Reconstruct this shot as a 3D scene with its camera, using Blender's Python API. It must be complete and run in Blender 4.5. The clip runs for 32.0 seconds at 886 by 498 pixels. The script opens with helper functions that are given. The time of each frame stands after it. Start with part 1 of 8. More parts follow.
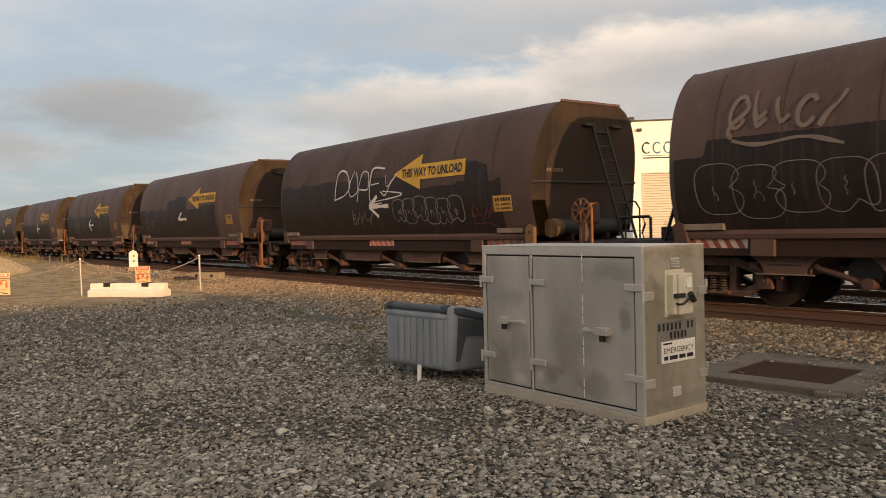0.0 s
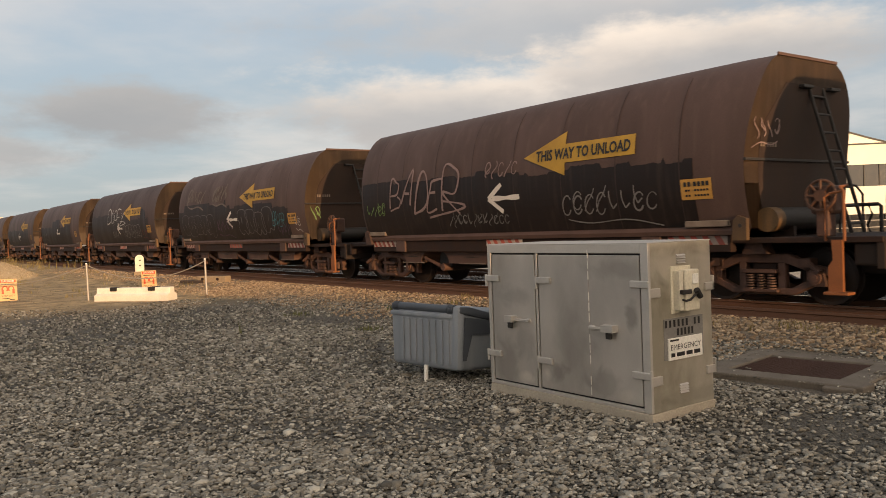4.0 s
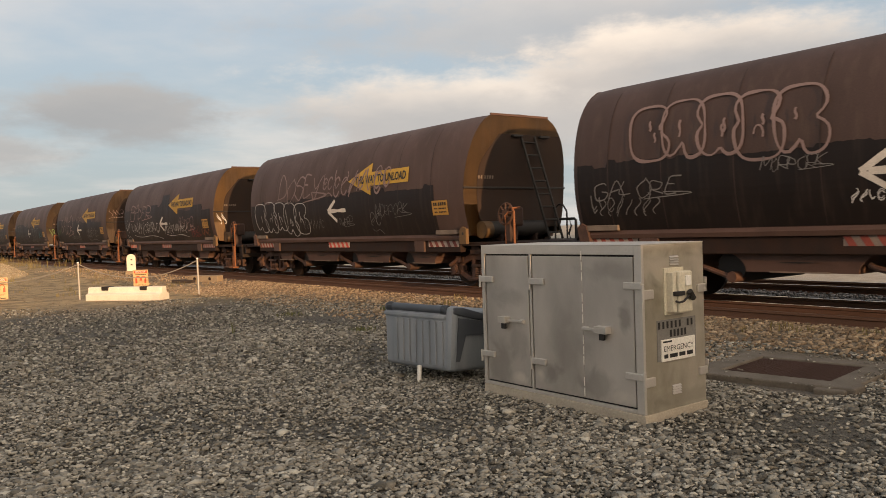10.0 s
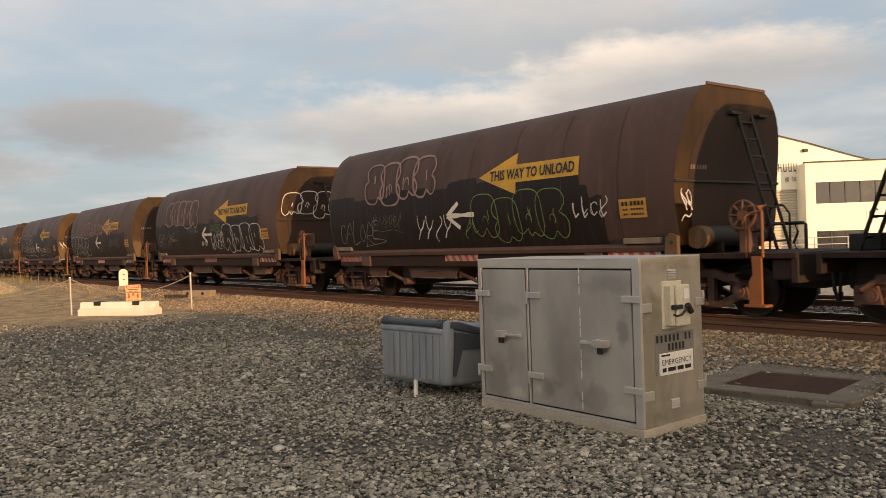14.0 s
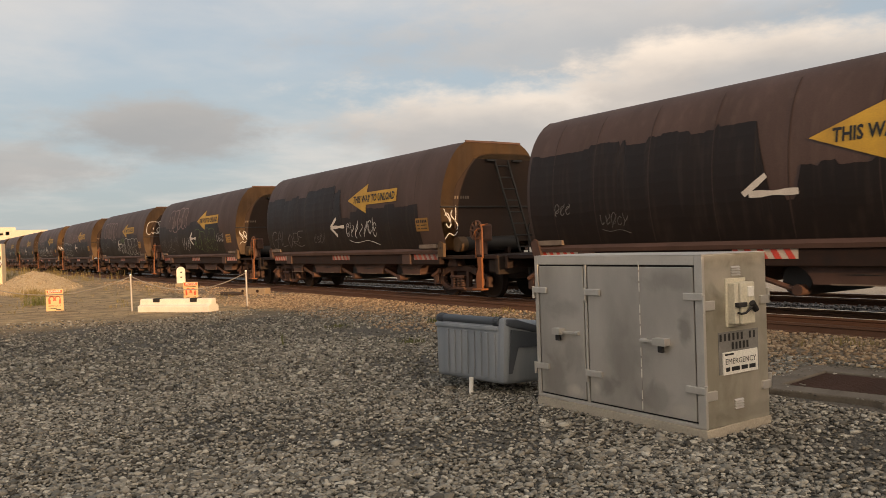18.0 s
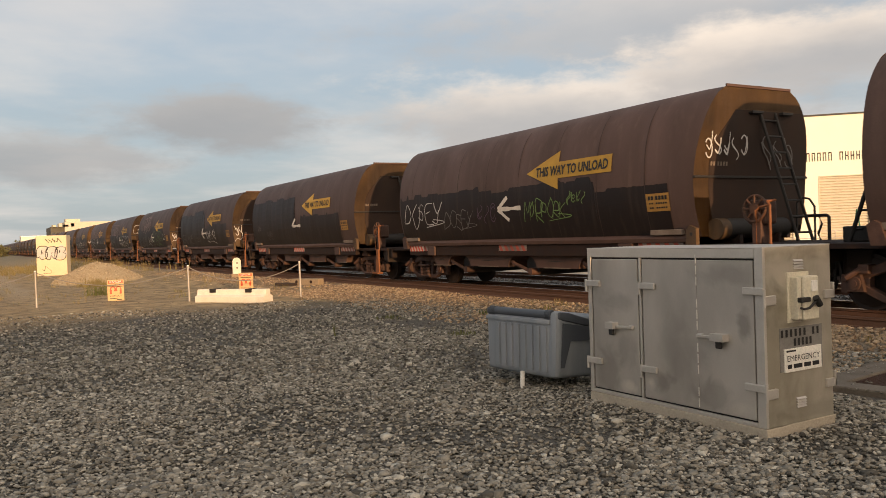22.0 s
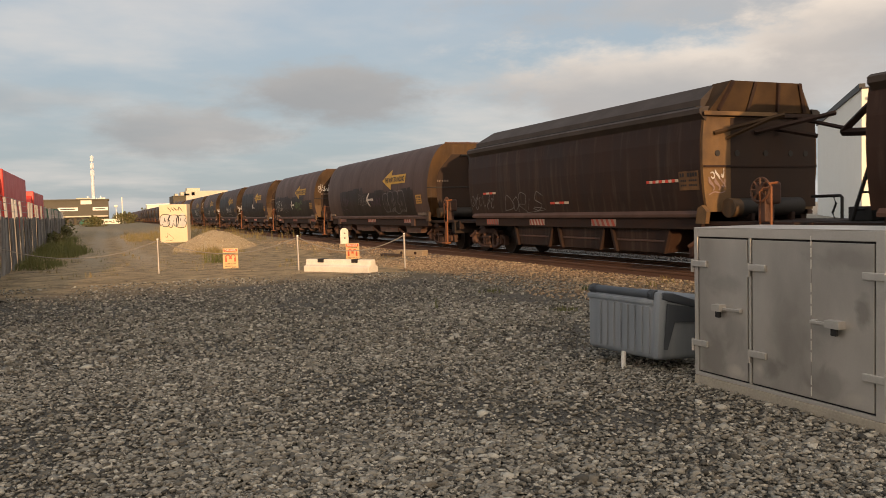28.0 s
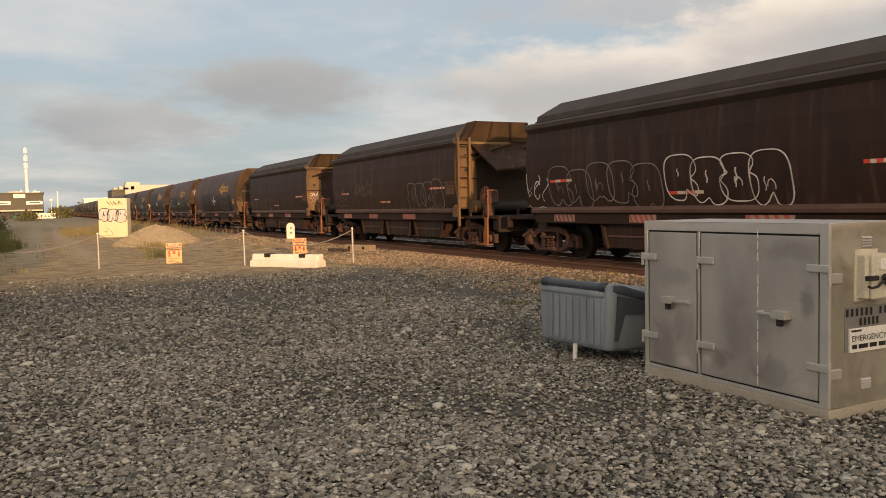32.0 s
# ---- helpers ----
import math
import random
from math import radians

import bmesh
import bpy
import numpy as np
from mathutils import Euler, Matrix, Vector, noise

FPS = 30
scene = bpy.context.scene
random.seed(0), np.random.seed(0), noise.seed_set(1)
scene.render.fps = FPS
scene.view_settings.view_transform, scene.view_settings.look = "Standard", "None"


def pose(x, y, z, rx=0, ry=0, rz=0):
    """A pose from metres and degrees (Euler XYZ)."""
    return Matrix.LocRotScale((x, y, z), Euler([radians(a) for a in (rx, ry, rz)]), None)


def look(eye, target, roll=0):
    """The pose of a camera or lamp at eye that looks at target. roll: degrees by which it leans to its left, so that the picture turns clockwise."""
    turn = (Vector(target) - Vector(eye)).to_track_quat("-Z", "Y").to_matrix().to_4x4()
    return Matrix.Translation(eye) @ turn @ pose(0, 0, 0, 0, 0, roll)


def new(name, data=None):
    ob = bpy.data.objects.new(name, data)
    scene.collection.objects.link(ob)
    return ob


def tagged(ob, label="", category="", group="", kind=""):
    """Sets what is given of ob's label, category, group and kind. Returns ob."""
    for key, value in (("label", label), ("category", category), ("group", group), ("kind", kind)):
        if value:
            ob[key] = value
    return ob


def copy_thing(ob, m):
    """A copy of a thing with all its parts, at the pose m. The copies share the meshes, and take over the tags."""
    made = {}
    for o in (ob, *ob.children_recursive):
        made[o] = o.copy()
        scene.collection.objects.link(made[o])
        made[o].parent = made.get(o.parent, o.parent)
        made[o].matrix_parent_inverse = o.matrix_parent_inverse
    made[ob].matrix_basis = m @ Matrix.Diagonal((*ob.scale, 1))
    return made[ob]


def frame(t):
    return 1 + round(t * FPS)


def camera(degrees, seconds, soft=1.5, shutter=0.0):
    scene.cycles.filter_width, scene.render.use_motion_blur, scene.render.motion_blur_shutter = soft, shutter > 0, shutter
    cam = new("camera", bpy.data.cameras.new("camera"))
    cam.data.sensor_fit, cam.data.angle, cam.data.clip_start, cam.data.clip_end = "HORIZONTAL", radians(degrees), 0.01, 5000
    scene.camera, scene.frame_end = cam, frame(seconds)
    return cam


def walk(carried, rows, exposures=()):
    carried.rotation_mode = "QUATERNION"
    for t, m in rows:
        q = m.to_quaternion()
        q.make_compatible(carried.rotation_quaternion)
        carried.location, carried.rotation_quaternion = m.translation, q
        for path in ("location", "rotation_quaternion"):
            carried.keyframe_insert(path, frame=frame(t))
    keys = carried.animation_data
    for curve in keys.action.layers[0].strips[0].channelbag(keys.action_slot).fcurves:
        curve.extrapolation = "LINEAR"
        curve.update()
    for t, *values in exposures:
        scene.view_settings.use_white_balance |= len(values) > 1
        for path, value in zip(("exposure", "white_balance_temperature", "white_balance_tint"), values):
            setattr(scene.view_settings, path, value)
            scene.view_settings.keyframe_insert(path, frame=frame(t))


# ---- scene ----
cam = camera(57.65, 32.0, soft=0.5, shutter=0.12)
PATH = [
    (0, pose(0.014, -0.084, 1.599, 88.44, 1.42, -36.85)),
    (0.5, pose(0.019, -0.077, 1.594, 88.48, 1.62, -36.82)),
    (1, pose(0.020, -0.075, 1.592, 88.48, 1.61, -36.80)),
    (1.5, pose(0.019, -0.072, 1.593, 88.47, 1.65, -36.80)),
    (2, pose(0.018, -0.071, 1.590, 88.49, 1.59, -36.77)),
    (2.5, pose(0.023, -0.071, 1.586, 88.52, 1.70, -36.67)),
    (3, pose(0.027, -0.078, 1.590, 88.51, 2.03, -36.48)),
    (3.5, pose(0.023, -0.080, 1.583, 88.53, 2.16, -36.49)),
    (5.5, pose(0.018, -0.074, 1.587, 88.50, 2.08, -36.50)),
    (6, pose(0.009, -0.075, 1.588, 88.50, 2.07, -36.52)),
    (6.5, pose(0.012, -0.073, 1.586, 88.51, 2.06, -36.52)),
    (7, pose(0.008, -0.074, 1.584, 88.55, 1.98, -36.57)),
    (7.5, pose(0.009, -0.077, 1.586, 88.54, 2.00, -36.57)),
    (8, pose(0.007, -0.075, 1.589, 88.53, 1.98, -36.57)),
    (8.5, pose(0.006, -0.072, 1.589, 88.52, 1.97, -36.67)),
    (9, pose(0.008, -0.067, 1.586, 88.53, 1.93, -36.96)),
    (9.5, pose(0.000, -0.074, 1.588, 88.53, 1.93, -36.94)),
    (10, pose(-0.000, -0.079, 1.588, 88.53, 1.90, -37.03)),
    (10.5, pose(0.004, -0.083, 1.589, 88.52, 1.87, -37.37)),
    (11, pose(0.009, -0.085, 1.589, 88.52, 1.84, -37.67)),
    (11.5, pose(0.010, -0.083, 1.584, 88.53, 1.81, -37.70)),
    (12, pose(0.019, -0.088, 1.585, 88.52, 1.81, -37.63)),
    (12.5, pose(0.016, -0.102, 1.586, 88.52, 1.80, -37.61)),
    (13, pose(0.006, -0.119, 1.580, 88.53, 1.72, -37.64)),
    (13.5, pose(0.002, -0.118, 1.582, 88.44, 1.67, -37.65)),
    (14, pose(-0.016, -0.039, 1.584, 89.54, 1.98, -37.55)),
    (14.5, pose(-0.037, -0.014, 1.566, 89.62, 1.99, -36.98)),
    (15, pose(-0.038, 0.000, 1.565, 89.66, 2.03, -36.03)),
    (15.5, pose(-0.034, 0.009, 1.559, 89.72, 2.01, -35.15)),
    (17.5, pose(-0.035, 0.029, 1.556, 89.62, 1.91, -33.93)),
    (18, pose(-0.047, 0.022, 1.558, 89.62, 1.91, -34.00)),
    (18.5, pose(-0.054, 0.023, 1.563, 89.60, 1.89, -34.31)),
    (19, pose(-0.046, 0.021, 1.571, 89.48, 1.90, -34.41)),
    (19.5, pose(-0.047, 0.008, 1.571, 89.43, 1.23, -34.79)),
    (20, pose(-0.045, 0.002, 1.564, 89.43, 0.77, -34.78)),
    (20.5, pose(-0.033, -0.004, 1.565, 89.17, 0.80, -34.71)),
    (21, pose(-0.030, 0.031, 1.577, 88.94, 0.75, -34.01)),
    (21.5, pose(-0.022, 0.068, 1.580, 89.00, 1.26, -32.04)),
    (22, pose(0.014, 0.082, 1.575, 89.07, 1.98, -30.27)),
    (22.5, pose(0.067, 0.072, 1.589, 89.33, 1.87, -27.30)),
    (23, pose(0.110, 0.047, 1.580, 89.68, 1.88, -26.22)),
    (23.5, pose(0.119, 0.058, 1.593, 89.71, 1.77, -25.94)),
    (24, pose(0.125, 0.041, 1.592, 89.74, 1.82, -25.99)),
    (24.5, pose(0.134, 0.031, 1.593, 89.66, 3.32, -27.72)),
    (26.5, pose(0.121, 0.019, 1.611, 87.26, 3.26, -27.72)),
    (27, pose(0.123, 0.024, 1.616, 87.17, 1.83, -25.86)),
    (27.5, pose(0.119, 0.037, 1.611, 87.23, 1.40, -23.72)),
    (28, pose(0.075, 0.088, 1.624, 87.23, 1.44, -22.77)),
    (28.5, pose(0.040, 0.119, 1.633, 88.22, 1.41, -22.43)),
    (29, pose(0.014, 0.119, 1.634, 89.03, 1.54, -22.52)),
    (29.5, pose(0.007, 0.107, 1.632, 89.09, 1.48, -24.41)),
    (30, pose(0.022, 0.101, 1.612, 88.69, 1.32, -25.87)),
    (30.5, pose(0.031, 0.110, 1.606, 86.85, 1.48, -28.00)),
    (31, pose(0.019, 0.117, 1.609, 86.74, 1.45, -27.97)),
    (31.5, pose(0.009, 0.123, 1.606, 86.72, 1.37, -27.19)),
    (32, pose(0.007, 0.128, 1.600, 86.84, 1.19, -26.62)),
]
walk(cam, PATH, exposures=[(0, 0.45, 7000, 12), (12.8, 0.52, 7100, 12), (14.5, 0.45, 7050, 12), (19.5, 0.45, 7200, 12), (22.5, 0.44, 6950, 12), (24, 0.52, 6900, 12), (28, 0.34, 7000, 12), (32, 0.45, 7100, 12)])

# ---- sky and sun: a low sun behind the camera, almost along the track ----
SUN_AZ, SUN_EL = 9.0, 5.5      # degrees: the light's heading off +y towards +x, and the sun's height
world = bpy.data.worlds.new("world")
scene.world = world
world.use_nodes = True


def build_sky():
    """Nishita sky under broken cloud: a drifting layer all round and heavier banks low down."""
    nt = world.node_tree
    N, L = nt.nodes, nt.links
    N.clear()

    def val(op, a, b=None, c=None, clamp=False):
        n = N.new("ShaderNodeMath")
        n.operation, n.use_clamp = op, clamp
        for i, v in enumerate((a, b, c)):
            if v is None:
                continue
            if isinstance(v, (int, float)):
                n.inputs[i].default_value = v
            else:
                L.new(v, n.inputs[i])
        return n.outputs[0]

    def ramp(v, a, b, lo=0.0, hi=1.0):
        n = N.new("ShaderNodeMapRange")
        n.interpolation_type = "SMOOTHSTEP"
        for k, x in (("From Min", a), ("From Max", b), ("To Min", lo), ("To Max", hi)):
            n.inputs[k].default_value = x
        L.new(v, n.inputs["Value"])
        return n.outputs["Result"]

    def mix(f, a, b):
        n = N.new("ShaderNodeMix")
        n.data_type = "RGBA"
        L.new(f, n.inputs["Factor"])
        for k, v in (("A", a), ("B", b)):
            if isinstance(v, tuple):
                n.inputs[k].default_value = (*v, 1)
            else:
                L.new(v, n.inputs[k])
        return n.outputs["Result"]

    co, sep = N.new("ShaderNodeTexCoord"), N.new("ShaderNodeSeparateXYZ")
    L.new(co.outputs["Generated"], sep.inputs[0])
    x, y, z = sep.outputs
    az = val("MULTIPLY", val("ARCTAN2", x, y), 57.2958)
    el = val("MULTIPLY", val("ARCSINE", z), 57.2958)
    low = val("ADD", val("MAXIMUM", z, 0.0), 0.10)
    flat = N.new("ShaderNodeCombineXYZ")
    L.new(val("DIVIDE", x, low), flat.inputs[0])
    L.new(val("DIVIDE", y, low), flat.inputs[1])

    def cloud_noise(scale, detail, rough, vec):
        n = N.new("ShaderNodeTexNoise")
        n.inputs["Scale"].default_value, n.inputs["Detail"].default_value, n.inputs["Roughness"].default_value = scale, detail, rough
        L.new(vec, n.inputs["Vector"])
        return n.outputs[0]

    wide = cloud_noise(0.55, 7, 0.55, flat.outputs[0])
    ball = N.new("ShaderNodeMapping")
    ball.inputs["Scale"].default_value = (1, 1, 2.6)
    L.new(co.outputs["Generated"], ball.inputs["Vector"])
    puff = cloud_noise(5.0, 9, 0.62, ball.outputs[0])
    fine = cloud_noise(3.0, 6, 0.55, ball.outputs[0])

    sky = N.new("ShaderNodeTexSky")
    sky.sky_type, sky.sun_disc = "NISHITA", False
    sky.sun_elevation, sky.sun_rotation = radians(SUN_EL), radians(180 + SUN_AZ)
    sky.air_density, sky.dust_density, sky.ozone_density = 1.0, 0.4, 2.5
    bright = N.new("ShaderNodeVectorMath")
    bright.operation, bright.inputs["Scale"].default_value = "SCALE", 0.9
    L.new(sky.outputs[0], bright.inputs[0])
    col = mix(ramp(el, -5, 60, 0.62, 0.55), bright.outputs[0], (3.7, 4.3, 5.0))
    col = mix(ramp(el, 16, 2, 0.0, 0.55), col, (2.3, 2.75, 3.2))
    # thin high layer
    col = mix(ramp(wide, 0.40, 0.66, 0.0, 0.6), col, mix(fine, (4.2, 4.2, 4.3), (6.0, 5.6, 5.2)))
    # banks: heading, height, half width, half height, weight, how far the low sun lights their tops
    for ca, ce, wa, we, wt, top in ((46.0, 14.0, 17.0, 3.6, 0.6, 0.35), (39.0, 8.2, 15.0, 3.4, 0.85, 0.8), (56.0, 10.8, 14.0, 2.9, 0.85, 0.95), (15.0, 8.0, 7.5, 2.2, 0.85, 0.12), (5.0, 5.8, 7.5, 1.6, 0.7, 0.1), (-9.0, 7.6, 10.0, 1.1, 0.35, 0.2), (78.0, 12.0, 12.0, 4.0, 0.75, 1.0), (110.0, 14.0, 26.0, 5.0, 0.8, 0.8), (170.0, 24.0, 30.0, 6.0, 0.7, 0.6), (-110.0, 20.0, 30.0, 6.0, 0.7, 0.6)):
        du, dv = val("DIVIDE", val("SUBTRACT", az, ca), wa), val("DIVIDE", val("SUBTRACT", el, ce), we)
        d = val("SQRT", val("ADD", val("MULTIPLY", du, du), val("MULTIPLY", dv, dv)))
        d = val("ADD", d, val("MULTIPLY", val("SUBTRACT", 0.5, puff), 2.6))
        body = ramp(d, 1.25, 0.5, 0.0, wt)
        lit = ramp(val("ADD", dv, val("MULTIPLY", val("SUBTRACT", fine, 0.5), 1.6)), -0.3, 1.0, 0.0, top)
        under = mix(fine, (2.5, 2.55, 2.7), (4.1, 3.95, 3.85)) if top > 0.3 else mix(fine, (2.0, 2.1, 2.25), (3.0, 3.05, 3.15))
        tone = mix(lit, under, (7.2, 6.35, 5.5))
        col = mix(body, col, tone)
    # thin cloud glows towards the sun
    dot = N.new("ShaderNodeVectorMath")
    dot.operation, dot.inputs[1].default_value = "DOT_PRODUCT", (-math.sin(radians(SUN_AZ)), -math.cos(radians(SUN_AZ)), 0.12)
    L.new(co.outputs["Generated"], dot.inputs[0])
    glow = N.new("ShaderNodeVectorMath")
    glow.operation, glow.inputs[0].default_value = "SCALE", (11.0, 8.2, 5.5)
    L.new(val("POWER", val("MAXIMUM", dot.outputs["Value"], 0.0), 2.0), glow.inputs["Scale"])
    plus = N.new("ShaderNodeVectorMath")
    L.new(col, plus.inputs[0])
    L.new(glow.outputs[0], plus.inputs[1])
    col = plus.outputs[0]
    bg, out = N.new("ShaderNodeBackground"), N.new("ShaderNodeOutputWorld")
    bg.inputs["Strength"].default_value = 0.116
    L.new(col, bg.inputs["Color"])
    L.new(bg.outputs[0], out.inputs["Surface"])


build_sky()
sun = new("sun", bpy.data.lights.new("sun", "SUN"))
sun.data.energy, sun.data.angle, sun.data.color = 3.5, radians(0.6), (1.0, 0.63, 0.34)
SUN_A, SUN_E = radians(SUN_AZ), radians(SUN_EL)
sun.matrix_world = look((0, 0, 0), (math.sin(SUN_A) * math.cos(SUN_E), math.cos(SUN_A) * math.cos(SUN_E), -math.sin(SUN_E)))

# ---- materials ----
def mat(name, base, rough=0.7, metal=0.0, second=None, amount=0.5, scale=3.0, bump=0.15, fine=60.0, stretch=(1, 1, 1), rand=0.0, detail=6.0, sharp=0.25, spec=0.5, grainy=0.28, streak=0.0):
    """Two tones mixed by a broad noise, a fine grain in tone and relief, and some change from piece to piece."""
    m = bpy.data.materials.new(name)
    m.use_nodes = True
    N, L = m.node_tree.nodes, m.node_tree.links
    p = N["Principled BSDF"]
    p.inputs["Metallic"].default_value = metal
    p.inputs["Specular IOR Level"].default_value = spec
    co, mp = N.new("ShaderNodeTexCoord"), N.new("ShaderNodeMapping")
    mp.inputs["Scale"].default_value = stretch
    L.new(co.outputs["Object"], mp.inputs["Vector"])
    if rand:
        # each piece takes another stretch of the pattern
        shift, far = N.new("ShaderNodeObjectInfo"), N.new("ShaderNodeVectorMath")
        far.operation, far.inputs["Scale"].default_value = "SCALE", 90.0
        L.new(shift.outputs["Random"], far.inputs[0])
        L.new(far.outputs[0], mp.inputs["Location"])
    broad, grain = N.new("ShaderNodeTexNoise"), N.new("ShaderNodeTexNoise")
    broad.inputs["Scale"].default_value, broad.inputs["Detail"].default_value = scale, detail
    grain.inputs["Scale"].default_value, grain.inputs["Detail"].default_value = fine, 4.0
    L.new(mp.outputs[0], broad.inputs["Vector"])
    L.new(co.outputs["Object"], grain.inputs["Vector"])
    ramp = N.new("ShaderNodeMapRange")
    ramp.inputs["From Min"].default_value, ramp.inputs["From Max"].default_value = 0.5 - sharp, 0.5 + sharp
    ramp.inputs["To Max"].default_value = amount
    L.new(broad.outputs[0], ramp.inputs["Value"])
    mix = N.new("ShaderNodeMix")
    mix.data_type = "RGBA"
    second = second or tuple(c * 0.55 for c in base)
    mix.inputs["A"].default_value, mix.inputs["B"].default_value = (*base, 1), (*second, 1)
    L.new(ramp.outputs[0], mix.inputs["Factor"])
    hsv = N.new("ShaderNodeHueSaturation")
    tone = N.new("ShaderNodeMapRange")
    tone.inputs["To Min"].default_value, tone.inputs["To Max"].default_value = 1 - grainy, 1 + grainy
    L.new(grain.outputs[0], tone.inputs["Value"])
    if rand:
        info, mul, add = N.new("ShaderNodeObjectInfo"), N.new("ShaderNodeMapRange"), N.new("ShaderNodeMath")
        mul.inputs["To Min"].default_value, mul.inputs["To Max"].default_value = 1 - rand, 1 + rand
        add.operation = "MULTIPLY"
        L.new(info.outputs["Random"], mul.inputs["Value"])
        L.new(mul.outputs[0], add.inputs[0])
        L.new(tone.outputs[0], add.inputs[1])
        L.new(add.outputs[0], hsv.inputs["Value"])
    else:
        L.new(tone.outputs[0], hsv.inputs["Value"])
    if streak:
        # dust run down in narrow upright streaks
        sm, sn, sr, dust = N.new("ShaderNodeMapping"), N.new("ShaderNodeTexNoise"), N.new("ShaderNodeMapRange"), N.new("ShaderNodeMix")
        sm.inputs["Scale"].default_value = (4.5, 4.5, 0.35)
        sn.inputs["Scale"].default_value, sn.inputs["Detail"].default_value = 1.6, 7
        sr.inputs["From Min"].default_value, sr.inputs["From Max"].default_value, sr.inputs["To Max"].default_value = 0.52, 0.78, streak
        dust.data_type = "RGBA"
        dust.inputs["B"].default_value = (0.16, 0.115, 0.085, 1)
        L.new(co.outputs["Object"], sm.inputs["Vector"])
        L.new(sm.outputs[0], sn.inputs["Vector"])
        L.new(sn.outputs[0], sr.inputs["Value"])
        L.new(sr.outputs[0], dust.inputs["Factor"])
        L.new(mix.outputs["Result"], dust.inputs["A"])
        mix = dust
    L.new(mix.outputs["Result"], hsv.inputs["Color"])
    L.new(hsv.outputs[0], p.inputs["Base Color"])
    rr = N.new("ShaderNodeMapRange")
    rr.inputs["To Min"].default_value, rr.inputs["To Max"].default_value = max(0.02, rough - 0.12), min(1.0, rough + 0.12)
    L.new(broad.outputs[0], rr.inputs["Value"])
    L.new(rr.outputs[0], p.inputs["Roughness"])
    if bump:
        b = N.new("ShaderNodeBump")
        b.inputs["Strength"].default_value, b.inputs["Distance"].default_value = bump, 0.01
        L.new(grain.outputs[0], b.inputs["Height"])
        L.new(b.outputs[0], p.inputs["Normal"])
    return m


def stone_mat(name, tones, rough=0.85):
    """Loose stone: each stone takes a tone of its own."""
    m = mat(name, tones[0], rough, bump=0.4, fine=120)
    N, L = m.node_tree.nodes, m.node_tree.links
    geo, ramp = N.new("ShaderNodeNewGeometry"), N.new("ShaderNodeValToRGB")
    ramp.color_ramp.interpolation = "LINEAR"
    while len(ramp.color_ramp.elements) < len(tones):
        ramp.color_ramp.elements.new(0.5)
    for i, c in enumerate(tones):
        ramp.color_ramp.elements[i].position, ramp.color_ramp.elements[i].color = i / (len(tones) - 1), (*c, 1)
    L.new(geo.outputs["Random Per Island"], ramp.inputs["Fac"])
    hsv = next(n for n in N if n.bl_idname == "ShaderNodeHueSaturation")
    L.new(ramp.outputs[0], hsv.inputs["Color"])
    return m


WAGON = mat("brown_coal_dusted_paint", (0.084, 0.0505, 0.0415), 0.6, second=(0.046, 0.0285, 0.0232), amount=0.85, scale=1.2, stretch=(1, 1, 0.25), bump=0.1, rand=0.15, spec=0.32, streak=0.22, detail=9)
BLACK_PATCH = mat("black_overpaint", (0.0094, 0.0059, 0.0051), 0.55, second=(0.0220, 0.0128, 0.0097), scale=1.6, stretch=(1, 1, 0.3), bump=0.08, spec=0.28, streak=0.12, rand=0.2)
HOPPER = mat("dark_rusty_hopper_paint", (0.0150, 0.0078, 0.0053), 0.6, second=(0.0410, 0.0190, 0.0108), amount=0.85, scale=1.3, stretch=(1, 1.6, 0.45), bump=0.1, rand=0.1, spec=0.25, streak=0.26, detail=9)
# paler than HOPPER: sky light on hatch and top rail is put into the colour
HATCH = mat("skylit_hatch_paint", (0.040, 0.028, 0.021), 0.7, second=(0.020, 0.014, 0.011), amount=0.8, scale=1.5, bump=0.1)
SEAM = mat("grimy_weld_seam", (0.034, 0.022, 0.018), 0.65, second=(0.060, 0.036, 0.028), scale=2.5, bump=0.05, spec=0.3)
END_ORANGE = mat("ochre_end_paint", (0.128, 0.068, 0.021), 0.7, second=(0.040, 0.024, 0.014), amount=0.92, scale=1.5, stretch=(1, 1, 0.5), bump=0.12, rand=0.3, detail=10, sharp=0.2, streak=0.25)
END_DARK = mat("dark_ochre_end_paint", (0.082, 0.046, 0.019), 0.7, second=(0.030, 0.019, 0.013), amount=0.95, scale=1.5, stretch=(1, 1, 0.5), bump=0.12, rand=0.2, detail=10, sharp=0.2, streak=0.25)
HOPPER_END = mat("rusty_ochre_hopper_end", (0.150, 0.083, 0.028), 0.75, second=(0.055, 0.032, 0.017), amount=0.9, scale=1.8, bump=0.15, detail=9, sharp=0.2, streak=0.2)
SOLEBAR = mat("dusty_solebar", (0.0880, 0.0456, 0.0322), 0.7, second=(0.0330, 0.0181, 0.0129), scale=2.0, bump=0.15)
UNDER = mat("grimy_underframe", (0.0143, 0.0081, 0.0060), 0.8, second=(0.0440, 0.0199, 0.0120), amount=0.6, scale=4.0, bump=0.25, spec=0.3)
BOGIE = mat("dusty_bogie_steel", (0.095, 0.046, 0.030), 0.75, second=(0.0330, 0.0162, 0.0110), amount=0.9, scale=4.0, bump=0.3, rand=0.3)
BRIGHT_RUST = mat("orange_step_paint", (0.235, 0.078, 0.020), 0.65, second=(0.105, 0.038, 0.015), scale=5.0, bump=0.15)
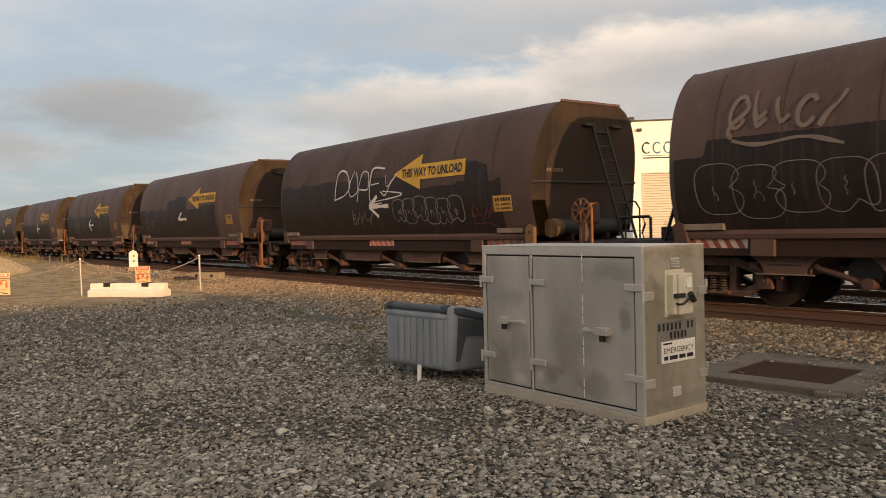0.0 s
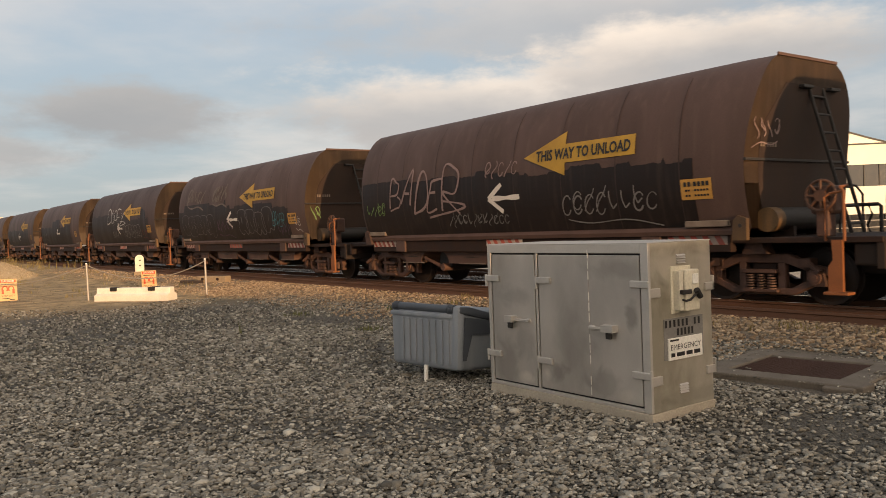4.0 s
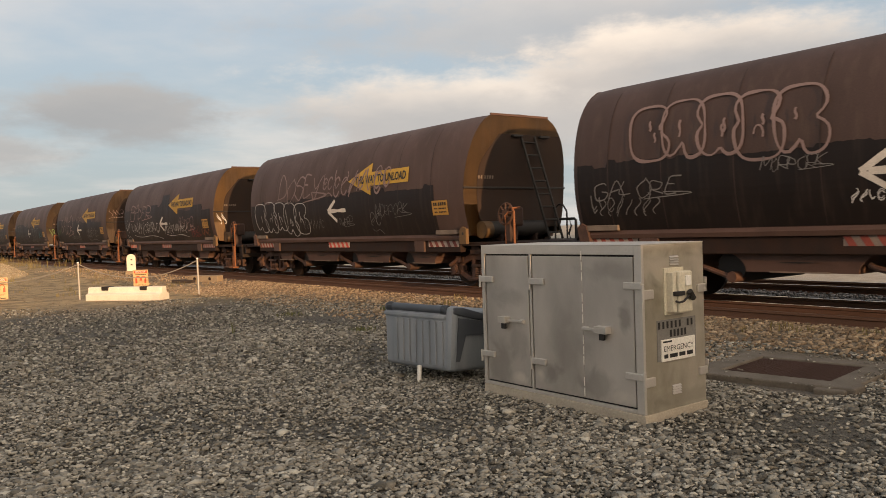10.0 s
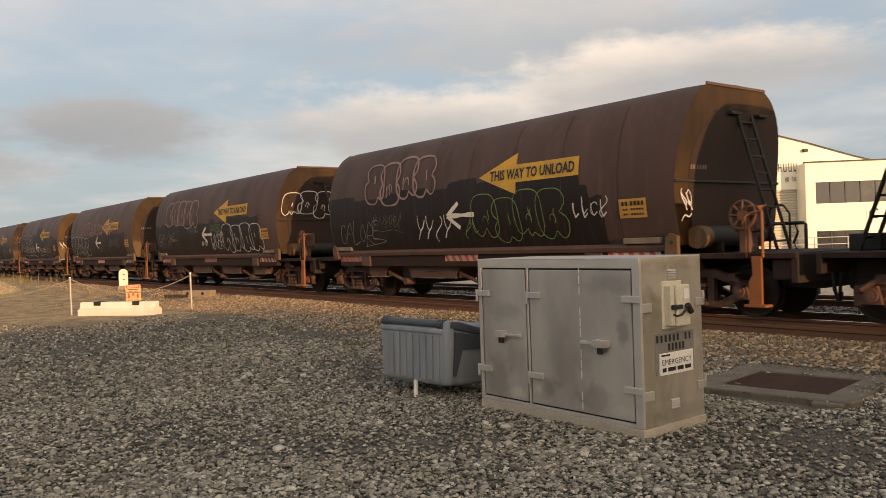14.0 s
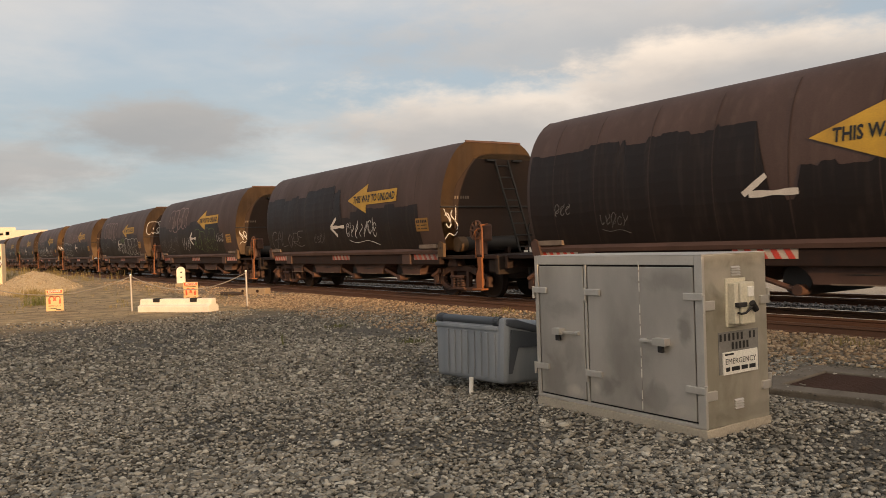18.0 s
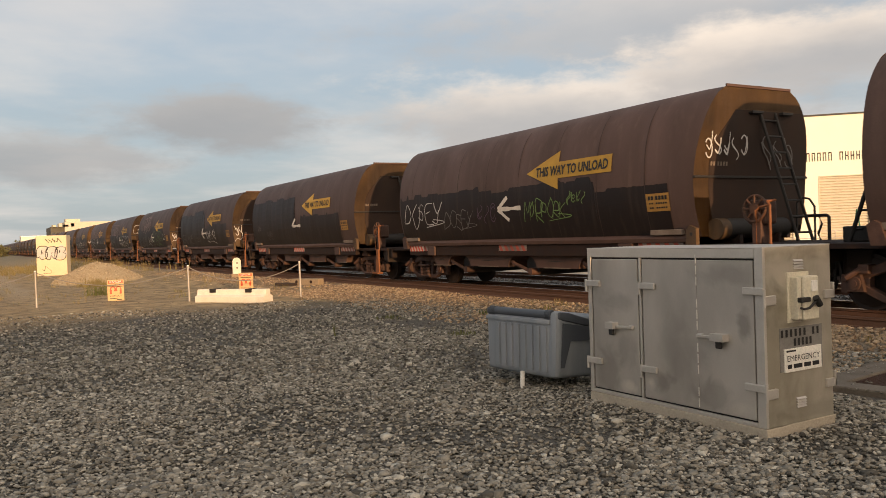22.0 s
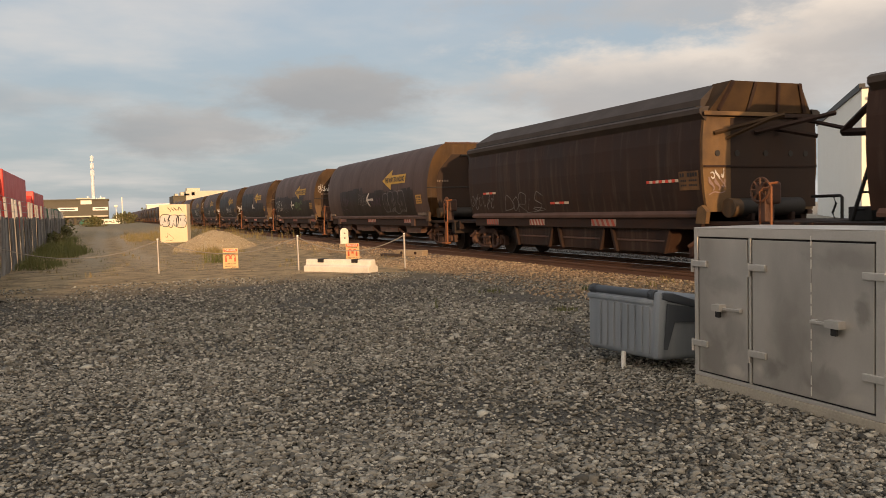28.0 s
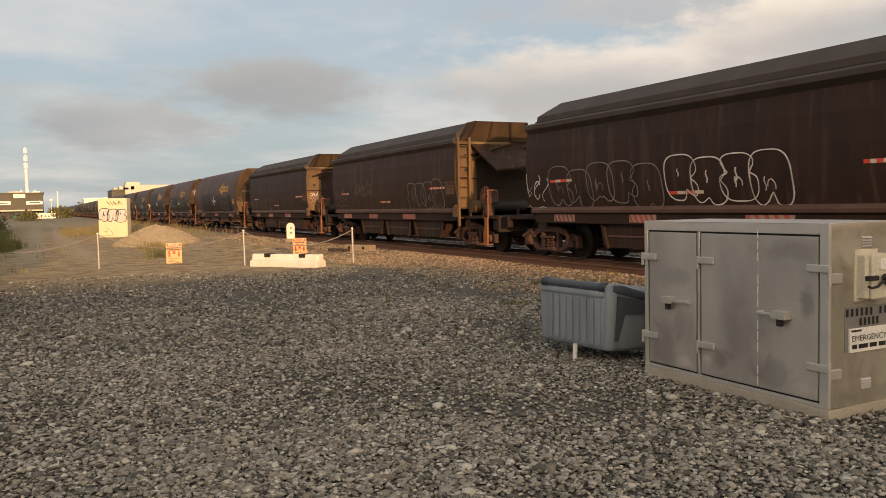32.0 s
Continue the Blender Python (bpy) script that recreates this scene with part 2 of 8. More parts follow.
DULL_RUST = mat("grimy_rust_iron", (0.125, 0.050, 0.022), 0.7, second=(0.040, 0.021, 0.013), amount=0.9, scale=5.0, bump=0.2, rand=0.3)
WHEEL = mat("wheel_steel", (0.028, 0.0192, 0.0152), 0.6, 0.4, second=(0.03, 0.022, 0.02), scale=6.0, bump=0.15)
DARK = mat("black_iron", (0.009, 0.0083, 0.0075), 0.7, second=(0.03, 0.024, 0.02), scale=5.0, bump=0.2)
YELLOW = mat("yellow_sign_paint", (0.52, 0.305, 0.026), 0.6, second=(0.30, 0.17, 0.03), amount=0.75, scale=2.5, bump=0.05, rand=0.14, detail=9)
YELLOW_OLD = mat("faded_data_panel", (0.40, 0.215, 0.04), 0.65, second=(0.20, 0.10, 0.03), scale=4.0, bump=0.05, rand=0.25)
INK = mat("black_lettering", (0.012, 0.011, 0.010), 0.6, bump=0.0)
WHITE_OLD = mat("weathered_white_paint", (0.62, 0.58, 0.52), 0.7, second=(0.40, 0.36, 0.32), scale=4.0, bump=0.05)
SPRAY = {
    "w": mat("white_spray", (0.55, 0.54, 0.52), 0.7, second=(0.32, 0.30, 0.29), scale=2.5, bump=0.0),
    "g": mat("grey_spray", (0.17, 0.16, 0.155), 0.7, second=(0.08, 0.075, 0.07), scale=2.0, bump=0.0),
    "p": mat("pink_grey_spray", (0.24, 0.165, 0.15), 0.7, second=(0.15, 0.105, 0.10), scale=2.0, bump=0.0),
    "d": mat("dull_tan_spray", (0.155, 0.122, 0.100), 0.75, second=(0.085, 0.064, 0.054), scale=5.0, bump=0.0),
    "l": mat("green_spray", (0.14, 0.22, 0.07), 0.7, second=(0.07, 0.11, 0.04), scale=2.0, bump=0.0),
    "t": mat("teal_spray", (0.05, 0.23, 0.27), 0.7, second=(0.03, 0.12, 0.14), scale=2.0, bump=0.0),
    "v": mat("purple_spray", (0.10, 0.055, 0.09), 0.7, second=(0.05, 0.03, 0.05), scale=2.0, bump=0.0),
    "o": mat("rust_orange_spray", (0.26, 0.09, 0.03), 0.7, second=(0.14, 0.05, 0.02), scale=2.0, bump=0.0),
    "r": mat("red_spray", (0.20, 0.03, 0.03), 0.7, second=(0.1, 0.02, 0.02), scale=2.0, bump=0.0),
    "k": mat("black_spray", (0.012, 0.012, 0.012), 0.7, bump=0.0),
}
REFLECT_R = mat("red_reflector", (0.62, 0.06, 0.035), 0.4, second=(0.35, 0.05, 0.03), bump=0.03)
REFLECT_W = mat("white_reflector", (0.58, 0.48, 0.38), 0.45, second=(0.36, 0.28, 0.22), bump=0.03)
REFLECT_OLD = mat("dusty_red_reflector", (0.40, 0.065, 0.035), 0.6, second=(0.14, 0.04, 0.03), amount=0.9, scale=2.0, bump=0.03, rand=0.5)
REFLECT_DULL = mat("dusty_white_reflector", (0.42, 0.33, 0.26), 0.6, second=(0.13, 0.10, 0.09), amount=0.9, scale=2.0, bump=0.03, rand=0.5)
RAIL = mat("rusty_rail", (0.115, 0.052, 0.026), 0.75, second=(0.055, 0.03, 0.02), scale=5.0, stretch=(1, 0.2, 1), bump=0.2)
RAIL_TOP = mat("polished_rail_head", (0.42, 0.40, 0.38), 0.28, 1.0, second=(0.30, 0.27, 0.24), scale=4, stretch=(1, 0.1, 1), bump=0.02)
SLEEPER = mat("weathered_sleeper", (0.050, 0.034, 0.026), 0.9, second=(0.025, 0.019, 0.016), scale=8.0, stretch=(0.2, 2, 1), bump=0.4, rand=0.3)
GALV = mat("dull_stainless_sheet", (0.56, 0.52, 0.468), 0.40, 0.5, second=(0.30, 0.27, 0.235), amount=0.8, scale=1.7, stretch=(1, 1, 0.45), bump=0.015, fine=90, detail=9, sharp=0.18, grainy=0.06, streak=0.0)


def stain(m, tone, spots):
    """Smudges of another tone on a material, each about y, z with half sizes and a strength, ragged by noise."""
    N, L = m.node_tree.nodes, m.node_tree.links
    co = next(n for n in N if n.bl_idname == "ShaderNodeTexCoord")
    hsv = next(n for n in N if n.bl_idname == "ShaderNodeHueSaturation")
    src = hsv.inputs["Color"].links[0].from_socket
    rag = N.new("ShaderNodeTexNoise")
    rag.inputs["Scale"].default_value, rag.inputs["Detail"].default_value, rag.inputs["Distortion"].default_value = 5.0, 7, 0.6
    L.new(co.outputs["Object"], rag.inputs["Vector"])
    for y, z, ry, rz, k in spots:
        mp, ln, ad, rg, mx = N.new("ShaderNodeMapping"), N.new("ShaderNodeVectorMath"), N.new("ShaderNodeMath"), N.new("ShaderNodeMapRange"), N.new("ShaderNodeMix")
        mp.inputs["Location"].default_value, mp.inputs["Scale"].default_value = (0, -y / ry, -z / rz), (0, 1 / ry, 1 / rz)
        L.new(co.outputs["Object"], mp.inputs["Vector"])
        ln.operation = "LENGTH"
        L.new(mp.outputs[0], ln.inputs[0])
        ad.operation = "MULTIPLY_ADD"
        ad.inputs[1].default_value = 2.6
        L.new(rag.outputs[0], ad.inputs[0])
        L.new(ln.outputs["Value"], ad.inputs[2])
        rg.inputs["From Min"].default_value, rg.inputs["From Max"].default_value = 2.5, 1.75
        rg.inputs["To Max"].default_value = k
        L.new(ad.outputs[0], rg.inputs["Value"])
        mx.data_type = "RGBA"
        mx.inputs["B"].default_value = (*tone, 1)
        L.new(rg.outputs[0], mx.inputs["Factor"])
        L.new(src, mx.inputs["A"])
        src = mx.outputs["Result"]
    L.new(src, hsv.inputs["Color"])


GALV_EDGE = mat("brushed_stainless_edge", (0.58, 0.545, 0.495), 0.40, 0.5, second=(0.40, 0.37, 0.33), scale=5, bump=0.02, grainy=0.08)
GALV_SIDE = mat("stained_stainless_end", (0.44, 0.41, 0.34), 0.46, 0.5, second=(0.20, 0.18, 0.13), amount=0.95, scale=2.9, stretch=(1, 1, 0.5), bump=0.02, fine=90, detail=9, sharp=0.11, grainy=0.06)
CONCRETE = mat("weathered_concrete", (0.42, 0.365, 0.28), 0.9, second=(0.27, 0.24, 0.20), scale=5.0, bump=0.35)
PIT_CONCRETE = mat("grey_pit_concrete", (0.175, 0.150, 0.118), 0.9, second=(0.085, 0.07, 0.055), amount=0.8, scale=3.0, bump=0.5, detail=9)
WHITE_CONC = mat("white_painted_concrete", (0.74, 0.70, 0.60), 0.8, second=(0.55, 0.50, 0.42), amount=0.6, scale=4.0, bump=0.2)
BIN_GREY = mat("blue_grey_plastic", (0.17, 0.195, 0.22), 0.55, second=(0.30, 0.315, 0.325), amount=0.8, scale=2.6, stretch=(3, 3, 0.35), bump=0.03, grainy=0.06)
BIN_LID = mat("dark_blue_grey_lid", (0.052, 0.060, 0.072), 0.5, second=(0.085, 0.095, 0.108), scale=4.0, bump=0.03, grainy=0.06)
CREAM = mat("cream_plastic", (0.62, 0.57, 0.44), 0.5, second=(0.50, 0.45, 0.34), scale=6.0, bump=0.03)
GREY_PAINT = mat("grey_stencil_patch", (0.165, 0.158, 0.145), 0.6, second=(0.24, 0.225, 0.20), scale=6.0, bump=0.03)
SIGN_WHITE = mat("white_sign_plate", (0.78, 0.75, 0.68), 0.5, second=(0.66, 0.63, 0.56), scale=6.0, bump=0.02)
SIGN_RED = mat("red_sign_ink", (0.60, 0.09, 0.035), 0.5, bump=0.02)
SIGN_BEIGE = mat("sun_faded_sign", (0.60, 0.40, 0.20), 0.6, second=(0.50, 0.33, 0.16), scale=5, bump=0.02)
STEEL_POST = mat("galvanised_post", (0.42, 0.40, 0.37), 0.5, 0.4, second=(0.30, 0.27, 0.24), scale=6.0, bump=0.05)
CHAIN = mat("dull_chain", (0.30, 0.27, 0.23), 0.6, 0.5, bump=0.1)
TIMBER = mat("old_timber_block", (0.30, 0.23, 0.15), 0.9, second=(0.17, 0.12, 0.08), scale=3.0, stretch=(6, 1, 6), bump=0.4)
CLAD = mat("cream_cladding", (0.80, 0.765, 0.64), 0.6, second=(0.72, 0.685, 0.57), amount=0.5, scale=0.6, bump=0.02)
CLAD_GREY = mat("pale_grey_cladding", (0.90, 0.87, 0.79), 0.6, second=(0.85, 0.82, 0.74), amount=0.5, scale=0.6, bump=0.02)
ROLLER = mat("beige_roller_door", (0.52, 0.47, 0.37), 0.6, second=(0.44, 0.40, 0.31), scale=1.5, bump=0.02)
TRIM_DARK = mat("dark_roof_trim", (0.030, 0.030, 0.030), 0.6, bump=0.05)
BLUE_SIGN = mat("blue_sign_letter", (0.045, 0.13, 0.24), 0.5, bump=0.0)
OLIVE = mat("olive_grey_wall", (0.095, 0.085, 0.062), 0.8, second=(0.075, 0.066, 0.048), scale=0.3, bump=0.05)
GLASS = mat("dark_window_glass", (0.02, 0.022, 0.024), 0.06, 0.0, bump=0.0, spec=0.8)
RED_TARP = mat("red_vinyl", (0.55, 0.045, 0.03), 0.5, second=(0.42, 0.035, 0.025), scale=1.5, bump=0.08)
FENCE_BOARD = mat("weathered_fence_cloth", (0.21, 0.195, 0.175), 0.9, second=(0.055, 0.045, 0.037), amount=0.95, scale=1.6, stretch=(2, 2, 0.35), bump=0.2, rand=0.5, sharp=0.15)
GREEN_BOX = mat("green_painted_steel", (0.03, 0.13, 0.075), 0.6, second=(0.02, 0.09, 0.05), scale=2.0, bump=0.05)
BOARD = mat("graffiti_primed_board", (0.70, 0.59, 0.41), 0.8, second=(0.60, 0.47, 0.29), scale=1.8, bump=0.1)
LEAF = mat("dry_olive_leaves", (0.075, 0.085, 0.03), 0.8, second=(0.14, 0.115, 0.04), amount=0.8, scale=1.0, bump=0.0)
GRASS_DRY = mat("dry_grass", (0.26, 0.19, 0.075), 0.9, second=(0.13, 0.125, 0.04), amount=0.8, scale=0.8, bump=0.0)
GRASS_GREEN = mat("green_weeds", (0.085, 0.10, 0.028), 0.85, second=(0.165, 0.155, 0.05), amount=0.8, scale=1.5, bump=0.0)
STONE_GREY = stone_mat("grey_gravel_stones", [(0.036, 0.033, 0.027), (0.115, 0.107, 0.088), (0.210, 0.197, 0.163), (0.305, 0.285, 0.236), (0.150, 0.128, 0.094), (0.50, 0.47, 0.395), (0.066, 0.061, 0.049)])
STONE_BROWN = stone_mat("brown_ballast_stones", [(0.12, 0.080, 0.050), (0.30, 0.215, 0.135), (0.45, 0.338, 0.215), (0.18, 0.112, 0.062), (0.56, 0.435, 0.29)])
STONE_DIRT = stone_mat("sandy_yard_stones", [(0.10, 0.075, 0.046), (0.19, 0.145, 0.09), (0.27, 0.205, 0.13), (0.14, 0.10, 0.06), (0.36, 0.28, 0.185)])
STONE_HEAP = stone_mat("tan_heap_stones", [(0.24, 0.19, 0.12), (0.36, 0.29, 0.19), (0.48, 0.395, 0.27), (0.30, 0.23, 0.14), (0.56, 0.47, 0.33)])
STONE_DARK = stone_mat("fresh_grey_ballast", [(0.06, 0.058, 0.055), (0.15, 0.145, 0.14), (0.26, 0.255, 0.25), (0.09, 0.085, 0.08)])
# near-black paint for the shadow that the next wagon casts on an end
END_SHADE = mat("painted_end_shade", (0.0187, 0.0114, 0.0083), 0.75, second=(0.0418, 0.0218, 0.0129), amount=0.7, scale=2.2, stretch=(1, 1, 0.4), bump=0.1, spec=0.3)
CAP_PALE = mat("pale_dusty_strip", (0.20, 0.155, 0.12), 0.8, second=(0.09, 0.066, 0.05), amount=0.8, scale=4.0, bump=0.2)
stain(GALV, (0.17, 0.15, 0.13), ((4.98, 0.30, 0.14, 0.10, 0.5), (4.14, 0.80, 0.07, 0.13, 0.5), (5.55, 0.95, 0.2, 0.1, 0.3), (5.62, 0.30, 0.16, 0.22, 0.4), (4.75, 0.55, 0.25, 0.3, 0.22), (5.4, 0.5, 0.12, 0.2, 0.3), (4.4, 0.25, 0.2, 0.12, 0.35), (4.3, 1.2, 0.3, 0.08, 0.3)))
stain(GALV_SIDE, (0.13, 0.12, 0.085), ((3.96, 1.33, 0.6, 0.06, 0.5), (3.96, 0.82, 0.6, 0.10, 0.4), (3.96, 0.16, 0.6, 0.07, 0.55)))
stain(GALV_SIDE, (0.60, 0.54, 0.44), ((3.96, 0.6, 0.5, 0.9, 0.35), (3.96, 1.25, 0.4, 0.12, 0.4)))
stain(GALV, (0.72, 0.66, 0.57), ((5.38, 0.20, 0.10, 0.07, 0.7), (5.12, 0.27, 0.07, 0.06, 0.6), (4.2, 0.2, 0.12, 0.06, 0.4)))
MAST_GREY = mat("pale_grey_mast_steel", (0.62, 0.66, 0.70), 0.6, second=(0.50, 0.53, 0.57), scale=0.5, bump=0.02)
HOPPER_PANEL = mat("grimy_ochre_panel", (0.17, 0.082, 0.024), 0.75, second=(0.05, 0.027, 0.014), amount=0.95, scale=3.0, bump=0.05)
# darker ochre: the shade on the hatch end is put into the colour
HATCH_END = mat("dark_ochre_hatch", (0.060, 0.035, 0.016), 0.8, second=(0.022, 0.014, 0.009), amount=0.9, scale=2.0, bump=0.15, detail=9, spec=0.2)
BROWN_BLOCK = mat("grimy_black_drawgear", (0.020, 0.014, 0.011), 0.8, second=(0.045, 0.028, 0.019), scale=3.0, bump=0.2, spec=0.3)


# ---- mesh tools ----
def box(bm, x0, y0, z0, x1, y1, z1, bevel=0.0):
    """A block, with its edges rounded off where bevel is given."""
    b = bmesh.new() if bevel else bm
    m = Matrix.LocRotScale(((x0 + x1) / 2, (y0 + y1) / 2, (z0 + z1) / 2), None, (abs(x1 - x0), abs(y1 - y0), abs(z1 - z0)))
    bmesh.ops.create_cube(b, size=1, matrix=m)
    if bevel:
        bmesh.ops.bevel(b, geom=b.edges[:], offset=bevel, segments=2, affect="EDGES", profile=0.5)
        join(bm, b)


def join(bm, other, m=None):
    """Adds the bmesh other, moved by m, to bm."""
    if m is not None:
        other.transform(m)
    me = bpy.data.meshes.new("tmp")
    other.to_mesh(me)
    other.free()
    bm.from_mesh(me)
    bpy.data.meshes.remove(me)


def rod(bm, a, b, r, r2=None, seg=10):
    """A round bar from a to b."""
    a, b = Vector(a), Vector(b)
    d = b - a
    m = Matrix.Translation((a + b) / 2) @ d.to_track_quat("Z", "Y").to_matrix().to_4x4()
    bmesh.ops.create_cone(bm, cap_ends=True, segments=seg, radius1=r, radius2=r if r2 is None else r2, depth=d.length, matrix=m)


def tube(bm, pts, r, seg=8, closed=False):
    """A bent round bar through the points."""
    pts = [Vector(p) for p in pts]
    n = len(pts)
    rings = []
    for i, p in enumerate(pts):
        a, b = (pts[i - 1], pts[(i + 1) % n]) if closed else (pts[max(0, i - 1)], pts[min(n - 1, i + 1)])
        q = (b - a).to_track_quat("Z", "Y")
        rings.append([bm.verts.new(p + q @ Vector((math.cos(t) * r, math.sin(t) * r, 0))) for t in (2 * math.pi * k / seg for k in range(seg))])
    for i in range(n if closed else n - 1):
        A, B = rings[i], rings[(i + 1) % n]
        for k in range(seg):
            bm.faces.new((A[k], A[(k + 1) % seg], B[(k + 1) % seg], B[k]))
    if not closed:
        bm.faces.new(rings[0][::-1])
        bm.faces.new(rings[-1])


def prism(bm, outline, axis, a, b):
    """An outline drawn out along an axis from a to b; the outline gives the two other axes in order."""
    def at(p, d):
        return {"x": (d, p[0], p[1]), "y": (p[0], d, p[1]), "z": (p[0], p[1], d)}[axis]
    A, B = [bm.verts.new(at(p, a)) for p in outline], [bm.verts.new(at(p, b)) for p in outline]
    fs = [bm.faces.new(A), bm.faces.new(B[::-1])]
    for i in range(len(A)):
        fs.append(bm.faces.new((A[i - 1], B[i - 1], B[i], A[i])))
    bmesh.ops.recalc_face_normals(bm, faces=fs)


def part(name, bm, material, parent=None, label="", smooth=False):
    """Links a bmesh as one mesh object, under a thing or a part if one is given."""
    me = bpy.data.meshes.new(name)
    bm.to_mesh(me)
    bm.free()
    me.materials.append(material)
    if smooth:
        me.shade_smooth()
        me.set_sharp_from_angle(angle=radians(35))
    ob = new(name, me)
    ob.parent = parent
    if label:
        ob["label"] = label
    return ob


def same_mesh(name, me, parent, m):
    """One more piece on a mesh that others use too."""
    ob = new(name, me)
    ob.parent = parent
    ob.matrix_basis = m
    return ob


def thing(name, m, label, category, group="", kind=""):
    ob = new(name)
    ob.empty_display_size = 0.1
    ob.matrix_basis = m
    return tagged(ob, label, category, group, kind)


def text_mesh(text, size, width=None, bold=0.0):
    """Flat lettering as a bmesh in x and y, from (0, 0) to the right, squeezed to a width where one is given."""
    cu = bpy.data.curves.new("lettering", "FONT")
    cu.body, cu.size, cu.resolution_u, cu.offset = text, size, 2, size * bold
    ob = new("lettering", cu)
    bpy.context.view_layer.update()
    me = bpy.data.meshes.new_from_object(ob.evaluated_get(bpy.context.evaluated_depsgraph_get()))
    bpy.data.objects.remove(ob)
    bpy.data.curves.remove(cu)
    bm = bmesh.new()
    bm.from_mesh(me)
    bpy.data.meshes.remove(me)
    x0, x1 = min(v.co.x for v in bm.verts), max(v.co.x for v in bm.verts)
    for v in bm.verts:
        v.co.x = (v.co.x - x0) * (width / (x1 - x0) if width else 1)
    return bm


def slab(bm, u0, v0, u1, v1, put, steps=1):
    """A flat strip u0..u1, v0..v1 laid on a surface by put(u, v)."""
    rows = [[bm.verts.new(put(u, v0 + (v1 - v0) * i / steps)) for u in (u0, u1)] for i in range(steps + 1)]
    for a, b in zip(rows, rows[1:]):
        bm.faces.new((a[0], a[1], b[1], b[0]))


def ribbon(bm, pts, width, put, closed=False):
    """A painted stroke: a strip of that width along points (u, v), laid on a surface by put."""
    n = len(pts)
    rows = []
    for i, (u, v) in enumerate(pts):
        a, b = (pts[i - 1], pts[(i + 1) % n]) if closed else (pts[max(0, i - 1)], pts[min(n - 1, i + 1)])
        du, dv = b[0] - a[0], b[1] - a[1]
        d = math.hypot(du, dv) or 1
        w = width / 2 * (0.75 + 0.5 * noise.noise((u * 3, v * 3, 7)))
        rows.append((bm.verts.new(put(u - dv / d * w, v + du / d * w)), bm.verts.new(put(u + dv / d * w, v - du / d * w))))
    for i in range(n if closed else n - 1):
        a, b = rows[i], rows[(i + 1) % n]
        bm.faces.new((a[0], a[1], b[1], b[0]))


# hand lettering: strokes through points on a grid, across 0 to 8 and up 0 to 9
HAND = {"A": "00 49 80|24 64", "B": "00 09 59 77 55 05|55 83 71 50 00", "D": "00 09 58 84 61 00", "E": "79 19 06 00 70|05 55", "G": "78 49 17 03 20 60 73 74 44",
        "I": "40 49", "K": "00 09|79 04 80", "L": "09 00 70", "M": "00 19 44 79 80", "N": "00 09 80 89", "O": "49 16 13 40 73 76 49", "P": "00 09 59 77 64 04",
        "R": "00 09 59 77 64 04 80", "S": "78 39 16 45 73 50 02", "T": "09 89|40 49", "V": "09 40 89", "W": "09 20 45 60 89", "Y": "09 44 89|66 30 02"}


def hand_word(bm, word, u, v, w, h, stroke, put, seed):
    """A word sprayed by hand in loose capitals, in a field w by h about (u, v)."""
    rng = random.Random(seed)
    step = w / len(word)
    for i, ch in enumerate(word):
        size, drop, lean = rng.uniform(0.80, 1.35), rng.uniform(-0.16, 0.12) * h, rng.uniform(0.08, 0.42)
        for line in HAND[ch].split("|"):
            dots = [((int(p[0]) + rng.uniform(-0.8, 0.8)) / 8, (int(p[1]) + rng.uniform(-0.8, 0.8)) / 9 - 0.5) for p in line.split()]
            path = []
            for k in range(len(dots) - 1):
                p0, p1, p2, p3 = dots[max(0, k - 1)], dots[k], dots[k + 1], dots[min(len(dots) - 1, k + 2)]
                for q in range(6):
                    t = q / 6
                    path.append(tuple(0.5 * (2 * b + (c - a) * t + (2 * a - 5 * b + 4 * c - d) * t * t + (3 * b - a - 3 * c + d) * t ** 3) for a, b, c, d in zip(p0, p1, p2, p3)))
            path.append(dots[-1])
            ribbon(bm, [(u + w / 2 - step * (i + 0.02 + 0.95 * a * size) - lean * b * h, v + drop + b * h * size) for a, b in path], stroke * rng.uniform(0.7, 1.1), put)
    if rng.random() < 0.7 and len(word) > 4:
        ribbon(bm, [(u - w * (0.30 + 0.30 * math.sin(k * 0.33)), v - h * (0.30 + 0.42 * k / 12)) for k in range(13)], stroke * 0.8, put)


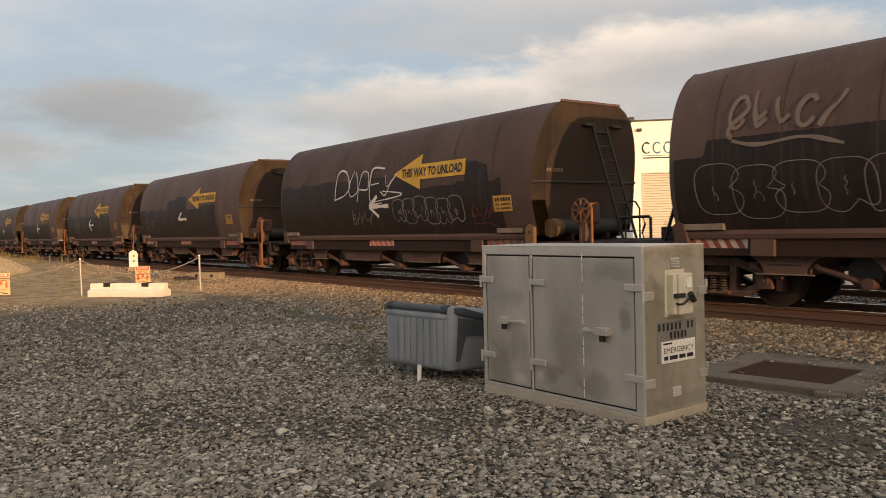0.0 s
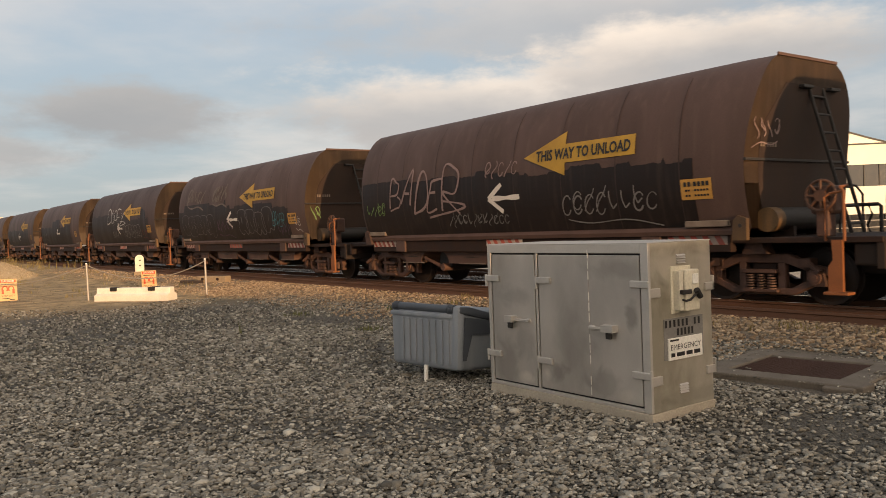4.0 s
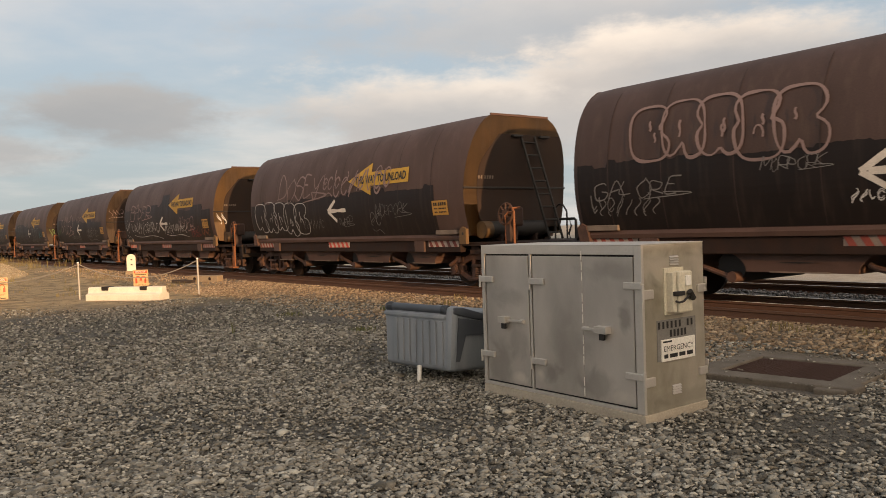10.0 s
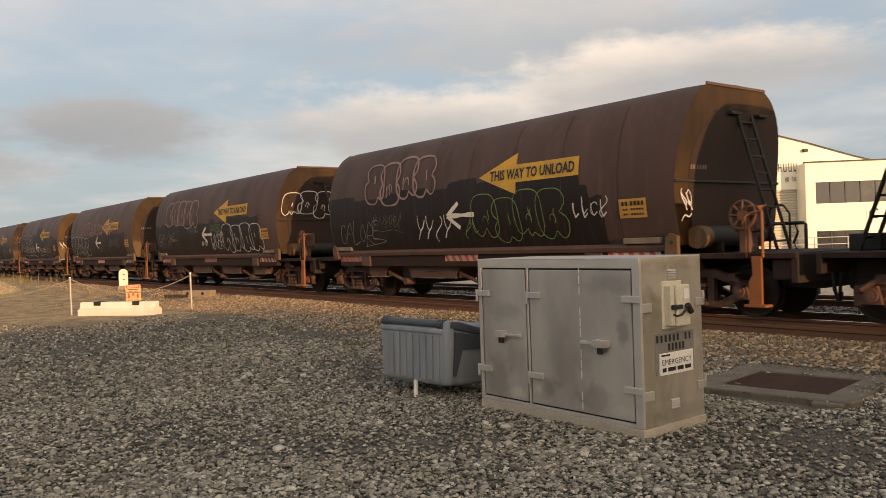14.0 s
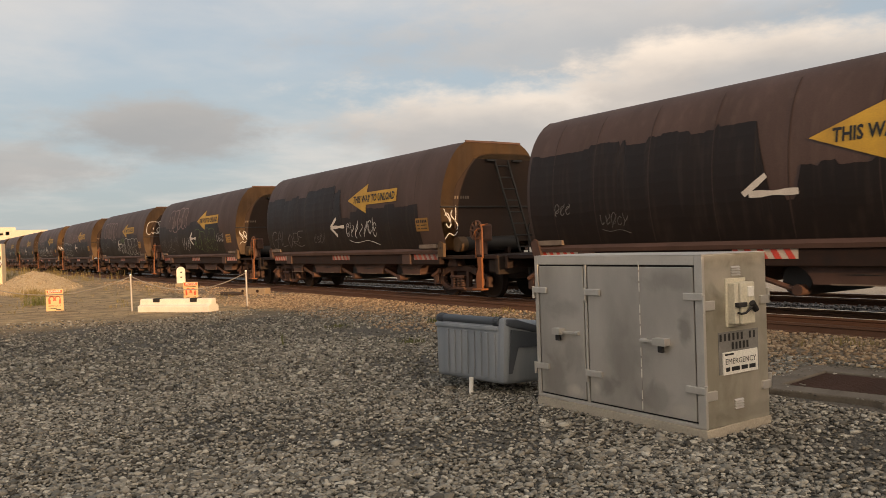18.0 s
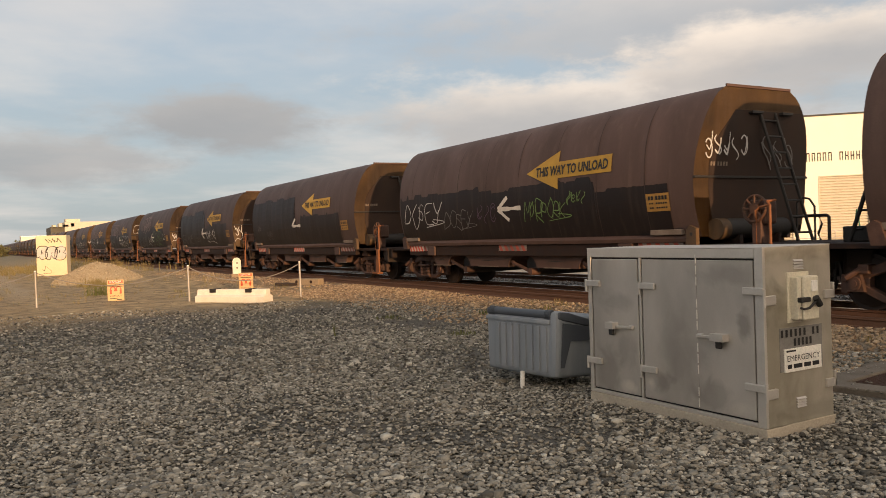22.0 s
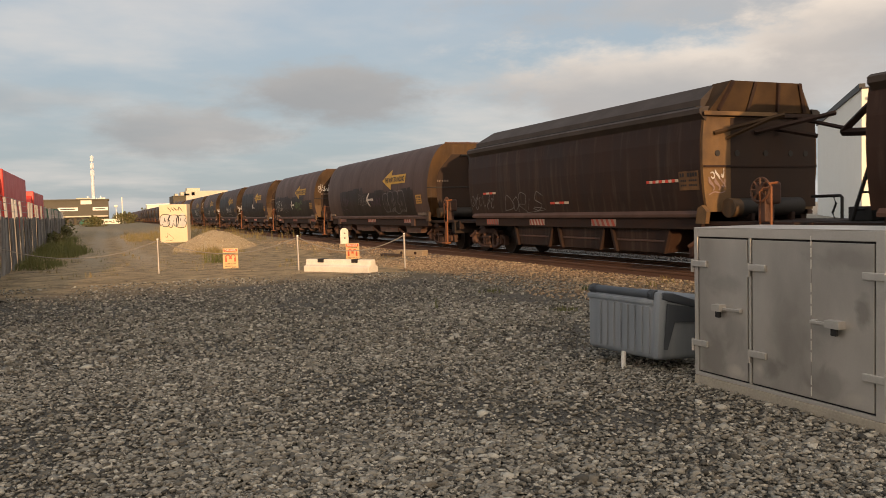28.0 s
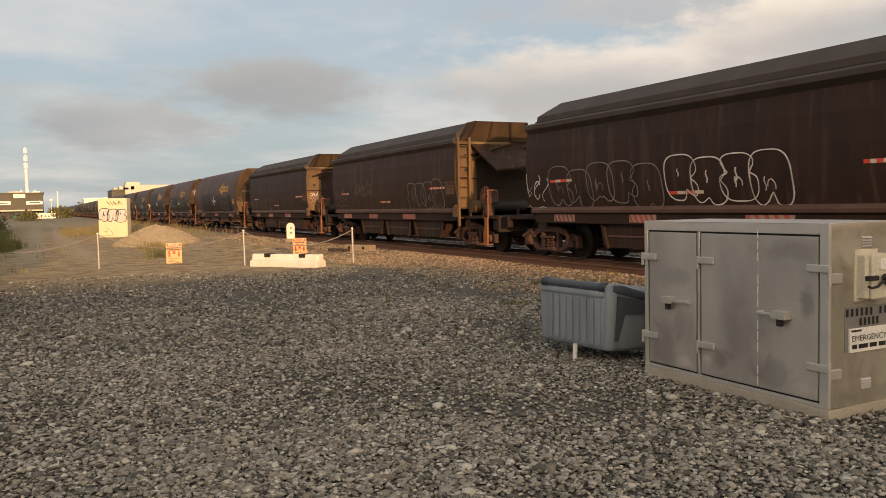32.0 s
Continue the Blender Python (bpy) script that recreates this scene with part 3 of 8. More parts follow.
def scrawl(bm, style, u, v, w, h, stroke, put, seed):
    """Spray-painted scrawl with no letters in it, in a field w by h about (u, v). b: rows of bubble outlines; s: loose handwriting strokes."""
    if len(style) > 1:
        return hand_word(bm, style, u, v, w, h, stroke, put, seed)
    rng = random.Random(seed)
    if style == "b":
        n = max(2, round(w / (h * 0.72)))
        for i in range(n):
            cu, cv, a, b = u - w / 2 + w * (i + 0.5) / n, v + rng.uniform(-0.08, 0.08) * h, w / n * 0.62, h * rng.uniform(0.42, 0.52)
            dents = [(rng.choice((-1.57, 0.2, 3.0, -1.2, 4.4)) + rng.uniform(-0.2, 0.2), rng.uniform(0.25, 0.5)) for _ in range(2)]
            pts = []
            for k in range(48):
                t = 2 * math.pi * k / 48
                c, q = math.cos(t), math.sin(t)
                r = (abs(c) ** 3.2 + abs(q) ** 3.2) ** (-1 / 3.2)
                for at, deep in dents:
                    g = (t - at + math.pi) % (2 * math.pi) - math.pi
                    r *= 1 - deep * math.exp(-(g / 0.22) ** 2)
                pts.append((cu + a * r * c + 0.12 * b * q, cv + b * r * q))
            ribbon(bm, pts, stroke, put, closed=True)
            for _ in range(rng.choice((1, 1, 2))):
                x0, z0, tall = cu + rng.uniform(-0.3, 0.3) * a, cv + rng.uniform(-0.1, 0.5) * b, rng.uniform(0.3, 0.6) * b
                ribbon(bm, [(x0 + 0.04 * a * math.sin(k * 0.8), z0 - tall * k / 8) for k in range(9)], stroke * 0.9, put)
            if rng.random() < 0.5:
                pts = [(cu + a * 0.3 * math.cos(k * 0.4) * (0.5 + k * 0.03), cv - b * 0.25 + b * 0.25 * math.sin(k * 0.4)) for k in range(10)]
                ribbon(bm, pts, stroke * 0.8, put)
    else:
        n = max(2, round(w / (h * 0.6)))
        for i in range(n):
            u0, step = u + w / 2 - w * i / n, w / n
            # one sign of the scrawl: a bent stroke through a few random stops, sometimes with a second across it
            tall = h * rng.uniform(0.38, 0.56)
            for q in range(rng.choice((1, 2, 2))):
                kind = rng.choice((0, 1, 2, 3))
                pts = []
                for k in range(16):
                    f = k / 15
                    if kind == 0:      # hook
                        a, b = 0.1 + 0.7 * f * f, 1 - 2 * f + 0.9 * max(0.0, f - 0.75) * 4
                    elif kind == 1:    # bowl
                        t = 0.6 + 5.2 * f
                        a, b = 0.5 + 0.38 * math.cos(t), 0.75 * math.sin(t)
                    elif kind == 2:    # double bend
                        a, b = 0.5 + 0.36 * math.sin(5.6 * f + 0.4), 0.9 - 1.8 * f
                    else:              # slash
                        a, b = 0.15 + 0.75 * f, (-0.9 + 1.8 * f) + 0.15 * math.sin(6 * f)
                    pts.append((u0 - step * a - 0.18 * b * tall, v + tall * b + (0.35 * tall if q else 0)))
                ribbon(bm, pts, stroke * (1.0 if q == 0 else 0.85), put)
        if rng.random() < 0.6:
            ribbon(bm, [(u + w * (0.45 - 0.95 * k / 14), v - h * (0.55 + 0.10 * math.sin(k * 0.5)) - 0.02 * k * h) for k in range(15)], stroke * 0.8, put)


# ---- ground, gravel and tracks ----
RAIL_TOP_Z, BED_Z = 0.26, 0.11
TRACK_X, TRACK2_X, GAUGE = 12.03, 15.45, 1.067


def smooth(a, b, x):
    t = min(1.0, max(0.0, (x - a) / (b - a)))
    return t * t * (3 - 2 * t)


def ground_z(x, y):
    bed = BED_Z * smooth(8.3 + 0.3 * noise.noise((y * 0.2, 3, 0)), 9.7, x) * (1 - smooth(17.2, 18.6, x))
    bank = 0.22 * smooth(27, 37, y) * smooth(4.5, 8.5, x) * (1 - smooth(8.8, 10.2, x))
    return bed + bank + 0.022 * noise.noise((x * 0.35, y * 0.35, 1)) + 0.008 * noise.noise((x * 1.7, y * 1.7, 5))


def ground_material():
    m = mat("gravel_yard_ground", (0.15, 0.138, 0.125), 0.95, bump=0.6, fine=55)
    N, L = m.node_tree.nodes, m.node_tree.links
    co = next(n for n in N if n.bl_idname == "ShaderNodeTexCoord")
    sep, wob = N.new("ShaderNodeSeparateXYZ"), N.new("ShaderNodeTexNoise")
    wob.inputs["Scale"].default_value, wob.inputs["Detail"].default_value = 0.35, 6
    L.new(co.outputs["Object"], sep.inputs[0])
    L.new(co.outputs["Object"], wob.inputs["Vector"])

    def zone(axis, a, b, wobble):
        mul, add, rng = N.new("ShaderNodeMath"), N.new("ShaderNodeMath"), N.new("ShaderNodeMapRange")
        mul.operation, mul.inputs[1].default_value = "MULTIPLY", wobble
        L.new(wob.outputs[0], mul.inputs[0])
        L.new(sep.outputs[axis], add.inputs[0])
        L.new(mul.outputs[0], add.inputs[1])
        rng.inputs["From Min"].default_value, rng.inputs["From Max"].default_value = a, b
        L.new(add.outputs[0], rng.inputs["Value"])
        return rng.outputs[0]

    def blend(fac, a, b):
        x = N.new("ShaderNodeMix")
        x.data_type = "RGBA"
        L.new(fac, x.inputs["Factor"])
        for sock, v in (("A", a), ("B", b)):
            if isinstance(v, tuple):
                x.inputs[sock].default_value = (*v, 1)
            else:
                L.new(v, x.inputs[sock])
        return x.outputs["Result"]

    cell = N.new("ShaderNodeTexVoronoi")
    cell.inputs["Scale"].default_value = 38
    L.new(co.outputs["Object"], cell.inputs["Vector"])
    pebble = N.new("ShaderNodeTexVoronoi")
    pebble.inputs["Scale"].default_value = 72
    L.new(co.outputs["Object"], pebble.inputs["Vector"])
    grey = blend(cell.outputs["Color"], blend(pebble.outputs["Color"], (0.016, 0.0145, 0.012), (0.095, 0.087, 0.071)), blend(pebble.outputs["Color"], (0.05, 0.046, 0.037), (0.20, 0.184, 0.152)))
    patch = N.new("ShaderNodeMapRange")
    patch.inputs["From Min"].default_value, patch.inputs["From Max"].default_value, patch.inputs["To Max"].default_value = 0.5, 0.68, 0.6
    L.new(wob.outputs[0], patch.inputs["Value"])
    grey = blend(patch.outputs[0], grey, (0.15, 0.122, 0.095))
    clod = N.new("ShaderNodeTexNoise")
    clod.inputs["Scale"].default_value, clod.inputs["Detail"].default_value, clod.inputs["Roughness"].default_value = 1.6, 9, 0.7
    L.new(co.outputs["Object"], clod.inputs["Vector"])
    spot = N.new("ShaderNodeMapRange")
    spot.inputs["From Min"].default_value, spot.inputs["From Max"].default_value = 0.36, 0.66
    L.new(clod.outputs[0], spot.inputs["Value"])
    sand = blend(wob.outputs[0], blend(spot.outputs[0], (0.20, 0.145, 0.078), (0.55, 0.405, 0.22)), blend(spot.outputs[0], (0.10, 0.077, 0.043), (0.41, 0.30, 0.162)))
    col = blend(zone("Y", 20.0, 23.5, 5.0), grey, sand)
    ballast = blend(cell.outputs["Color"], (0.08, 0.06, 0.042), (0.30, 0.24, 0.17))
    col = blend(zone("X", 8.9, 10.2, 1.6), col, ballast)
    col = blend(zone("X", 13.4, 14.2, 0.8), col, blend(cell.outputs["Color"], (0.06, 0.058, 0.056), (0.19, 0.185, 0.18)))
    # paler wheel tracks worn along the yard road
    for lane in (-0.35, 1.35):
        near, rut = N.new("ShaderNodeMath"), N.new("ShaderNodeMapRange")
        sway, gap = N.new("ShaderNodeMath"), N.new("ShaderNodeMath")
        sway.operation, sway.inputs[1].default_value, sway.inputs[2].default_value = "MULTIPLY_ADD", 1.6, -0.8 - lane
        L.new(wob.outputs[0], sway.inputs[0])
        gap.operation = "ADD"
        L.new(sep.outputs["X"], gap.inputs[0])
        L.new(sway.outputs[0], gap.inputs[1])
        near.operation = "ABSOLUTE"
        L.new(gap.outputs[0], near.inputs[0])
        rut.inputs["From Min"].default_value, rut.inputs["From Max"].default_value = 0.75, 0.25
        L.new(near.outputs[0], rut.inputs["Value"])
        far = N.new("ShaderNodeMath")
        far.operation = "MULTIPLY"
        L.new(rut.outputs[0], far.inputs[0])
        L.new(zone("Y", 27.0, 36.0, 3.0), far.inputs[1])
        col = blend(far.outputs[0], col, (0.36, 0.285, 0.185))
    col = blend(zone("Y", 70.0, 160.0, 5.0), col, (0.20, 0.165, 0.10))
    col = blend(zone("X", 18.2, 19.4, 0.8), col, blend(spot.outputs[0], (0.30, 0.26, 0.21), (0.42, 0.37, 0.30)))
    hsv = next(n for n in N if n.bl_idname == "ShaderNodeHueSaturation")
    L.new(col, hsv.inputs["Color"])
    b = next(n for n in N if n.bl_idname == "ShaderNodeBump")
    b.inputs["Distance"].default_value = 0.03
    L.new(pebble.outputs["Distance"], b.inputs["Height"])
    return m


def steps(*runs):
    out = []
    for a, b, d in runs:
        n = max(1, round((b - a) / d))
        out += [a + (b - a) * i / n for i in range(n)]
    return out + [runs[-1][1]]


def build_ground():
    xs = steps((-900, -60, 120), (-60, -8, 4), (-8, 20, 0.25), (20, 80, 4), (80, 900, 120))
    ys = steps((-400, -40, 60), (-40, -2, 2), (-2, 45, 0.25), (45, 100, 2), (100, 2400, 100))
    X, Y = len(xs), len(ys)
    verts = [(x, y, ground_z(x, y)) for y in ys for x in xs]
    faces = [(j * X + i, j * X + i + 1, (j + 1) * X + i + 1, (j + 1) * X + i) for j in range(Y - 1) for i in range(X - 1)]
    me = bpy.data.meshes.new("ground")
    me.from_pydata(verts, [], faces)
    me.materials.append(ground_material())
    me.shade_smooth()
    tagged(new("ground", me), "grey gravel yard running into sandy dirt and brown ballast", "ground", kind="structure")


def scatter(name, spots, material, label, low=0.014, high=0.032, flat=0.55, seed=1, rounded=False):
    """Many small angular stones in one mesh: spots are rows of x, y, z, size factor."""
    rng = np.random.default_rng(seed)
    P = np.asarray(spots, float)
    n = len(P)
    ico = rounded and np.array([(0, 0, 1)] + [(0.894 * math.cos(k * 1.2566), 0.894 * math.sin(k * 1.2566), 0.447) for k in range(5)] + [(0.894 * math.cos((k + 0.5) * 1.2566), 0.894 * math.sin((k + 0.5) * 1.2566), -0.447) for k in range(5)] + [(0, 0, -1)])
    base = np.array([(-1, -1, -1), (1, -1, -1), (1, 1, -1), (-1, 1, -1), (-1, -1, 1), (1, -1, 1), (1, 1, 1), (-1, 1, 1)], float) * 0.72
    quads = np.array([(0, 3, 2, 1), (4, 5, 6, 7), (0, 1, 5, 4), (1, 2, 6, 5), (2, 3, 7, 6), (3, 0, 4, 7)])
    if rounded:
        # a pebble: twelve corners, twenty faces
        base = ico
        quads = np.array([(0, 1 + k, 1 + (k + 1) % 5) for k in range(5)] + [(1 + k, 6 + k, 1 + (k + 1) % 5) for k in range(5)] + [(1 + (k + 1) % 5, 6 + k, 6 + (k + 1) % 5) for k in range(5)] + [(11, 6 + (k + 1) % 5, 6 + k) for k in range(5)])
    C, F, S = len(base), len(quads), len(quads[0])
    V = np.repeat(base[None], n, 0) * (rng.uniform(0.55, 1.28, (n, C, 3)) if rounded else rng.uniform(0.45, 1.25, (n, C, 3)))
    V *= (rng.uniform(low, high, (n, 1)) * P[:, 3:4])[:, :, None] * np.stack([rng.uniform(0.8, 1.5, n), rng.uniform(0.7, 1.1, n), rng.uniform(0.7, 1.2, n) * flat], 1)[:, None, :]
    a, tip = rng.uniform(0, 2 * np.pi, n), rng.normal(0, 0.35, n)
    c, s = np.cos(tip)[:, None], np.sin(tip)[:, None]
    y, z = V[:, :, 1] * c - V[:, :, 2] * s, V[:, :, 1] * s + V[:, :, 2] * c
    c, s = np.cos(a)[:, None], np.sin(a)[:, None]
    V = np.stack([V[:, :, 0] * c - y * s, V[:, :, 0] * s + y * c, z], 2) + P[:, None, :3]
    me = bpy.data.meshes.new(name)
    me.vertices.add(n * C)
    me.vertices.foreach_set("co", V.ravel())
    I = (quads[None] + np.arange(n)[:, None, None] * C).ravel()
    me.loops.add(len(I))
    me.loops.foreach_set("vertex_index", I.astype(np.int32))
    me.polygons.add(n * F)
    me.polygons.foreach_set("loop_start", np.arange(0, len(I), S, dtype=np.int32))
    me.update(calc_edges=True)
    me.materials.append(material)
    return tagged(new(name, me), label, "gravel", kind="stuff")


def clear_of(x, y):
    """Whether loose stone lies here: not in the cabinet, the drain pit or the barrier."""
    return not (4.92 < x < 5.77 and 3.93 < y < 5.92) and not (6.75 < x < 8.75 and 3.55 < y < 5.15)


def build_gravel():
    rng = np.random.default_rng(4)
    rows = []
    for r0, r1, per in ((3.5, 6.0, 2200), (6.0, 9.5, 1250), (9.5, 14.0, 640), (14.0, 21.5, 230)):
        n = int(0.5 * (r1 * r1 - r0 * r0) * radians(92) * per)
        r, a = np.sqrt(rng.uniform(r0 * r0, r1 * r1, n)), np.radians(rng.uniform(-12, 80, n))
        for x, y, q, g in zip(r * np.sin(a), r * np.cos(a), rng.uniform(0, 1, n), rng.uniform(0, 1, n)):
            if x < 8.9 and clear_of(x, y) and noise.noise((x * 0.5, y * 0.5, 9)) + 0.8 - 0.5 * smooth(15, 20, y) > q * 0.9:
                rows.append((x, y, ground_z(x, y) + 0.006 + 0.012 * rng.random(), 0.72 + 0.75 * g ** 2.0 + 0.6 * (g > 0.985)))
    scatter("gravel", [r for r in rows if math.hypot(r[0], r[1]) < 9.5], STONE_GREY, "loose grey pebbly gravel covering the yard", 0.011, 0.0245, 0.55, rounded=True)
    scatter("far_gravel", [r for r in rows if math.hypot(r[0], r[1]) >= 9.5], STONE_GREY, "loose grey gravel farther across the yard", 0.012, 0.028, 0.7)
    rows = []
    for r, a, q in zip(np.sqrt(rng.uniform(0, 81, 42000)), rng.uniform(-180, 180, 42000), rng.uniform(0, 1, 42000)):
        x, y = r * math.sin(radians(a)), r * math.cos(radians(a))
        if x < 8.9 and not (r > 3.5 and -12 < a < 80) and clear_of(x, y) and q < 1 - smooth(4, 9, r) * 0.8:
            rows.append((x, y, ground_z(x, y) + 0.008, 1.0))
    scatter("yard_gravel", rows, STONE_GREY, "loose grey gravel thinly spread over the yard", 0.012, 0.028, 0.6, 12)
    rows = []
    for y0, y1, per in ((2.0, 12.0, 260), (12.0, 24.0, 190), (24.0, 42.0, 50)):
        n = int((y1 - y0) * 4.2 * per)
        for x, y in zip(rng.uniform(7.3, 11.5, n), rng.uniform(y0, y1, n)):
            if rng.random() < smooth(7.2, 8.9, x + 0.6 * noise.noise((y * 0.5, 1, 2))) and clear_of(x, y):
                rows.append((x, y, ground_z(x, y) + 0.008, 1.0))
    for y0, y1, per in ((3.0, 30.0, 90),):
        n = int((y1 - y0) * 1.0 * per)
        rows += [(x, y, BED_Z + 0.012, 1.0) for x, y in zip(rng.uniform(11.5, 12.5, n), rng.uniform(y0, y1, n))]
    kerb = []
    for x, y in zip(rng.uniform(6.85, 8.55, 900), rng.uniform(3.5, 5.15, 900)):
        if max(abs(x - 7.7), abs(y - 4.32)) > 0.66 - 0.25 * (rng.random() > 0.9) and noise.noise((x * 2, y * 2, 6)) > -0.05:
            kerb.append((x, y, 0.06, 0.8))
    scatter("kerb_grit", kerb, STONE_GREY, "grit scattered over the concrete drain kerb", 0.008, 0.022, 0.5, 8, True)
    dirt = []
    for _ in range(6000):
        y = 18.5 + 30 * rng.random() ** 1.3
        x = rng.uniform(-3.0, 8.8)
        if noise.noise((x * 0.4, y * 0.25, 3)) > rng.uniform(-0.5, 0.5):
            dirt.append((x, y, ground_z(x, y) + 0.004, 1.0))
    scatter("dirt_stones", dirt, STONE_DIRT, "small stones scattered over sandy dirt", 0.008, 0.022, 0.6, 7)
    scatter("track_ballast", rows, STONE_BROWN, "brown dusty ballast stones beside the track", 0.018, 0.036, 0.7, 2)
    n = 9000
    rows = [(x, y, BED_Z + 0.02 + 0.06 * max(0, 1 - abs(x - 13.75) / 0.7), 1.0) for x, y in zip(rng.uniform(12.7, 16.9, n), rng.uniform(4, 32, n))]
    scatter("fresh_ballast", rows, STONE_DARK, "clean grey ballast between the two tracks", 0.022, 0.042, 0.75, 3)


RAIL_SHAPE = [(-0.06, 0), (0.06, 0), (0.06, 0.012), (0.012, 0.03), (0.010, 0.10), (0.034, 0.115), (0.034, 0.148), (-0.034, 0.148), (-0.034, 0.115), (-0.010, 0.10), (-0.012, 0.03), (-0.06, 0.012)]


def build_rail(parent, x, worn=True):
    bm = bmesh.new()
    prism(bm, [(x + a, RAIL_TOP_Z - 0.15 + b) for a, b in RAIL_SHAPE], "y", -90, 900)
    rail = part("rail", bm, RAIL, parent)
    if worn:
        bm = bmesh.new()
        box(bm, x - 0.026, -90, RAIL_TOP_Z - 0.003, x + 0.026, 900, RAIL_TOP_Z + 0.001)
        part("running_surface", bm, RAIL_TOP, rail, "polished steel running surface")


def build_track(name, cx, label):
    tr = thing(name, Matrix(), label, "railway track", kind="structure")
    build_rail(tr, cx - GAUGE / 2)
    build_rail(tr, cx + GAUGE / 2)
    bm = bmesh.new()
    box(bm, -1.05, -0.11, -0.13, 1.05, 0.11, 0.0, 0.012)
    first = part("sleeper", bm, SLEEPER, tr)
    first.matrix_basis = pose(cx, -6, RAIL_TOP_Z - 0.15)
    for i in range(1, 105):
        same_mesh("sleeper", first.data, tr, pose(cx + random.uniform(-0.04, 0.04), -6 + 0.62 * i, RAIL_TOP_Z - 0.15 + random.uniform(-0.008, 0.004), 0, 0, random.uniform(-1, 1)))


def build_spare_rail():
    tr = thing("spare_rail", Matrix(), "rusty brown rail lying on sleeper ends beside the track", "rail", kind="structure")
    build_rail(tr, 10.57, worn=False)
    bm = bmesh.new()
    box(bm, -0.32, -0.11, -0.12, 0.2, 0.11, 0.0, 0.015)
    first = part("sleeper", bm, SLEEPER, tr)
    first.matrix_basis = pose(10.45, 2.2, RAIL_TOP_Z - 0.152)
    for i in range(1, 60):
        same_mesh("sleeper", first.data, tr, pose(10.45 + random.uniform(-0.06, 0.05), 2.2 + 0.66 * i + random.uniform(-0.05, 0.05), RAIL_TOP_Z - 0.152, 0, 0, random.uniform(-6, 6)))


build_ground()
build_gravel()
build_track("track_1", TRACK_X, "railway track with rusty rails and polished running surfaces")
build_track("track_2", TRACK2_X, "second railway track behind the coal train")
build_spare_rail()


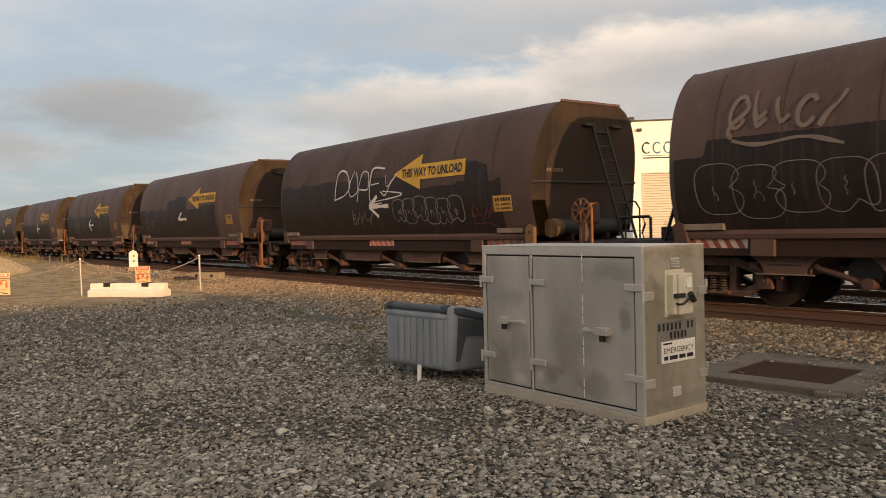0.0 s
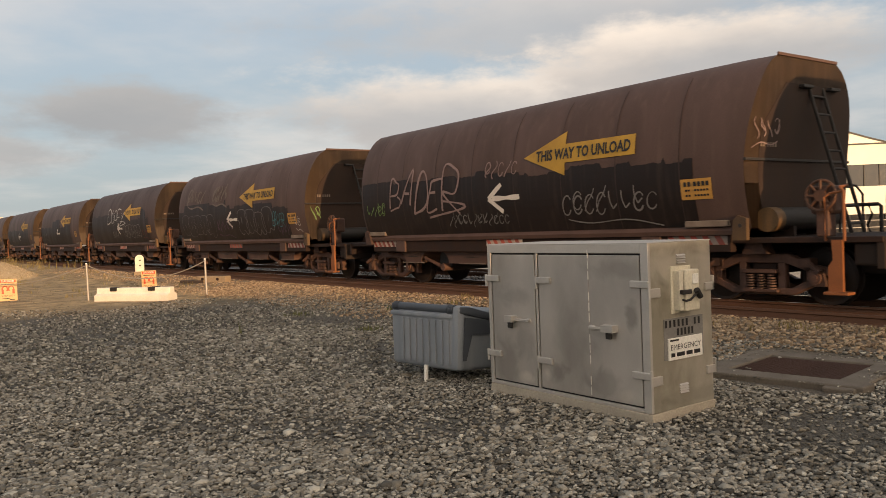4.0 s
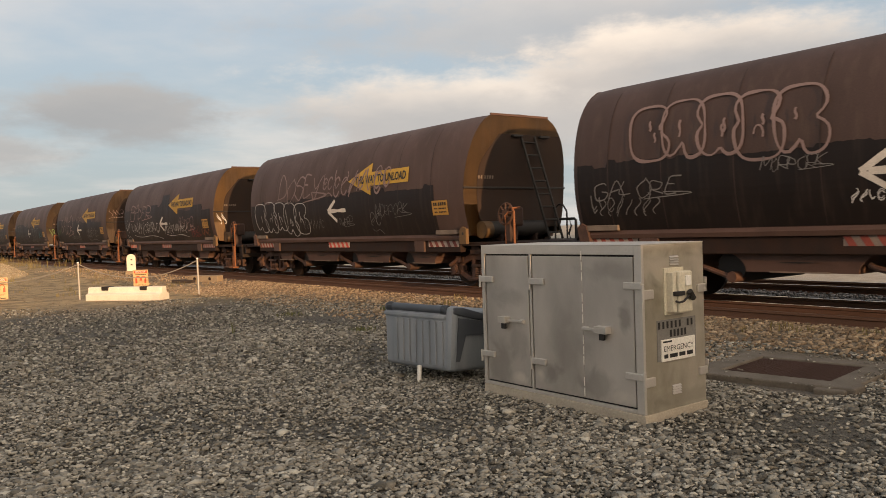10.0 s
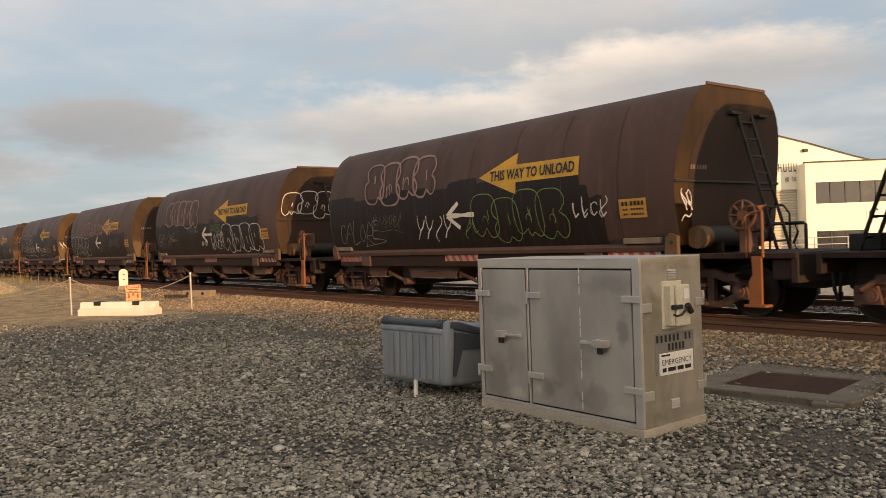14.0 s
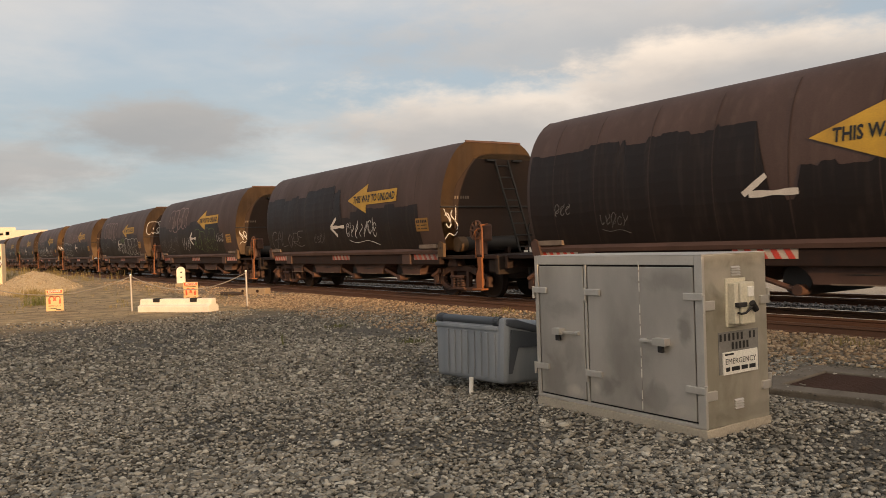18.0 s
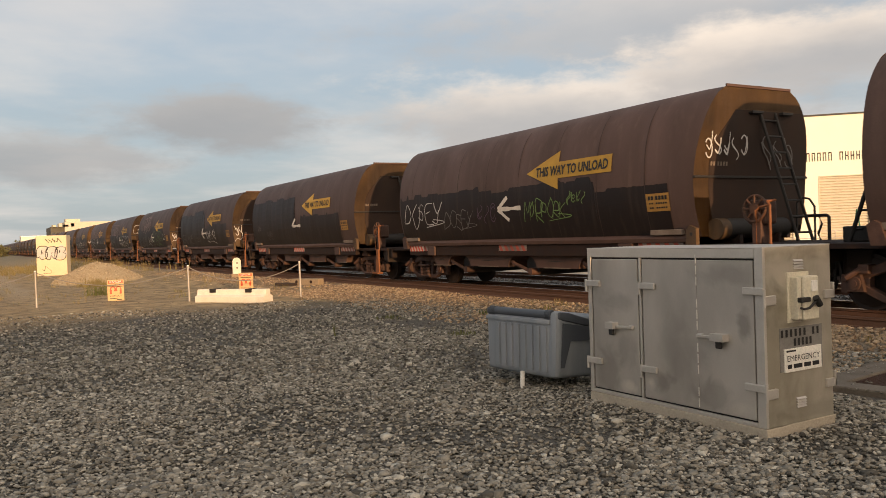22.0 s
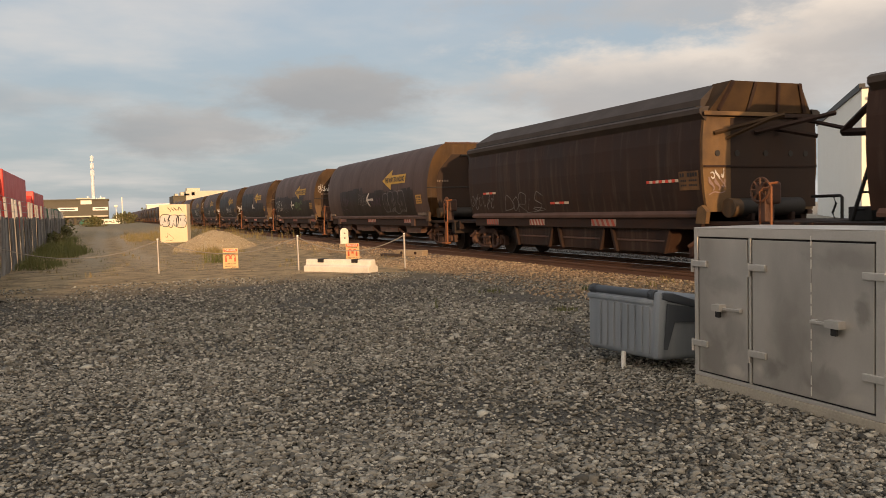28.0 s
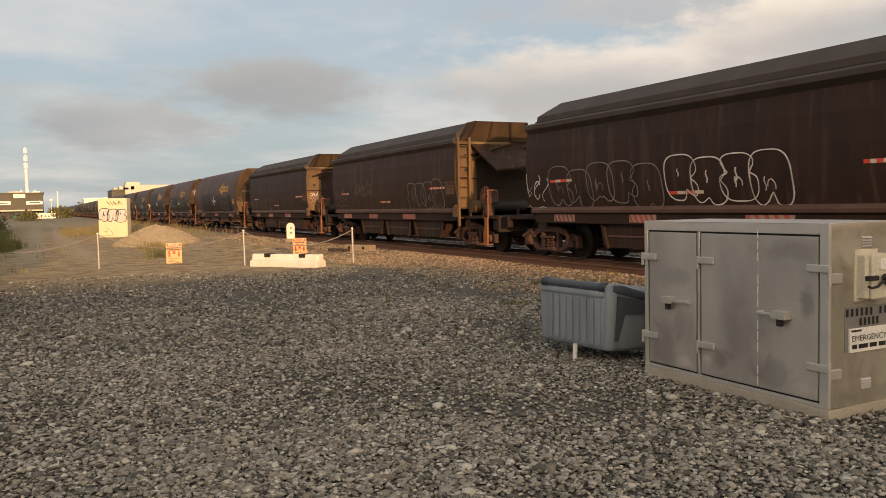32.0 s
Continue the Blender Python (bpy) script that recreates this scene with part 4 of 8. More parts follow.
# ---- things in the yard ----
def build_cabinet():
    """Stainless equipment cabinet: three doors on the long side, an inlet box on the end."""
    x0, x1, y0, y1, h, pl = 4.95, 5.74, 3.96, 5.89, 1.405, 0.085
    cab = thing("equipment_cabinet", Matrix(), "weathered stainless steel equipment cabinet on a concrete plinth", "cabinet")
    bm = bmesh.new()
    box(bm, x0 - 0.008, y0 - 0.008, -0.05, x1 + 0.008, y1 + 0.008, pl, 0.006)
    bmesh.ops.subdivide_edges(bm, edges=bm.edges[:], cuts=5, use_grid_fill=True)
    for v in bm.verts:
        v.co += 0.012 * Vector((noise.noise(v.co * 7), noise.noise(v.co * 7 + Vector((9, 0, 0))), 0.6 * min(0, noise.noise(v.co * 5))))
    part("plinth", bm, CONCRETE, cab, "pale concrete plinth")
    bm = bmesh.new()
    box(bm, x0 + 0.022, y0, pl, x1, y1, h, 0.006)
    part("body", bm, GALV_SIDE, cab)
    bm = bmesh.new()
    for a, b, c, d in ((y0, y0 + 0.075, pl, h), (y1 - 0.045, y1, pl, h), (y0 + 0.075, y1 - 0.045, h - 0.075, h), (y0 + 0.075, y1 - 0.045, pl, pl + 0.03)):
        box(bm, x0, a, c, x0 + 0.03, b, d, 0.004)
    part("front_frame", bm, GALV_EDGE, cab)
    bm = bmesh.new()
    box(bm, x0 - 0.002, y0 - 0.002, h, x1 + 0.002, y1 + 0.002, h + 0.008, 0.003)
    part("roof", bm, GALV_EDGE, cab)
    leaves = ((5.829, 5.246), (5.188, 4.592), (4.588, 4.050))
    bm = bmesh.new()
    box(bm, x0 + 0.0215, y0 + 0.065, pl + 0.028, x0 + 0.024, y1 - 0.045, h - 0.07)
    part("door_gap", bm, DARK, cab, "dark gap round the doors")
    bm = bmesh.new()
    box(bm, x0 + 0.002, 5.204, pl + 0.03, x0 + 0.03, 5.228, h - 0.075, 0.003)
    part("door_post", bm, GALV_EDGE, cab)
    locks = {0: (5.60, 5.50, 5.30), 2: (4.285, 4.413, 4.575)}
    for i, (a, b) in enumerate(leaves):
        bm = bmesh.new()
        box(bm, x0 + 0.004, b, pl + 0.045, x0 + 0.03, a, h - 0.09, 0.005)
        door = part("door", bm, GALV, cab)
        if i == 1:
            bm = bmesh.new()
            for k in range(14):
                z = pl + 0.06 + 0.088 * k
                if k % 4 != 2:
                    box(bm, x0 - 0.001, 4.5875, z, x0 + 0.006, 4.5925, z + 0.07)
            part("seam_sealant", bm, SIGN_WHITE, door, "broken white sealant line")
        if i in locks:
            p, q, r = locks[i]
            lo, hi = min(p, q), max(p, q)
            bm = bmesh.new()
            box(bm, x0 - 0.060, lo, 0.742, x0 + 0.006, hi, 0.752, 0.002)
            box(bm, x0 - 0.066, lo, 0.694, x0 - 0.056, hi, 0.752, 0.002)
            for y in (lo, hi - 0.008):
                box(bm, x0 - 0.058, y, 0.694, x0 + 0.006, y + 0.008, 0.744, 0.002)
            part("lock_shroud", bm, GALV_EDGE, door, "bent steel lock shroud")
            bm = bmesh.new()
            lo, hi = min(q, r), max(q, r)
            box(bm, x0 - 0.034, lo, 0.706, x0 - 0.016, hi, 0.730, 0.004)
            box(bm, x0 - 0.02, (lo if r < q else hi - 0.05), 0.700, x0 + 0.006, (lo + 0.05 if r < q else hi), 0.736, 0.004)
            part("latch_bar", bm, GALV_EDGE, door)
            bm = bmesh.new()
            m = (p + q) / 2
            box(bm, x0 - 0.048, m - 0.026, 0.638, x0 - 0.018, m + 0.026, 0.694, 0.008)
            part("padlock", bm, DARK, door, "black padlock")
    for ya, yb in ((5.905, 5.715), (5.215, 5.03), (4.13, 3.952)):
        for z in (0.350, 1.062):
            bm = bmesh.new()
            box(bm, x0 - 0.022, yb, z, x0 + 0.004, ya, z + 0.056, 0.006)
            if ya > 5:
                rod(bm, (x0 - 0.014, ya - 0.006, z - 0.05), (x0 - 0.014, ya - 0.006, z + 0.062), 0.013, seg=10)
            part("hinge", bm, GALV_EDGE, cab)
    for z in (0.300, 0.985):
        bm = bmesh.new()
        box(bm, x0 - 0.012, y0 - 0.024, z, x0 + 0.115, y0 + 0.004, z + 0.072, 0.006)
        rod(bm, (x0 - 0.008, y0 - 0.012, z - 0.02), (x0 - 0.008, y0 - 0.012, z + 0.12), 0.013, seg=10)
        part("corner_hinge", bm, GALV_EDGE, cab)
        bm = bmesh.new()
        box(bm, x1 - 0.10, y0 - 0.020, z + 0.01, x1 + 0.020, y0 + 0.004, z + 0.075, 0.005)
        box(bm, x1, y0 - 0.020, z + 0.01, x1 + 0.020, y0 + 0.03, z + 0.13, 0.004)
        part("corner_hinge", bm, GALV_EDGE, cab)
    for z in (0.20, 1.235):
        bm = bmesh.new()
        for k in range(4):
            prism(bm, [(y0 + 0.002, z + 0.02 * k), (y0 - 0.014, z + 0.02 * k), (y0 + 0.002, z + 0.02 * k + 0.016)], "x", x0 + 0.342, x0 + 0.450)
        part("louvre", bm, GALV_EDGE, cab, "pressed metal air louvre")
    bm = bmesh.new()
    box(bm, x0 + 0.262, y0 - 0.010, 0.840, x0 + 0.512, y0 + 0.004, 1.215, 0.004)
    part("backing_plate", bm, CREAM, cab)
    bm = bmesh.new()
    box(bm, x0 + 0.345, y0 - 0.085, 0.858, x0 + 0.522, y0 - 0.008, 1.185, 0.012)
    inlet = part("inlet_box", bm, CREAM, cab, "cream plastic switch box")
    bm = bmesh.new()
    box(bm, x0 + 0.288, y0 - 0.07, 0.865, x0 + 0.338, y0 - 0.008, 1.18, 0.006)
    part("side_cover", bm, CREAM, cab)
    bm = bmesh.new()
    box(bm, x0 + 0.425, y0 - 0.096, 1.07, x0 + 0.495, y0 - 0.083, 1.15, 0.004)
    part("button_plate", bm, SIGN_WHITE, inlet)
    bm = bmesh.new()
    box(bm, x0 + 0.29, y0 - 0.105, 0.995, x0 + 0.40, y0 - 0.065, 1.03, 0.006)
    tube(bm, [(x0 + 0.29, y0 - 0.095, 0.955), (x0 + 0.32, y0 - 0.105, 0.945), (x0 + 0.37, y0 - 0.11, 0.95), (x0 + 0.42, y0 - 0.115, 0.985), (x0 + 0.45, y0 - 0.115, 1.0)], 0.009)
    part("hasp", bm, DARK, inlet, "dark iron hasp")
    bm = bmesh.new()
    rod(bm, (x0 + 0.44, y0 - 0.115, 1.025), (x0 + 0.495, y0 - 0.11, 0.965), 0.024, seg=12)
    part("padlock", bm, DARK, inlet, "dark round padlock")
    bm = bmesh.new()
    box(bm, x0 + 0.165, y0 - 0.004, 0.48, x0 + 0.66, y0 + 0.004, 0.805)
    part("stencil_patch", bm, GREY_PAINT, cab, "dark grey painted patch")

    def on_end(u, v, d=0.007):
        return Vector((x0 + u, y0 - d, v))
    for a, z in [(0.175 + 0.052 * k, 0.735) for k in range(9) if k != 6] + [(0.32 + 0.046 * k, 0.664) for k in range(5)]:
        bm = bmesh.new()
        slab(bm, a, z, a + 0.026, z + 0.056, on_end)
        part("stencil_bar", bm, INK, cab)
    bm = bmesh.new()
    box(bm, x0 + 0.205, y0 - 0.014, 0.475, x0 + 0.635, y0 + 0.002, 0.648, 0.002)
    plate = part("emergency_plate", bm, SIGN_WHITE, cab, "white emergency contact plate")
    bm = text_mesh("EMERGENCY", 0.062, 0.38)
    bm.transform(Matrix.Translation((x0 + 0.23, y0 - 0.0165, 0.555)) @ pose(0, 0, 0, 90))
    part("lettering", bm, INK, plate, "black word reading EMERGENCY")
    bm = bmesh.new()
    for a, b in ((0.23, 0.28), (0.30, 0.40), (0.42, 0.50), (0.52, 0.60)):
        slab(bm, a, 0.500, b, 0.532, lambda u, v: on_end(u, v, 0.0165))
    slab(bm, 0.22, 0.624, 0.33, 0.638, lambda u, v: on_end(u, v, 0.0165))
    part("small_print", bm, INK, plate)


def build_bin():
    """Tipped grey plastic grit bin with a sloping lid, ribs on its long side."""
    # long ribbed side faces the camera's left, end towards the cabinet
    b = thing("grit_bin", pose(4.80, 6.36, 0.0, 0, 0, 0), "blue-grey ribbed plastic grit bin standing tilted on gravel", "bin")
    # local: x away from the camera's side, y along the ribbed face (0 at the cabinet end)
    L, W, H = 1.10, 0.80, 0.66
    def tapered(bm, x0, y0, x1, y1, z0, z1, inset, bevel):
        t = bmesh.new()
        lo = [(x0 + inset, y0 + inset, z0), (x1 - inset, y0 + inset, z0), (x1 - inset, y1 - inset, z0), (x0 + inset, y1 - inset, z0)]
        hi = [(x0, y0, z1), (x1, y0, z1), (x1, y1, z1), (x0, y1, z1)]
        A, B = [t.verts.new(v) for v in lo], [t.verts.new(v) for v in hi]
        t.faces.new(A[::-1])
        t.faces.new(B)
        for i in range(4):
            t.faces.new((A[i - 1], A[i], B[i], B[i - 1]))
        bmesh.ops.bevel(t, geom=t.edges[:], offset=bevel, segments=3, affect="EDGES", profile=0.5)
        join(bm, t)
    bm = bmesh.new()
    tapered(bm, 0, 0, W, L, 0.13, 0.745, 0.022, 0.05)
    body = part("body", bm, BIN_GREY, b, smooth=True)
    for k in range(8):
        y = 0.12 + k * 0.105
        bm = bmesh.new()
        prism(bm, [(-0.014, 0.64), (0.05, 0.64), (0.07, 0.19), (0.002, 0.19)], "y", y, y + 0.055)
        part("rib", bm, BIN_GREY, body)
    bm = bmesh.new()
    prism(bm, [(0.02, 0.72), (W + 0.03, 0.57), (W + 0.03, 0.63), (0.16, 0.785), (0.03, 0.79)], "y", -0.02, L + 0.02)
    bmesh.ops.bevel(bm, geom=bm.edges[:], offset=0.018, segments=2, affect="EDGES", profile=0.5)
    lid = part("lid", bm, BIN_LID, b, "darker sloping lid", smooth=True)
    bm = bmesh.new()
    rod(bm, (0.035, 0.10, 0.755), (0.035, L - 0.05, 0.755), 0.045, seg=14)
    part("hinge_roll", bm, BIN_LID, lid, smooth=True)
    for y in (0.08, L - 0.14):
        for k in range(5):
            bm = bmesh.new()
            rod(bm, (0.035, y + 0.018 * k, 0.755), (0.035, y + 0.018 * k + 0.010, 0.755), 0.052, seg=14)
            part("hinge_ring", bm, BIN_LID, lid)
    bm = bmesh.new()
    prism(bm, [(0.10, 0.68), (W - 0.02, 0.60), (W - 0.06, 0.50), (0.20, 0.50), (0.12, 0.24), (0.07, 0.24)], "y", -0.012, 0.03)
    part("end_recess", bm, BIN_LID, body)
    bm = bmesh.new()
    box(bm, -0.004, -0.012, 0.14, 0.11, 0.10, 0.80, 0.045)
    part("corner_post", bm, BIN_GREY, body, smooth=True)
    bm = bmesh.new()
    box(bm, -0.016, 0.08, 0.66, 0.04, L - 0.02, 0.705, 0.012)
    part("rim", bm, BIN_GREY, body, smooth=True)
    for x, y in ((0.015, L * 0.45), (W - 0.12, 0.12), (W - 0.12, L - 0.14)):
        bm = bmesh.new()
        rod(bm, (x, y, -0.03), (x, y, 0.16), 0.024, seg=10)
        part("foot", bm, SIGN_WHITE, b, "white plastic foot", smooth=True)
    b.matrix_basis = pose(4.86, 6.33, 0.0, 0, 3.5, 5)


def build_pit():
    pit = thing("drain_pit", Matrix.Translation((7.70, 4.32, 0)) @ pose(0, 0, 0, 0, 0, 8), "square concrete drain pit with a rusty steel grate", "drain cover")
    s, g = 0.86, 0.52
    for a in range(4):
        bm = bmesh.new()
        box(bm, -s, -s * 0.92, -0.1, s, -g, 0.05 + 0.004 * a, 0.018)
        part("kerb", bm, PIT_CONCRETE, pit).matrix_basis = pose(0, 0, 0, 0, 0, 90 * a) @ Matrix.Translation((0, 0, 0.0015 * a))
    bm = bmesh.new()
    box(bm, -g, -g, -0.12, g, g, -0.02)
    part("pit_floor", bm, UNDER, pit)
    for i in range(27):
        bm = bmesh.new() if i == 0 else None
        if i == 0:
            box(bm, -0.006, -g, -0.02, 0.006, g, 0.035)
            bar = part("grate_bar", bm, SOLEBAR, pit)
            bar.matrix_basis = pose(-g + 0.02, 0, 0)
        else:
            same_mesh("grate_bar", bar.data, pit, pose(-g + 0.02 + i * (2 * g - 0.04) / 26, 0, 0))
    for y in (-0.26, 0, 0.26):
        bm = bmesh.new()
        box(bm, -g, y - 0.006, -0.02, g, y + 0.006, 0.028)
        part("grate_tie", bm, SOLEBAR, pit)


def build_barrier():
    """Low white concrete barrier between (5.2, 22.5) and (6.7, 20.3)."""
    a, b = Vector((5.34, 22.59, 0)), Vector((6.69, 20.79, 0))
    d = (b - a)
    m = Matrix.Translation(a) @ Matrix.Rotation(math.atan2(d.y, d.x), 4, "Z")
    ln = d.length
    bar = thing("concrete_barrier", m, "low white-painted concrete barrier on bare dirt", "barrier")
    bm = bmesh.new()
    prism(bm, [(-0.22, -0.03), (0.22, -0.03), (0.22, 0.15), (0.12, 0.19), (0.10, 0.34), (-0.10, 0.34), (-0.12, 0.19), (-0.22, 0.15)], "x", 0, ln)
    bmesh.ops.bevel(bm, geom=bm.edges[:], offset=0.015, segments=1, affect="EDGES")
    body = part("body", bm, WHITE_CONC, bar)
    for u in (0.24, 0.76):
        bm = bmesh.new()
        box(bm, u * ln - 0.10, -0.135, 0.25, u * ln + 0.10, 0.135, 0.352, 0.008)
        part("lifting_slot", bm, DARK, bar, "dark lifting slot")


def build_chain_fence():
    posts = ((5.14, 22.95, 0.0), (7.82, 21.40, 0.0), (1.45, 24.7, 0.0), (-2.6, 23.9, 0))
    tops = []
    for x, y, z in posts:
        p = thing("fence_post", pose(x, y, 0, random.uniform(-1, 1), random.uniform(-1, 1)), "slim galvanised steel post carrying a drooping chain", "post", "chain fence posts")
        bm = bmesh.new()
        rod(bm, (0, 0, -0.2), (0, 0, 0.98), 0.028, seg=12)
        part("pole", bm, STEEL_POST, p, smooth=True)
        bm = bmesh.new()
        rod(bm, (0, 0, 0.98), (0, 0, 1.01), 0.034, 0.02, seg=12)
        part("cap", bm, SIGN_WHITE, p)
        tops.append(Vector((x, y, 0.95)))
    for a, b, sag in ((0, 1, 0.42), (2, 0, 0.42), (3, 2, 0.40)):
        A, B = tops[a], tops[b]
        bm = bmesh.new()
        pts = []
        for k in range(29):
            s = k / 28
            p = A.lerp(B, s)
            p.z -= sag * 4 * s * (1 - s)
            pts.append(p)
        tube(bm, pts, 0.014, seg=6)
        tagged(part("chain", bm, CHAIN), "grey rope-like chain hanging between steel posts", "chain", "chains")


def build_sign(x, y, z, rz, w=0.44, h=0.60, stand=True):
    """Danger notice: red band, figure in a red ring, bars of small print."""
    s = thing("danger_sign", pose(x, y, z, 3, 0, rz), "sun-faded danger keep out sign with a red emblem", "sign", "danger signs")
    bm = bmesh.new()
    box(bm, -w / 2, -0.008, 0, w / 2, 0.008, h, 0.004)
    plate = part("plate", bm, SIGN_BEIGE, s)

    def put(u, v, d=0.0105):
        return Vector((u, -d, v))
    bm = bmesh.new()
    slab(bm, -w * 0.44, h * 0.83, w * 0.44, h * 0.96, put)
    part("header", bm, SIGN_RED, plate, "red header band")
    bm = text_mesh("DANGER", 0.075, w * 0.7)
    bm.transform(Matrix.Translation((-w * 0.35, -0.013, h * 0.865)) @ pose(0, 0, 0, 90))
    part("lettering", bm, SIGN_WHITE, plate, "white word reading DANGER")
    bm = bmesh.new()
    for q in (-1, 1):
        ribbon(bm, [(q * 0.075 + 0.062 * math.cos(t * math.pi / 12), h * 0.55 + 0.075 * math.sin(t * math.pi / 12)) for t in range(-3, 16)], 0.05, put)
        slab(bm, q * 0.13 - 0.028, h * 0.33, q * 0.13 + 0.028, h * 0.53, lambda u, v: put(u, v, 0.0115))
    part("emblem", bm, SIGN_RED, plate, "red paired emblem")
    bm = text_mesh("KEEP OUT", 0.06, w * 0.72)
    bm.transform(Matrix.Translation((-w * 0.36, -0.0125, h * 0.20)) @ pose(0, 0, 0, 90))
    part("lettering", bm, INK, plate, "black words reading KEEP OUT")
    bm = bmesh.new()
    slab(bm, -w * 0.36, h * 0.10, w * 0.1, h * 0.13, put)
    slab(bm, w * 0.06, h * 0.04, w * 0.36, h * 0.08, put)
    slab(bm, -w * 0.36, h * 0.75, w * 0.36, h * 0.78, put)
    part("small_print", bm, INK, plate)
    if stand:
        for q in (-0.3, 0.3):
            bm = bmesh.new()
            rod(bm, (w * q, 0.02, 0.05), (w * q, 0.22, -0.02), 0.012)
            part("prop", bm, STEEL_POST, s)


def build_marker():
    mk = thing("track_marker", pose(9.35, 33.0, ground_z(9.35, 33.0) - 0.17), "rounded white marker post on a brown timber base", "marker post")
    bm = bmesh.new()
    arc = [(-0.17, 0.30), (0.17, 0.30), (0.17, 0.78)] + [(0.17 * math.cos(t), 0.80 + 0.17 * math.sin(t)) for t in (i * math.pi / 10 for i in range(1, 10))] + [(-0.17, 0.78)]
    prism(bm, arc, "y", -0.05, 0.05)
    bmesh.ops.bevel(bm, geom=bm.edges[:], offset=0.01, segments=1, affect="EDGES")
    part("head", bm, WHITE_CONC, mk)
    bm = bmesh.new()
    box(bm, -0.22, -0.2, -0.1, 0.22, 0.2, 0.30, 0.02)
    part("base", bm, TIMBER, mk)
    for z in (0.52, 0.72):
        bm = bmesh.new()
        box(bm, -0.02, -0.058, z, 0.05, -0.045, z + 0.05, 0.004)
        part("mark", bm, DARK, mk)
    mk.rotation_euler.z = radians(-20)
    tb = thing("timber_block", pose(9.6, 25.6, ground_z(9.6, 25.6), 0, 0, -64), "weathered timber baulk lying on the ballast", "timber")
    bm = bmesh.new()
    box(bm, -0.62, -0.14, -0.02, 0.62, 0.14, 0.20, 0.025)
    part("baulk", bm, TIMBER, tb)
    bm = bmesh.new()
    box(bm, -1.2, -0.32, -0.02, -0.3, -0.16, 0.07, 0.01)
    part("offcut", bm, SLEEPER, tb)
    for k, u in enumerate((-0.35, 0.3)):
        bm = bmesh.new()
        rod(bm, (u, -0.138, 0.1), (u, -0.16, 0.1), 0.05, seg=14)
        part("bolt", bm, UNDER, tb)


def build_board():
    """Painted utility block, graffiti on its front."""
    a, b = (3.27, 54.4), (4.90, 53.85)
    d = Vector((b[0] - a[0], b[1] - a[1], 0))
    ln = d.length
    bd = thing("painted_utility_block", Matrix.Translation((a[0], a[1], 0)) @ Matrix.Rotation(math.atan2(d.y, d.x), 4, "Z"), "big tan painted block covered in spray-painted scrawls", "utility box")
    bm = bmesh.new()
    box(bm, 0, 0, -0.05, ln, 0.9, 2.42, 0.03)
    part("body", bm, BOARD, bd)

    def put(u, v, e=0.006):
        return Vector((u, -e, v))
    bm = bmesh.new()
    for i in range(4):
        ring = [(0.27 + 0.39 * i + 0.27 * math.cos(t) * (1 + 0.15 * math.sin(3 * t + i)), 1.36 + 0.05 * (i % 2) + 0.40 * math.sin(t) * (1 + 0.12 * math.cos(2 * t + i))) for t in (2 * math.pi * k / 24 for k in range(24))]
        bm.faces.new([bm.verts.new(put(u, v, 0.006 + 0.001 * i)) for u, v in ring])
    part("graffiti", bm, SPRAY["w"], bd, "white graffiti fill")
    bm = bmesh.new()
    scrawl(bm, "b", 0.86, 1.38, 1.55, 0.80, 0.06, lambda u, v: put(u, v, 0.012), 5)
    scrawl(bm, "s", 1.0, 2.1, 0.9, 0.3, 0.05, put, 6)
    scrawl(bm, "s", 0.55, 0.4, 0.6, 0.4, 0.03, put, 7)
    part("graffiti", bm, SPRAY["k"], bd, "black graffiti outlines")


def build_heap():
    """Heap of brown gravel: a noisy cone with loose stones on it."""
    def hz(x, y):
        r = math.hypot((x - 4.95) / 2.1, (y - 40.5) / 3.2)
        r *= 1 + 0.18 * noise.noise((x * 0.5, y * 0.5, 2))
        return 1.0 * max(0.0, 1 - r) ** 0.9 * (1 + 0.1 * noise.noise((x, y, 4))) + 0.04 * noise.noise((x * 2, y * 2, 1)) - 0.06 * smooth(0.85, 1.1, r)
    n = 44
    verts = [(2.3 + 5.3 * i / n, 36.7 + 7.6 * j / n, 0) for j in range(n + 1) for i in range(n + 1)]
    verts = [(x, y, hz(x, y) + ground_z(x, y)) for x, y, _ in verts]
    faces = [(j * (n + 1) + i, j * (n + 1) + i + 1, (j + 1) * (n + 1) + i + 1, (j + 1) * (n + 1) + i) for j in range(n) for i in range(n)]
    me = bpy.data.meshes.new("gravel_heap")
    me.from_pydata(verts, [], faces)
    me.materials.append(mat("brown_gravel_fill", (0.42, 0.335, 0.21), 0.95, second=(0.27, 0.21, 0.13), scale=9, bump=0.8, fine=30))
    me.shade_smooth()
    heap = tagged(new("gravel_heap", me), "heap of sunlit brown gravel tipped beside the track", "gravel heap")
    rng = np.random.default_rng(12)
    rows = []
    while len(rows) < 3500:
        x, y = rng.uniform(2.5, 7.4), rng.uniform(37, 44)
        h = hz(x, y)
        if h > 0.03:
            rows.append((x, y, h + ground_z(x, y) + 0.01, 1.0))
    scatter("heap_stones", rows, STONE_HEAP, "loose stones on the gravel heap", 0.014, 0.034, 0.7, 5)


